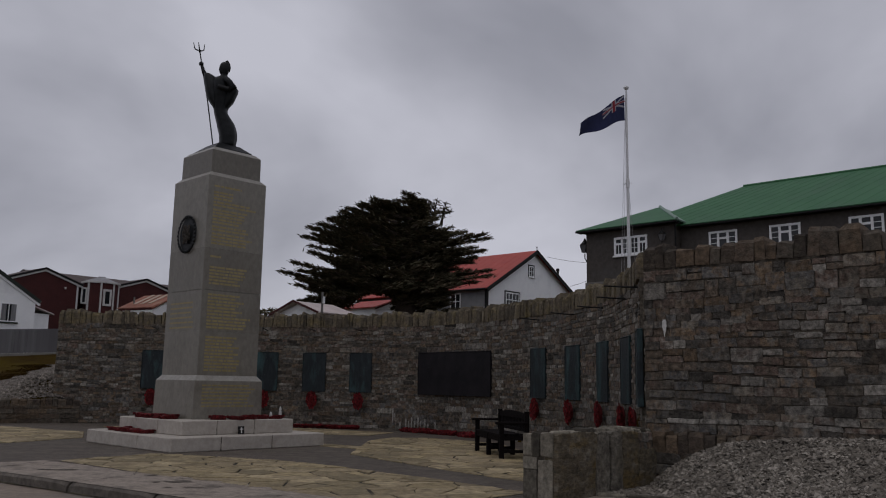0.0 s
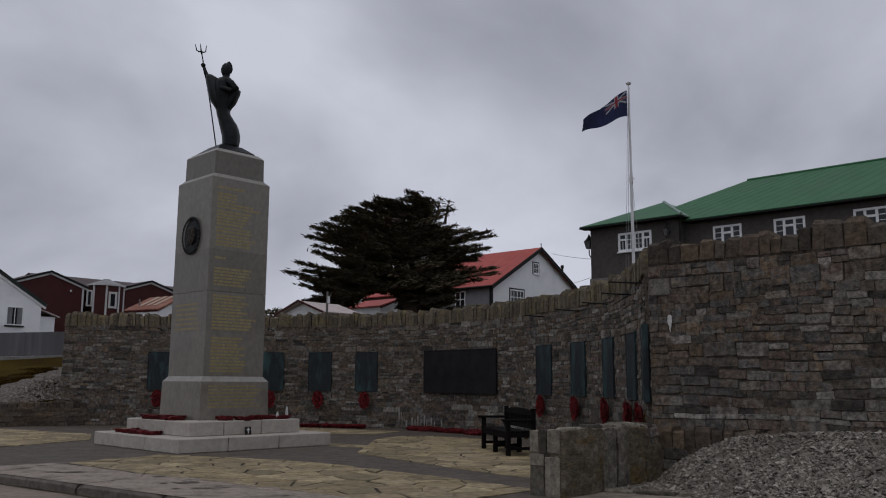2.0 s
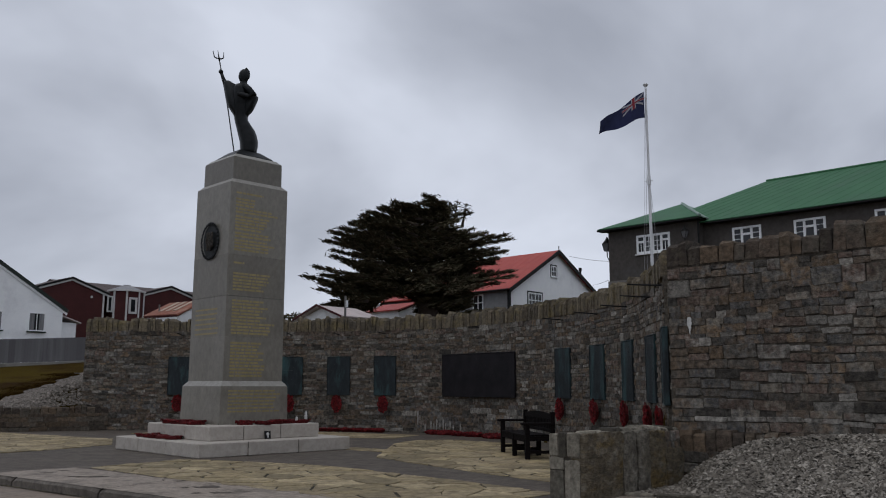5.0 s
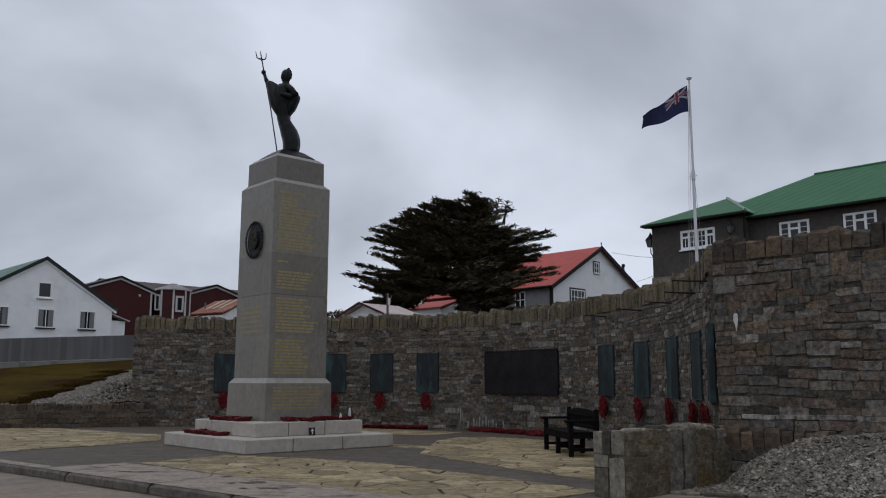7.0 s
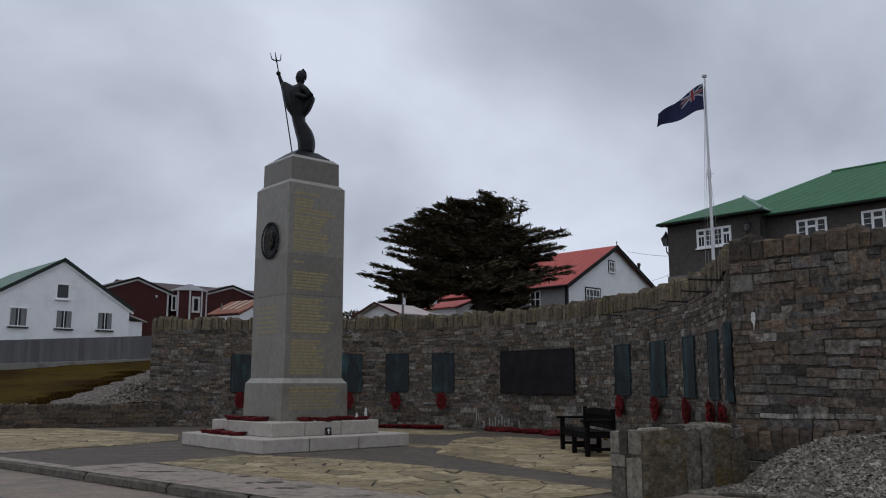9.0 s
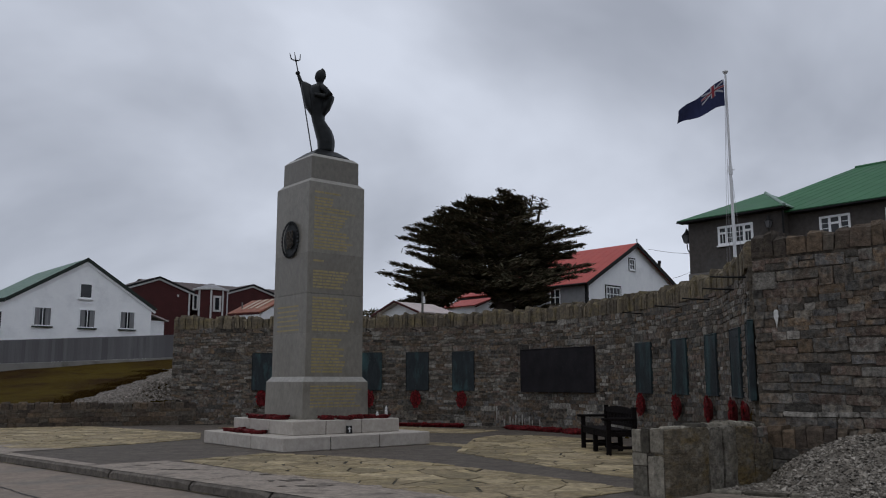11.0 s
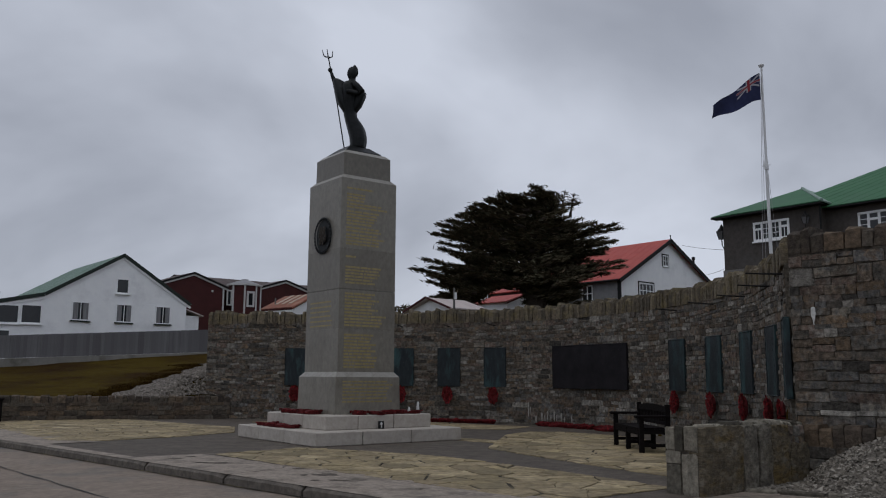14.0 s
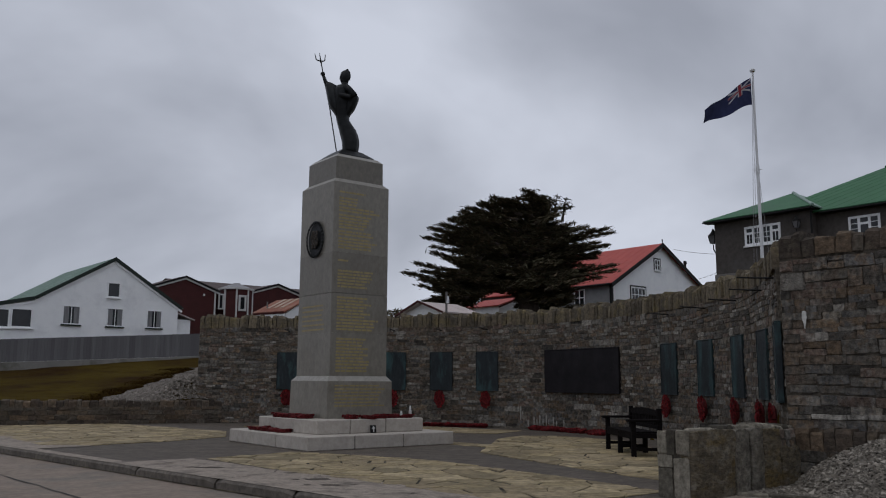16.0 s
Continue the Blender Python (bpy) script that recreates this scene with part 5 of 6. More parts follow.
def lime_marks():
    """Pale lime that has run down the stones."""
    r = random.Random(3)

    def run_down(name, m, w, h, label, mat="moss"):
        bm = bmesh.new()
        k = 9
        left, right = [], []
        for i in range(k):
            t = i / (k - 1)
            half = 0.45 * w * math.sin(math.pi * (0.1 + 0.9 * t ** 0.7)) ** 0.8 * (1 - 0.45 * t) + 0.003
            left.append(bm.verts.new((-half + r.uniform(-0.006, 0.006), 0, -h * t)))
            right.append(bm.verts.new((half + r.uniform(-0.006, 0.006), 0, -h * t)))
        for i in range(k - 1):
            bm.faces.new((left[i], right[i], right[i + 1], left[i + 1]))
        ob = part(name, bm, mat, matrix=m)
        return tagged(ob, label, "stain", kind="structure")

    run_down("lime_streak", spot(10.02, 11.085, 2.26), 0.08, 0.24, "white lime streak on the stone wing wall", "white_mark")
    for s, z, w, h in ((10.35, 0.62, 0.07, 0.40), (10.42, 0.50, 0.04, 0.2), (10.8, 0.35, 0.07, 0.3), (10.9, 0.28, 0.05, 0.2), (11.0, 0.4, 0.06, 0.34), (11.12, 0.3, 0.05, 0.2), (11.24, 0.42, 0.07, 0.34), (11.33, 0.3, 0.05, 0.22), (11.5, 0.36, 0.06, 0.26), (11.62, 0.26, 0.05, 0.2), (11.9, 0.3, 0.06, 0.2), (10.6, 0.25, 0.06, 0.2)):
        run_down("lime_streak", on_curve(s, z, 0.055), w, h, "pale lime streak at the foot of the stone wall")


lime_marks()

# ---------------------------------------------------------------- houses; x along the front, y into the house
def window(parent, x, z, w, h, cols=2, rows=1, y=0.0, frame_w=0.07, mat="white_paint", sill=True, curtain=False, name="window", trim="white_paint", proud=0.05):
    win = new(name)
    win.parent = parent
    win.matrix_basis = pose(x, y, z)
    part("pane", one_box(0.01, w - 0.01, -0.012, 0.02, 0.01, h - 0.01), "glass", win)
    for x0, x1, z0, z1 in ((0, w, h - frame_w, h), (0, w, 0, frame_w), (0, frame_w, frame_w, h - frame_w), (w - frame_w, w, frame_w, h - frame_w)):
        part("frame", one_box(x0, x1, -proud, 0.02, z0, z1, bevel=0.008), mat, win)
    bar = frame_w * 0.55
    for k in range(1, cols):
        c = w * k / cols
        part("mullion", one_box(c - bar / 2, c + bar / 2, -proud * 0.8, 0.015, frame_w, h - frame_w), mat, win)
    for k in range(1, rows):
        c = h * k / rows
        part("glazing_bar", one_box(frame_w, w - frame_w, -proud * 0.7, 0.012, c - bar / 2, c + bar / 2), mat, win)
    if sill:
        part("sill", one_box(-0.06, w + 0.06, -0.12, 0.0, -0.07, 0.0, bevel=0.01), trim, win)
    if curtain:
        for x0, x1 in ((frame_w, w * 0.36), (w * 0.64, w - frame_w)):
            part("curtain", one_box(x0, x1, -0.02, -0.013, frame_w, h - frame_w), "curtain", win)
    return win


def solid(bm, poly, y0, y1):
    """A body with an outline of (x, z), from y0 to y1."""
    front = [bm.verts.new((x, y0, z)) for x, z in poly]
    back = [bm.verts.new((x, y1, z)) for x, z in poly]
    k = len(poly)
    for i in range(k):
        bm.faces.new((front[i], front[(i + 1) % k], back[(i + 1) % k], back[i]))
    bm.faces.new(front)
    bm.faces.new(back[::-1])
    bmesh.ops.recalc_face_normals(bm, faces=bm.faces[:])
    return bm


def slope(bm, p, q, r, s, thick, ribs=0.0):
    """A roof slope over corners p, q (eave), r, s (ridge), with thickness and standing ribs."""
    p, q, r, s = map(Vector, (p, q, r, s))
    up = (q - p).cross(s - p).normalized() * thick
    if up.z < 0:
        up = -up
    v = [bm.verts.new(c) for c in (p, q, r, s, p + up, q + up, r + up, s + up)]
    for f in ((0, 1, 2, 3), (4, 5, 6, 7), (0, 1, 5, 4), (1, 2, 6, 5), (2, 3, 7, 6), (3, 0, 4, 7)):
        if len({v[i].co.to_tuple(5) for i in f}) > 2:
            bm.faces.new([v[i] for i in f])
    bmesh.ops.remove_doubles(bm, verts=bm.verts[:], dist=1e-4)
    bmesh.ops.recalc_face_normals(bm, faces=bm.faces[:])
    return bm


def roof_slope(name, p, q, r, s, thick, gap, mat, parent):
    """A slope of iron sheets with a rib at each seam."""
    ob = part(name, slope(bmesh.new(), p, q, r, s, thick), mat, parent)
    p, q, r, s = map(Vector, (p, q, r, s))
    up = (q - p).cross(s - p).normalized() * thick
    if up.z < 0:
        up = -up
    k = int((q - p).length / gap)
    for i in range(1, k):
        t = i / k
        a, b = p + (q - p) * t + up, s + (r - s) * t + up
        side = (q - p).normalized() * 0.02
        bm = bmesh.new()
        w = [bm.verts.new(c) for c in (a - side, a + side, b + side, b - side, a + up * 0.16, b + up * 0.16)]
        for f in ((0, 4, 5, 3), (4, 1, 2, 5), (0, 1, 4), (3, 5, 2)):
            bm.faces.new([w[j] for j in f])
        part("roof_rib", bm, mat, ob)
    return ob


def boards(parent, poly, y, pitch, mat, name="board", lap=0.009):
    """Lapped boards across a gable outline of (x, z): one piece a board."""
    z0, z1 = min(p[1] for p in poly), max(p[1] for p in poly)
    z = z0
    while z < z1 - 0.03:
        top = min(z + pitch, z1)
        c = clip(clip(list(poly), 0, z, 0, -1), 0, top, 0, 1)
        if len(c) >= 3:
            bm = bmesh.new()
            mid = 0.5 * (z + top)
            lo = [bm.verts.new((x, y - (lap if zz < mid else 0.002), zz)) for x, zz in c]
            hi = [bm.verts.new((x, y + 0.004, zz)) for x, zz in c]
            k = len(c)
            for i in range(k):
                bm.faces.new((lo[i], lo[(i + 1) % k], hi[(i + 1) % k], hi[i]))
            bm.faces.new(lo)
            bmesh.ops.recalc_face_normals(bm, faces=bm.faces[:])
            part(name, bm, mat, parent)
        z += pitch


def verge(parent, p, q, y, w, mat, name="bargeboard", deep=0.06):
    """A board along a sloping edge in the plane y, from (x, z) p to q, w high below the edge."""
    d = Vector((q[0] - p[0], q[1] - p[1])).normalized()
    n = Vector((d.y, -d.x))
    if n.y > 0:
        n = -n
    bm = bmesh.new()
    solid(bm, [p, q, (q[0] + n.x * w, q[1] + n.y * w), (p[0] + n.x * w, p[1] + n.y * w)], y - deep, y)
    part(name, bm, mat, parent)


def white_house():
    """A weatherboarded gabled house with a lean-to and a green iron roof; its gable looks over the side street."""
    ob = thing("white_house", spot(-33.6, 0, 0, 90), "white weatherboarded house with a green iron roof", "house")
    gable = [(12.88, 2.4), (20.85, 2.4), (20.85, 5.62), (16.97, 8.1), (12.88, 5.60)]
    part("wall", solid(bmesh.new(), gable, 0.0, 9.1), "white_paint", ob)
    boards(ob, gable, 0.0, 0.14, "white_paint", lap=0.012)
    lean = [(9.4, 2.4), (12.88, 2.4), (12.88, 5.50), (9.4, 4.74)]
    part("side_wall", solid(bmesh.new(), lean, 0.003, 9.0), "white_paint", ob)
    boards(ob, lean, 0.003, 0.14, "white_paint", lap=0.012)
    part("porch_wall", one_box(20.85, 21.8, 0.3, 6.0, 2.4, 4.9), "white_paint", ob)
    part("porch_roof", slope(bmesh.new(), (22.0, 0.1, 4.86), (22.0, 6.2, 4.86), (20.7, 6.2, 5.3), (20.7, 0.1, 5.3), 0.06), "roof_grey", ob)
    top = (16.97, 8.18)
    roof_slope("roof", (21.12, -0.07, 5.50), (21.12, 9.3, 5.50), (top[0], 9.3, 8.15), (top[0], -0.07, 8.15), 0.07, 0.6, "roof_green_grey", ob)
    roof_slope("roof", (12.76, 9.3, 5.62), (12.76, -0.07, 5.62), (top[0], -0.07, 8.15), (top[0], 9.3, 8.15), 0.07, 0.6, "roof_green_grey", ob)
    roof_slope("side_roof", (9.0, 9.2, 4.80), (9.0, -0.07, 4.80), (12.8, -0.07, 5.645), (12.8, 9.2, 5.645), 0.06, 0.6, "roof_green_grey", ob)
    for p, q in (((21.12, 5.52), (top[0], 8.17)), ((top[0], 8.17), (12.78, 5.63)), ((12.78, 5.63), (9.0, 4.79))):
        verge(ob, (p[0], p[1] + 0.09), (q[0], q[1] + 0.09), -0.06, 0.19, "dark_trim", "verge_cap", 0.06)
        verge(ob, (p[0], p[1] - 0.13), (q[0], q[1] - 0.13), -0.015, 0.13, "white_paint", "bargeboard", 0.05)
    for x, z, w, h, cols in ((16.62, 5.93, 0.72, 0.86, 1), (14.27, 4.29, 0.95, 1.05, 2), (16.67, 4.28, 0.93, 1.05, 2), (18.96, 4.29, 0.92, 1.05, 2)):
        window(ob, x, z, w, h, cols, 1, frame_w=0.06, curtain=cols > 1, y=-0.02, trim="dark_trim" if cols > 1 else "white_paint")
    window(ob, 10.35, 3.97, 1.28, 1.02, 1, y=-0.02, frame_w=0.07)
    window(ob, 11.68, 4.0, 1.07, 1.04, 1, y=-0.02, frame_w=0.07)
    window(ob, 10.2, 2.75, 1.05, 0.9, 1, y=-0.02, frame_w=0.06)


M["dark_trim"] = material("dark_green_trim", [(0.012, 0.02, 0.016), (0.02, 0.03, 0.024)], 4.0, 0.6, 0.05)
white_house()


def red_house():
    """A long dark red boarded building with two gables and a tower bay between them."""
    ob = thing("red_house", spot(-40.0, 0, 0, 90), "dark red boarded building with white trim and a bay", "house")
    part("wall", one_box(22.0, 40.0, 1.2, 9.0, 2.5, 7.5), "wall_red", ob)
    roof_slope("roof", (24.6, 0.6, 7.45), (40.5, 0.6, 7.45), (40.5, 5.0, 8.6), (24.6, 5.0, 8.6), 0.08, 0.8, "roof_dark", ob)
    roof_slope("roof", (40.5, 9.4, 7.45), (24.6, 9.4, 7.45), (24.6, 5.0, 8.6), (40.5, 5.0, 8.6), 0.08, 0.8, "roof_dark", ob)
    for c, half, zt, ze in ((24.0, 2.25, 8.22, 7.45), (31.1, 2.55, 8.22, 7.45)):
        gable = [(c - half, 2.5), (c + half, 2.5), (c + half, ze), (c, zt), (c - half, ze)]
        part("gable_wall", solid(bmesh.new(), gable, 0.0, 2.2), "wall_red", ob)
        boards(ob, [(x, max(z, 5.6)) for x, z in gable], 0.0, 0.28, "wall_red")
        for side in (-1, 1):
            e = (c + side * (half + 0.3), ze - 0.08)
            part("gable_roof", slope(bmesh.new(), (e[0], -0.1, e[1]), (e[0], 4.0, e[1]), (c, 4.0, zt + 0.04), (c, -0.1, zt + 0.04), 0.09), "roof_dark", ob)
            verge(ob, (e[0], e[1] + 0.1), (c, zt + 0.14), -0.085, 0.13, "black", "verge_cap", 0.06)
            verge(ob, (e[0], e[1] - 0.03), (c, zt + 0.01), -0.02, 0.12, "stain_trim", "bargeboard", 0.07)
        part("corner_board", one_box(c + half - 0.1, c + half + 0.02, -0.03, 0.05, 3.0, ze), "stain_trim", ob)
    part("wall_lamp", one_box(25.3, 25.42, -0.12, 0.0, 7.05, 7.2, bevel=0.02), "stain_trim", ob)
    # the bay: half an octagon with a flat cornice and a low lantern roof
    c = 27.95
    octa = [(c + 1.15 * math.cos(t), 0.25 - 1.0 * math.sin(t)) for t in (math.pi * k / 4 + math.pi / 8 for k in range(8))]
    part("bay_wall", prism(bmesh.new(), octa, 2.5, 7.66), "wall_red", ob)
    part("bay_cornice", prism(bmesh.new(), [(c + (x - c) * 1.12, 0.25 + (y - 0.25) * 1.12) for x, y in octa], 7.65, 7.77), "stain_trim", ob)
    part("bay_roof", prism(bmesh.new(), [(c + (x - c) * 1.08, 0.25 + (y - 0.25) * 1.08) for x, y in octa], 7.77, 8.05, 0.35), "roof_grey_dull", ob)
    part("bay_lantern", prism(bmesh.new(), [(c + (x - c) * 0.3, 0.25 + (y - 0.25) * 0.3) for x, y in octa], 8.03, 8.16, 0.7), "roof_grey_dull", ob)
    for x, y in octa[:4]:
        part("corner_post", one_box(x - 0.05, x + 0.05, y - 0.05, y + 0.05, 2.5, 7.66), "stain_trim", ob)
    window(ob, 27.66, 6.12, 0.6, 1.12, 1, y=-0.69, frame_w=0.14, sill=False, mat="stain_trim")
    window(ob, 26.45, 6.2, 0.4, 1.1, 1, y=-0.02, frame_w=0.1, sill=False, mat="stain_trim")


M["roof_grey_dull"] = material("dull_grey_sheet", [(0.22, 0.22, 0.23), (0.30, 0.30, 0.31)], 1.2, 0.7, 0.1, 20.0)
M["stain_trim"] = material("off_white_trim", [(0.48, 0.47, 0.46), (0.56, 0.55, 0.54)], 3.0, 0.7, 0.05)
red_house()


def rust_shed():
    """A small shed turned a little to the street; x along its eave, y into it."""
    ob = thing("rust_roofed_shed", spot(-33.0, 25.46, 0, 11.7), "small white shed with a faded rust iron roof", "shed")
    w, deep, ze, zr = 3.0, 2.0, 5.44, 6.4
    part("wall", solid(bmesh.new(), [(0.2, 3.0), (w - 0.1, 3.0), (w - 0.1, ze - 0.1), (0.2, ze - 0.1)], 0.15, 2 * deep - 0.15), "white_paint", ob)
    gable = bmesh.new()
    solid(gable, [(0.15, ze - 0.1), (2 * deep - 0.15, ze - 0.1), (deep, zr - 0.08)], 0.0, 0.1)
    part("gable_wall", gable, "white_paint", ob, matrix=Matrix.Translation((w - 0.2, 0, 0)) @ Matrix.Rotation(math.pi / 2, 4, "Z") @ Matrix.Diagonal((1, -1, 1, 1)))
    roof_slope("roof", (0, 0, ze), (w, 0, ze), (w, deep, zr), (0, deep, zr), 0.05, 0.5, "roof_rust", ob)
    roof_slope("roof", (w, 2 * deep, ze), (0, 2 * deep, ze), (0, deep, zr), (w, deep, zr), 0.05, 0.5, "roof_rust", ob)
    part("bargeboard", tube(bmesh.new(), [(w, -0.03, ze - 0.03), (w, deep, zr)], [0.05, 0.05], 4), "roof_rust", ob)
    for k in range(3):
        x = 0.75 + k * 0.62
        part("light_sheet", slope(bmesh.new(), (x, 0.5, ze + 0.31), (x + 0.28, 0.5, ze + 0.31), (x + 0.28, deep - 0.1, zr + 0.02), (x, deep - 0.1, zr + 0.02), 0.03), "sheet_pale", ob)
    part("stove_pipe", tube(bmesh.new(), [(0.7, 0.6, ze + 0.2), (0.7, 0.6, ze + 0.75)], [0.05, 0.05], 8), "wood_grey", ob)


M["wood_grey"] = material("grey_wooden_post", [(0.12, 0.115, 0.11), (0.18, 0.17, 0.16)], 4.0, 0.85, 0.3, 30.0, stretch=(1, 1, 0.2))
rust_shed()


def cottage():
    """A white cottage with a red iron roof, black verges and a grey side."""
    ob = thing("cottage", spot(-20.5, 0, 0, 90), "white cottage with a red iron roof and black bargeboards", "house")
    c, n0, n1, ze, zt = 51.0, 45.44, 56.6, 8.0, 11.1
    gable = [(n0, 3.5), (n1, 3.5), (n1, ze + 0.0), (c, zt), (n0, ze)]
    part("wall", solid(bmesh.new(), gable, 0.0, 12.0), "white_paint", ob)
    part("side_cladding", one_box(n0 - 0.03, n0, 0.12, 12.0, 3.5, ze), "wall_grey", ob)
    roof_slope("roof", (n0 - 0.35, 12.3, ze - 0.2), (n0 - 0.35, -0.3, ze - 0.2), (c, -0.3, zt), (c, 12.3, zt), 0.08, 0.7, "roof_red", ob)
    roof_slope("roof", (n1 + 0.35, -0.3, ze - 0.2), (n1 + 0.35, 12.3, ze - 0.2), (c, 12.3, zt), (c, -0.3, zt), 0.08, 0.7, "roof_red", ob)
    for e in ((n0 - 0.4, ze - 0.17), (n1 + 0.4, ze - 0.17)):
        verge(ob, e, (c, zt + 0.1), -0.28, 0.26, "black", "bargeboard", 0.06)
    part("corner_board", one_box(n0 - 0.06, n0 + 0.12, -0.05, 0.14, 3.5, ze - 0.1), "black", ob)
    part("gutter", tube(bmesh.new(), [(n0 - 0.36, -0.2, ze - 0.2), (n0 - 0.36, 12.2, ze - 0.2)], [0.07, 0.07], 8), "black", ob)
    part("finial", tube(bmesh.new(), [(c, -0.25, zt), (c, -0.25, zt + 0.25), (c, -0.25, zt + 0.36)], [0.03, 0.03, 0.05], 8), "black", ob)
    window(ob, 50.3, 9.18, 0.66, 0.8, 2, 2, frame_w=0.07)
    for x0, x1, z0, z1 in ((50.22, 51.04, 9.98, 10.07), (50.22, 50.3, 9.15, 9.98), (50.96, 51.04, 9.15, 9.98)):
        part("window_trim", one_box(x0, x1, -0.03, 0.01, z0, z1), "black", ob)
    window(ob, 47.52, 6.75, 1.61, 1.07, 4, 2, frame_w=0.09, sill=False)
    for x0, x1, z0, z1 in ((47.42, 49.23, 7.82, 7.92), (47.42, 47.52, 6.7, 7.82), (49.13, 49.23, 6.7, 7.82)):
        part("window_trim", one_box(x0, x1, -0.03, 0.01, z0, z1), "black", ob)
    part("chimney_pipe", tube(bmesh.new(), [(54.85, 0.5, 8.6), (54.85, 0.5, 10.1), (54.85, 0.5, 10.12), (54.85, 0.5, 10.32)], [0.09, 0.09, 0.14, 0.12], 8), "black", ob)
    win = new("side_window")
    win.parent = ob
    win.matrix_basis = Matrix.Translation((n0 - 0.03, 3.25, 6.45)) @ Matrix.Rotation(-math.pi / 2, 4, "Z")
    part("pane", one_box(0.0, 0.95, -0.01, 0.02, 0.0, 1.2), "glass", win)
    for x0, x1, z0, z1 in ((0, 0.95, 1.13, 1.2), (0, 0.95, 0, 0.07), (0, 0.07, 0.07, 1.13), (0.88, 0.95, 0.07, 1.13), (0.45, 0.51, 0.07, 1.13), (0.07, 0.88, 0.6, 0.65)):
        part("frame", one_box(x0, x1, -0.05, 0.01, z0, z1), "white_paint", win)


M["wall_grey"] = material("grey_boarded_wall", [(0.20, 0.20, 0.205), (0.26, 0.26, 0.265)], 3.0, 0.8, 0.15, 30.0)
cottage()


def low_shed(a, n, w, d, z0, ze, zt, roof, wall, label, name="outbuilding", turn=90):
    """A low building, its ridge along x, half way into the depth."""
    ob = thing(name, spot(a, n, 0, turn), label, "shed")
    part("wall", one_box(0, w, 0, d, z0, ze), wall, ob)
    for s in (0, w):
        part("gable_wall", solid(bmesh.new(), [(0, ze), (d, ze), (d / 2, zt - 0.05)], 0, 0.1), wall, ob, matrix=Matrix.Translation((s if s == 0 else s - 0.1, 0, 0)) @ Matrix.Rotation(math.pi / 2, 4, "Z") @ Matrix.Diagonal((1, -1, 1, 1)))
    roof_slope("roof", (-0.3, -0.3, ze - 0.1), (w + 0.3, -0.3, ze - 0.1), (w + 0.3, d / 2, zt), (-0.3, d / 2, zt), 0.07, 0.7, roof, ob)
    roof_slope("roof", (w + 0.3, d + 0.3, ze - 0.1), (-0.3, d + 0.3, ze - 0.1), (-0.3, d / 2, zt), (w + 0.3, d / 2, zt), 0.07, 0.7, roof, ob)
    return ob


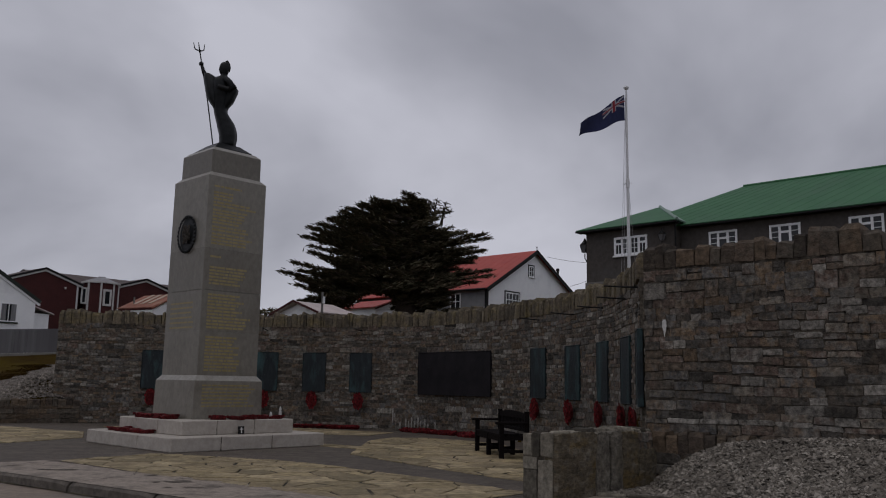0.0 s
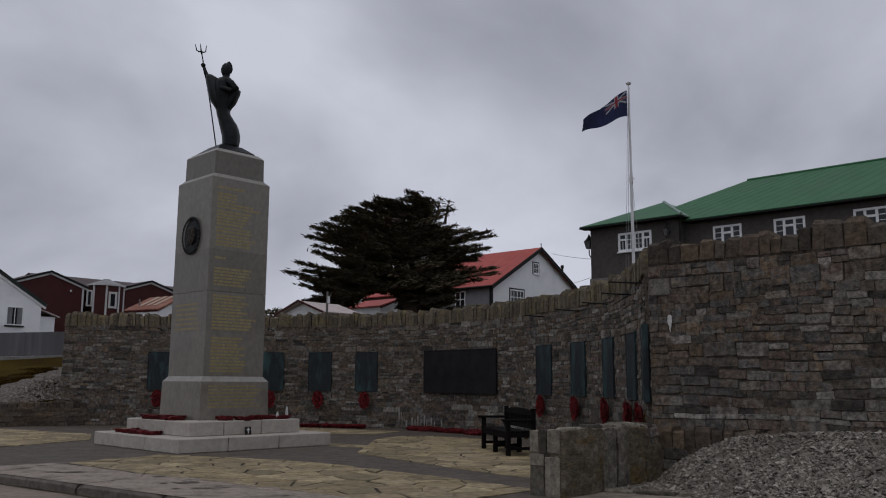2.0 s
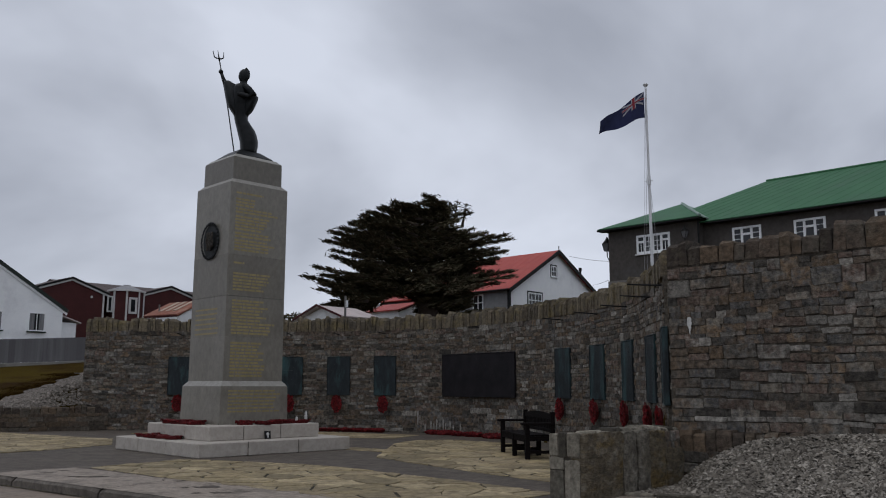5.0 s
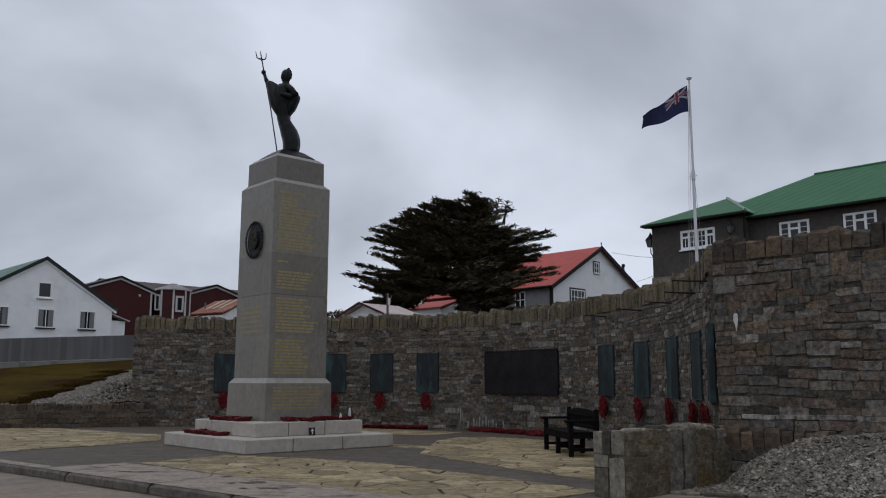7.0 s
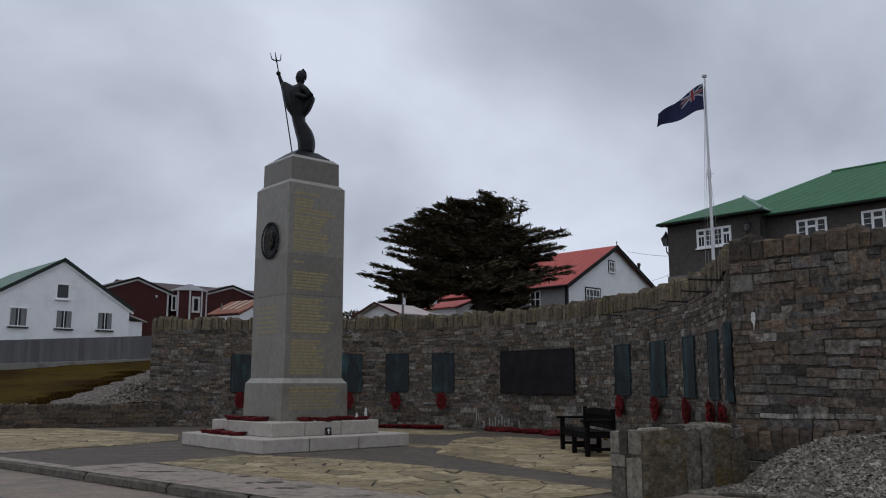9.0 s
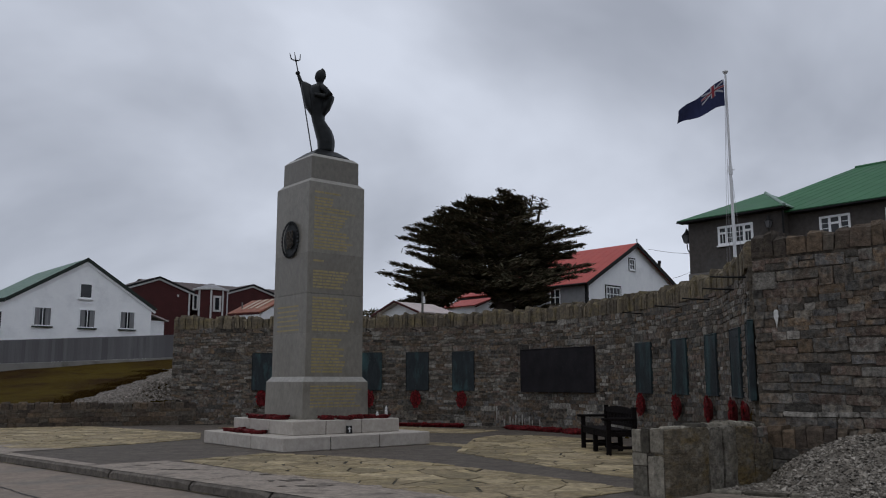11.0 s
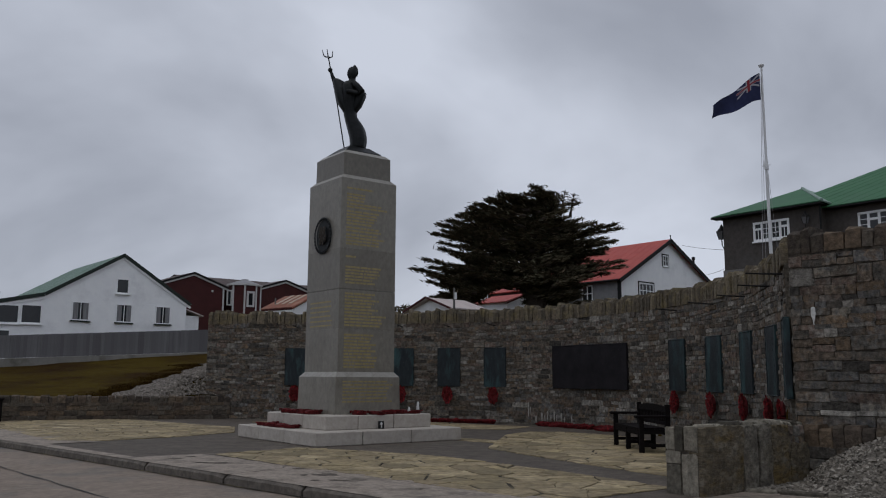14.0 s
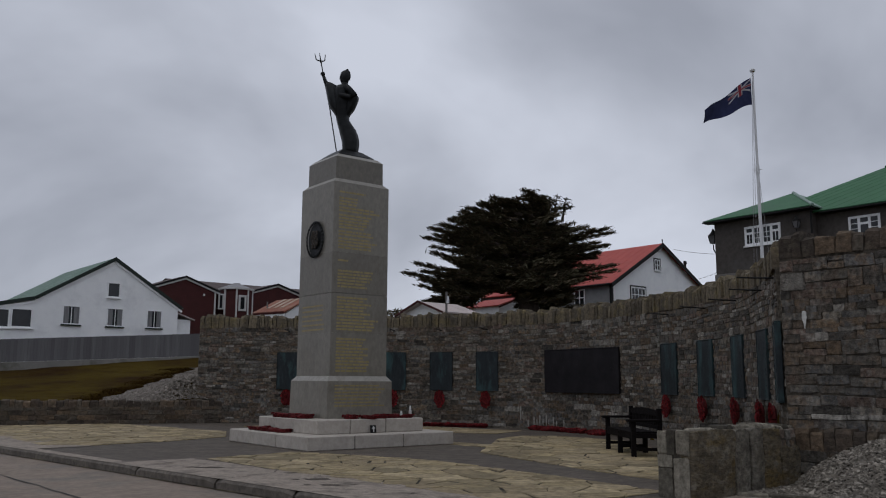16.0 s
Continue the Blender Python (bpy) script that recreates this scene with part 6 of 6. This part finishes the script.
def dark_building():
    """A long dark roughcast building with a green hipped iron roof and white casements."""
    ob = thing("green_roofed_building", spot(0, 0, 0, 0), "dark roughcast building with a green hipped iron roof", "building")
    part("wing_wall", one_box(-9.62, -4.3, 40.7, 48.0, 3.0, 9.88), "wall_dark", ob)
    part("wing_base", one_box(-9.68, -4.25, 40.64, 48.0, 3.0, 7.05), "wall_base", ob)
    part("wall", one_box(-4.6, 34.0, 41.4, 50.6, 3.0, 9.68), "wall_dark", ob)
    ez, o = 9.9, 0.42
    # wing: a hipped roof
    x0, x1, y0, y1, px, zt = -9.62 - o, -4.1 + o * 0.4, 40.7 - o, 50.0, -6.75, 11.5
    part("wing_roof", slope(bmesh.new(), (x0, y0, ez), (x1, y0, ez), (px, 44.0, zt), (px, 44.0, zt), 0.07), "roof_green", ob)
    roof_slope("wing_roof", (x0, y1, ez), (x0, y0, ez), (px, 44.0, zt), (px, y1, zt), 0.07, 0.8, "roof_green", ob)
    # same green roof: the light on this slope is put into a paler colour
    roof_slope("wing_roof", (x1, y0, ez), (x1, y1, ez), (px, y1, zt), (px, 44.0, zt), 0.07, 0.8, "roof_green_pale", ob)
    # main block
    x0, x1, y0, y1, ry, zt, ez = -8.3, 34.4, 41.4 - o, 51.0, 46.0, 12.5, 9.7
    roof_slope("roof", (x0, y0, ez), (x1, y0, ez), (x1 - 4.4, ry, zt), (-2.65, ry, zt), 0.07, 0.8, "roof_green", ob)
    part("roof", slope(bmesh.new(), (x1, y1, ez), (x0, y1, ez), (-2.65, ry, zt), (x1 - 4.4, ry, zt), 0.07), "roof_green", ob)
    part("roof", slope(bmesh.new(), (x0, y1, ez), (x0, y0, ez), (-2.65, ry, zt), (-2.65, ry, zt), 0.07), "roof_green", ob)
    part("ridge_cap", tube(bmesh.new(), [(-2.65, ry, zt + 0.08), (x1 - 4.4, ry, zt + 0.08)], [0.09, 0.09], 8), "roof_green", ob)
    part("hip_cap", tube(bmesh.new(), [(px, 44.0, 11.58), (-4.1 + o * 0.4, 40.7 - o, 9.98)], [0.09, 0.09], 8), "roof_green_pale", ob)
    # eaves and gutters
    part("fascia", one_box(-10.06, -3.95, 40.22, 40.3, 9.83, 9.91), "black", ob)
    part("fascia", one_box(-3.95, 34.3, 40.92, 41.0, 9.64, 9.71), "black", ob)
    part("soffit", one_box(-10.0, -4.0, 40.3, 40.72, 9.82, 9.87), "black", ob)
    part("soffit", one_box(-4.0, 34.3, 41.0, 41.42, 9.64, 9.69), "black", ob)
    part("downpipe", tube(bmesh.new(), [(-4.2, 40.62, 9.85), (-4.2, 40.62, 3.0)], [0.05, 0.05], 8), "black", ob)
    # casements in heavy white frames: four lights in the wing, the outer two with a small one on top
    win = window(ob, -7.85, 8.38, 2.0, 1.03, 1, 1, y=40.7, frame_w=0.12, sill=True)
    for x in (0.5, 1.0, 1.5):
        part("mullion", one_box(x - 0.065, x + 0.065, -0.045, 0.015, 0.12, 0.91), "white_paint", win)
    for x in (0.12, 1.565):
        part("transom", one_box(x, x + 0.315, -0.042, 0.014, 0.60, 0.71), "white_paint", win)
        part("glazing_bar", one_box(x + 0.145, x + 0.17, -0.03, 0.012, 0.12, 0.60), "white_paint", win)
    for x in (0.565, 1.065):
        part("glazing_bar", one_box(x + 0.172, x + 0.197, -0.03, 0.012, 0.12, 0.91), "white_paint", win)
        for z in (0.37, 0.63):
            part("glazing_bar", one_box(x, x + 0.37, -0.028, 0.011, z, z + 0.025), "white_paint", win)
    for x in (-2.73, 0.38, 4.05, 7.6, 11.2, 14.8):
        win = window(ob, x, 8.30, 1.5, 1.0, 1, 1, y=41.4, frame_w=0.11)
        for c in (0.5, 1.0):
            part("mullion", one_box(c - 0.06, c + 0.06, -0.045, 0.015, 0.11, 0.89), "white_paint", win)
        part("transom", one_box(0.56, 0.94, -0.042, 0.014, 0.56, 0.67), "white_paint", win)
        for c in (0.11, 1.06):
            for z in (0.37, 0.63):
                part("glazing_bar", one_box(c, c + 0.33, -0.028, 0.011, z, z + 0.025), "white_paint", win)
    return ob


M["wall_base"] = material("pale_render_base", [(0.15, 0.14, 0.13), (0.20, 0.19, 0.175)], 4.0, 0.9, 0.3, 40.0)
# pale hip flashing, and the wing's right slope with its light painted in
M["roof_green_pale"] = material("pale_flashing_and_lit_slope", [(0.18, 0.26, 0.22), (0.26, 0.34, 0.30)], 2.0, 0.6, 0.1)
dark_building()


def wall_lantern(a, n, z, turn, s=1.0):
    ob = thing("wall_lantern", spot(a, n, z, turn), "black iron wall lantern with glass sides on a bracket", "lamp", "wall lanterns")
    part("bracket", tube(bmesh.new(), [(0, 0, -0.55 * s), (0, -0.25 * s, -0.5 * s), (0, -0.36 * s, -0.3 * s), (0, -0.36 * s, -0.05)], [0.03 * s] * 4, 8), "black", ob)
    part("back_plate", one_box(-0.06 * s, 0.06 * s, -0.03, 0.0, -0.7 * s, -0.4 * s), "black", ob)
    sq = [(-1, -1), (1, -1), (1, 1), (-1, 1)]
    bm = bmesh.new()
    rings = [[bm.verts.new((x * w * s, -0.36 * s + y * w * s, zz * s)) for x, y in sq] for w, zz in ((0.11, 0.0), (0.19, 0.42))]
    for i in range(4):
        bm.faces.new((rings[0][i], rings[0][(i + 1) % 4], rings[1][(i + 1) % 4], rings[1][i]))
    part("glass", bm, "lamp_glass", ob)
    for i, (x, y) in enumerate(sq):
        part("rib", tube(bmesh.new(), [(x * 0.11 * s, (-0.36 + y * 0.11) * s, 0), (x * 0.19 * s, (-0.36 + y * 0.19) * s, 0.42 * s)], [0.018 * s] * 2, 6), "black", ob)
    part("cap", tube(bmesh.new(), [(0, -0.36 * s, 0.42 * s), (0, -0.36 * s, 0.44 * s), (0, -0.36 * s, 0.62 * s), (0, -0.36 * s, 0.80 * s)], [0.27 * s, 0.26 * s, 0.10 * s, 0.02 * s], 8), "black", ob)


M["lamp_glass"] = material("clouded_lamp_glass", [(0.10, 0.10, 0.105), (0.16, 0.16, 0.165)], 4.0, 0.15, 0.0)
wall_lantern(-9.66, 41.2, 8.85, -90, 1.05)
wall_lantern(-4.85, 40.68, 8.95, 0, 0.8)


def back_sheds():
    """Low roofs that show between the wall and the tree."""
    for a, n0, n1, ze, zr, deep, wall in ((-24.0, 38.33, 40.0, 6.2, 6.75, 3.3, "white_paint"), (-25.0, 41.25, 42.95, 7.2, 7.95, 3.9, "wall_dark")):
        ob = thing("outbuilding", spot(a, 0, 0, 90), "low outbuilding with a red iron roof", "shed")
        gable = [(n0, 3.0), (2 * n1 - n0, 3.0), (2 * n1 - n0, ze), (n1, zr - 0.05), (n0, ze)]
        part("wall", solid(bmesh.new(), gable, 0.0, deep), wall, ob)
        roof_slope("roof", (n0 - 0.2, deep, ze - 0.08), (n0 - 0.2, -0.15, ze - 0.08), (n1, -0.15, zr), (n1, deep, zr), 0.06, 0.6, "roof_red", ob)
        roof_slope("roof", (2 * n1 - n0 + 0.2, -0.15, ze - 0.08), (2 * n1 - n0 + 0.2, deep, ze - 0.08), (n1, deep, zr), (n1, -0.15, zr), 0.06, 0.6, "roof_red", ob)
        verge(ob, (n0 - 0.22, ze - 0.1), (n1, zr + 0.03), -0.16, 0.1, "wall_red", "bargeboard", 0.05)
        if wall == "wall_dark":
            window(ob, 42.15, 6.15, 1.05, 0.8, 3, 1, frame_w=0.06, sill=False)
    ob = low_shed(-16.0, 26.9, 1.95, 3.4, 2.0, 4.66, 5.19, "roof_grey", "white_paint", "low white outbuilding with a pale roof")
    for p, q in (((-0.2, 4.56), (1.7, 5.21)), ((3.6, 4.56), (1.7, 5.21))):
        bm = solid(bmesh.new(), [(p[0], p[1]), (q[0], q[1]), (q[0], q[1] + 0.1), (p[0], p[1] + 0.1)], -0.36, -0.3)
        part("bargeboard", bm, "wall_red", ob, matrix=Matrix.Rotation(math.pi / 2, 4, "Z") @ Matrix.Diagonal((1, -1, 1, 1)))


back_sheds()


def fence():
    """A grey boarded fence along the side street, on a low concrete base."""
    ob = thing("board_fence", spot(-28.0, 0, 0, 90), "grey weathered close-boarded timber fence", "fence")
    x = -2.0
    bottom = lambda v: 2.04 + (v - 9.43) * 0.066
    sunk = lambda v: 0.14 * min(1.0, max(0.0, (v - 9.0) / 10.0))
    while x < 22.6:
        z = bottom(x)
        h = 1.05 + rng.uniform(-0.004, 0.004)
        part("board", one_box(x + 0.0015, x + 0.1485, -0.02, 0.012, z - sunk(x), z + h), "fence", ob)
        x += 0.15
    for x in range(-2, 23, 2):
        part("post", one_box(x, x + 0.1, 0.0, 0.1, bottom(x) - 0.5, bottom(x) + 1.0), "fence", ob)
    base = bmesh.new()
    rows = []
    for k in range(13):
        x = -2 + k * 2.05
        z = bottom(x)
        rows.append([base.verts.new(p) for p in ((x, -0.3, z - 0.9), (x, -0.3, z - sunk(x) - 0.03), (x, 0.3, z - sunk(x) - 0.005), (x, 0.3, z - 0.9))])
    for a, b in zip(rows, rows[1:]):
        for i in range(4):
            base.faces.new((a[i], a[(i + 1) % 4], b[(i + 1) % 4], b[i]))
    base.faces.new(rows[0])
    base.faces.new(rows[-1][::-1])
    bmesh.ops.recalc_face_normals(base, faces=base.faces[:])
    plinth = part("fence_footing", base, "footing", matrix=spot(-28.0, 0, 0, 90))
    tagged(plinth, "pale concrete footing below the fence", "footing", kind="structure")


fence()


def utility_pole(a, n, z0, h, label):
    ob = thing("utility_pole", spot(a, n, z0), label, "pole")
    part("post", tube(bmesh.new(), [(0, 0, -0.5), (0, 0, h)], [0.065, 0.05], 8), "wood_grey", ob)
    part("insulator", tube(bmesh.new(), [(0.1, 0, h - 0.5), (0.1, 0, h - 0.2)], [0.06, 0.05], 6), "pole_white", ob)


def wires():
    for k, (p, q) in enumerate((((-20.0, 52.0, 10.8), (-9.7, 42.0, 8.3)), ((-20.0, 55.0, 8.9), (-9.7, 42.0, 7.6)))):
        p, q = Vector(p), Vector(q)
        pts = [p + (q - p) * i / 12 + Vector((0, 0, -0.08 * math.sin(math.pi * i / 12))) for i in range(13)]
        ob = part("overhead_wire", tube(bmesh.new(), pts, [0.012] * 13, 5), "black", matrix=FR)
        tagged(ob, "thin black overhead wire between houses", "wire", "overhead wires")


wires()
utility_pole(-12.9, 24.35, 2.6, 2.6, "grey wooden utility pole behind the wall")

# ---------------------------------------------------------------- the wind-shaped cypress
def cypress(a, n, z0):
    """A dark cypress blown to one side: limbs that carry flat sprays of small leaf clumps."""
    r = random.Random(17)
    ob = thing("cypress_tree", spot(a, n, z0, 50.5), "dark wind-swept cypress with flat ragged sprays", "tree")
    bm = bmesh.new()
    tube(bm, [(1.6, 0, -0.5), (1.5, 0, 1.2), (1.0, 0.1, 3.0), (0.8, 0, 5.0), (1.0, 0, 7.0)], [0.75, 0.6, 0.5, 0.32, 0.1], 10)
    verts, faces = [], []

    def bare(c):
        """Open under the crown, where no limb grows."""
        return c.x < 0.9 and c.z < (0.3 if c.x < -2.2 else min(1.9, 0.5 + 1.3 * (c.x + 2.2)))

    def tuft(c, d, size):
        """A clump: a few pointed blades about c that lean along d."""
        if bare(c):
            return
        for _ in range(11):
            way = (d + Vector((r.gauss(0, 0.45), r.gauss(0, 0.5), r.gauss(0.02, 0.2)))).normalized()
            side = way.cross(Vector((r.gauss(0, 0.4), r.gauss(0, 0.4), 1))).normalized()
            s = size * r.uniform(0.4, 0.95)
            o = c + Vector((r.gauss(0, 0.4), r.gauss(0, 0.4), r.gauss(0, 0.16))) * size
            b = len(verts)
            verts.extend(((o - way * s * 0.4)[:], (o + side * s * 0.15)[:], (o + way * s * 0.75)[:], (o - side * s * 0.15 + Vector((0, 0, 0.06 * s)))[:]))
            faces.append((b, b + 1, b + 2, b + 3))

    def limb(start, end, width, sag=0.0):
        p, q = Vector(start), Vector(end)
        pts = [p + (q - p) * t + Vector((0, 0, -sag * math.sin(math.pi * t) + 0.12 * noise.noise(p + q * t * 3))) for t in (0, 0.25, 0.5, 0.75, 1.0)]
        if not any(bare(v) for v in pts):
            tube(bm, pts, [0.11, 0.09, 0.06, 0.04, 0.015], 5)
        d = (q - p).normalized()
        k = int((q - p).length * 6)
        for i in range(k):
            t = 0.15 + 0.85 * i / max(1, k - 1)
            c = p + (q - p) * t + Vector((0, 0, -sag * math.sin(math.pi * t)))
            w = width * (1.05 - 0.85 * max(0.0, t - 0.35) / 0.65)
            for _ in range(4):
                off = Vector((r.gauss(0, 0.25) * w, r.gauss(0, 0.7) * w, r.gauss(0.04, 0.13) * w))
                tuft(c + off, d, r.uniform(0.2, 0.4))

    for x, z, width in TIPS:
        if x < -3.4:
            width *= 0.7
        x *= 0.96 if x < 0 else 1.0
        reach = 0.28 if abs(x) > 3 else 0.4
        start = Vector((x * reach, 0, z - 0.5 - 0.10 * abs(x)))
        if z > 6:
            # the top is combed flat by the wind
            z -= 0.35
            start = Vector((x + (1.5 if x < 2 else -1.4), 0, z - 0.55))
        limb(start, (x, 0, z), width, -0.05)
        # the same sprays again before and behind, shorter
        for s in (-1, 1):
            for f in ((0.86,) if x < -3.4 else (0.9, 0.72)):
                y = s * r.uniform(0.7, 2.4)
                e = Vector((x * f + r.uniform(-0.3, 0.3), y, z - r.uniform(0.1, 0.7)))
                limb(Vector((start.x, y * 0.4, start.z - 0.2)), e, width * 1.1, -0.05)
    for k in range(26):
        limb((-1.6 + 0.1 * k, r.uniform(-1, 1), 4.3 + 0.05 * k), (-2.9 + 0.16 * k, r.uniform(-1.5, 1.5), 5.1 + 0.6 * math.sin(k * 0.12)), 0.5, 0.0)
    for _ in range(70):
        x, y, z = r.uniform(0.6, 4.0), r.uniform(0.6, 2.4), r.uniform(0.1, 2.4)
        limb((x - 0.4, y, z - 0.2), (x + 0.7, y, z + 0.1), 0.7, 0.0)
    for _ in range(130):
        t, f = r.uniform(0, 2 * math.pi), math.sqrt(r.random())
        x, z = 1.2 + 3.4 * f * math.cos(t), 3.7 + 2.6 * f * math.sin(t)
        y = r.uniform(-2.4, 2.4)
        d = 1.0 if x > 0.8 else -1.0
        limb((x - d * 0.9, y * 0.7, z - 0.35), (x + d * 0.5, y, z + 0.05), 0.75, 0.0)
    for _ in range(46):
        x, y, z = r.uniform(-3.6, 0.2), r.uniform(-2, 2), r.uniform(1.2, 3.2)
        limb((x + 0.6, y, z - 0.1), (x - 0.6, y, z + 0.1), 0.6, 0.0)
    for _ in range(50):
        x, y, z = r.uniform(-1.0, 3.2), r.uniform(-1.5, 1.5), r.uniform(4.4, 5.9)
        limb((x + 0.7, y, z - 0.3), (x - 0.5, y, z), 0.6, 0.0)
    for k in range(52):
        x, y, z = (r.uniform(1.2, 3.9), r.uniform(-2.2, 1.5), r.uniform(2.0, 4.2)) if k < 38 else (r.uniform(0.9, 3.0), r.uniform(-1.5, 1.5), r.uniform(5.2, 6.3))
        limb((x - 0.6, y, z - 0.2), (x + 0.6, y, z + 0.05), 0.6, 0.0)
    for _ in range(34):
        x, y, z = r.uniform(-4.4, -2.2), r.uniform(-1.5, 2), r.uniform(0.3, 1.6)
        limb((x + 0.5, y, z + 0.15), (x - 0.5, y, z), 0.55, 0.0)
    # the dense heart of the crown, and its lee side
    for x0, x1, z0, z1, count in ((-2.5, -0.4, 2.2, 4.4, 44), (-1.7, 0.6, 4.4, 6.2, 36), (-0.6, 2.6, 5.3, 6.6, 34), (-1.6, 1.2, 2.2, 4.0, 40)):
        for _ in range(count):
            x, y, z = r.uniform(x0, x1), r.uniform(-2.0, 2.0), r.uniform(z0, z1)
            limb((x + 0.7, y, z - 0.25), (x - 0.5, y, z + 0.05), 0.62, 0.0)
    # dead twigs above the crown
    for x, z, dx, dz in ((3.0, 6.3, 0.3, 1.6), (3.5, 6.2, 0.35, 1.5), (3.6, 6.2, 0.1, 1.2), (3.3, 6.9, -0.5, 0.8), (3.7, 6.9, 0.5, 0.25), (1.6, 7.3, 0.3, 0.9), (1.9, 7.2, 0.7, 0.6)):
        tube(bm, [(x, 0, z), (x + dx * 0.6, 0.1, z + dz * 0.55), (x + dx, 0, z + dz)], [0.06, 0.045, 0.02], 5)
        for k in range(4):
            t = 0.4 + 0.15 * k
            e = Vector((x + dx * t, 0, z + dz * t))
            tuft(e, Vector((-1, 0, 0.3)), 0.34)
            tube(bm, [e, e + Vector((r.choice((-1, 1)) * r.uniform(0.15, 0.4), 0, r.uniform(0.0, 0.25)))], [0.025, 0.01], 4)
    part("trunk", bm, "bark", ob)
    me = bpy.data.meshes.new("crown")
    me.from_pydata(verts, [], faces)
    me.materials.append(M["foliage"])
    crown = new("crown", me)
    crown.parent = ob
    return ob


# where each spray ends: along the tree's spread, up from the foot, and how wide it is
TIPS = [
    (-6.04, 3.04, 0.5), (-5.35, 3.61, 0.5), (-4.78, 5.17, 0.5), (-4.52, 5.73, 0.5), (-4.35, 4.24, 0.6), (-3.72, 6.29, 0.6), 
    (-3.88, 5.93, 0.6), (-3.09, 6.69, 0.6), (-2.52, 7.09, 0.6), (-2.19, 7.32, 0.4), (-0.7, 7.76, 0.4), (-0.07, 7.86, 0.4), 
    (1.26, 8.09, 0.4), (2.59, 7.72, 0.4), (3.52, 7.39, 0.4), (4.98, 5.9, 0.5), (6.57, 5.56, 0.5), (6.21, 4.8, 0.5), 
    (5.71, 4.37, 0.5), (6.57, 3.57, 0.5), (4.58, 2.68, 0.5), (-4.85, 1.35, 0.5), (-4.12, 2.28, 0.6), (-1.46, 7.52, 0.4), 
    (4.18, 6.43, 0.6), (-5.11, 2.28, 0.5),
]
cypress(-20.3, 35.1, 4.6)


def shrub(name, a, n, z, w, h, seed, label):
    """A low dark clump of pointed leaves."""
    r = random.Random(seed)
    verts, faces = [], []
    for _ in range(900):
        p = Vector((r.uniform(-w, w), r.uniform(-0.8, 0.8), 0))
        p.z = r.uniform(0, h) * (1 - (p.x / w) ** 2) ** 0.5
        d = Vector((r.gauss(0, 1), r.gauss(0, 1), r.gauss(0.4, 0.6))).normalized() * 0.22
        e = d.cross(Vector((r.gauss(0, 1), r.gauss(0, 1), 1))).normalized() * 0.07
        b = len(verts)
        verts.extend((tuple(p - d), tuple(p + e), tuple(p + d), tuple(p - e)))
        faces.append((b, b + 1, b + 2, b + 3))
    me = bpy.data.meshes.new(name)
    me.from_pydata(verts, [], faces)
    me.materials.append(M["foliage"])
    ob = new(name, me)
    ob.matrix_basis = spot(a, n, z, 50.5)
    return tagged(ob, label, "hedge", kind="stuff")


shrub("hedge", -32.2, 36.4, 4.8, 2.0, 1.5, 5, "low dark evergreen hedge behind the wall")
shrub("hedge", -46.0, 12.2, 4.2, 1.5, 3.1, 6, "dark evergreen hedge beside the white house")

# ---------------------------------------------------------------- pieces of walls and floors, and loose gravel
stone_walls()
flag_paving()
scatter_stones("loose_gravel", gravel_right_z, 9.98, 14.5, 9.3, 11.1, 42000, (0.011, 0.036), 3, "loose angular grey gravel")
scatter_stones("bank_gravel", bank_gravel_z, -22.0, -9.4, 8.0, 20.0, 190000, (0.018, 0.042), 4, "loose pale gravel on the bank behind the low wall", on_bank, "gravel_pale")
grass_tufts(5200, 8)
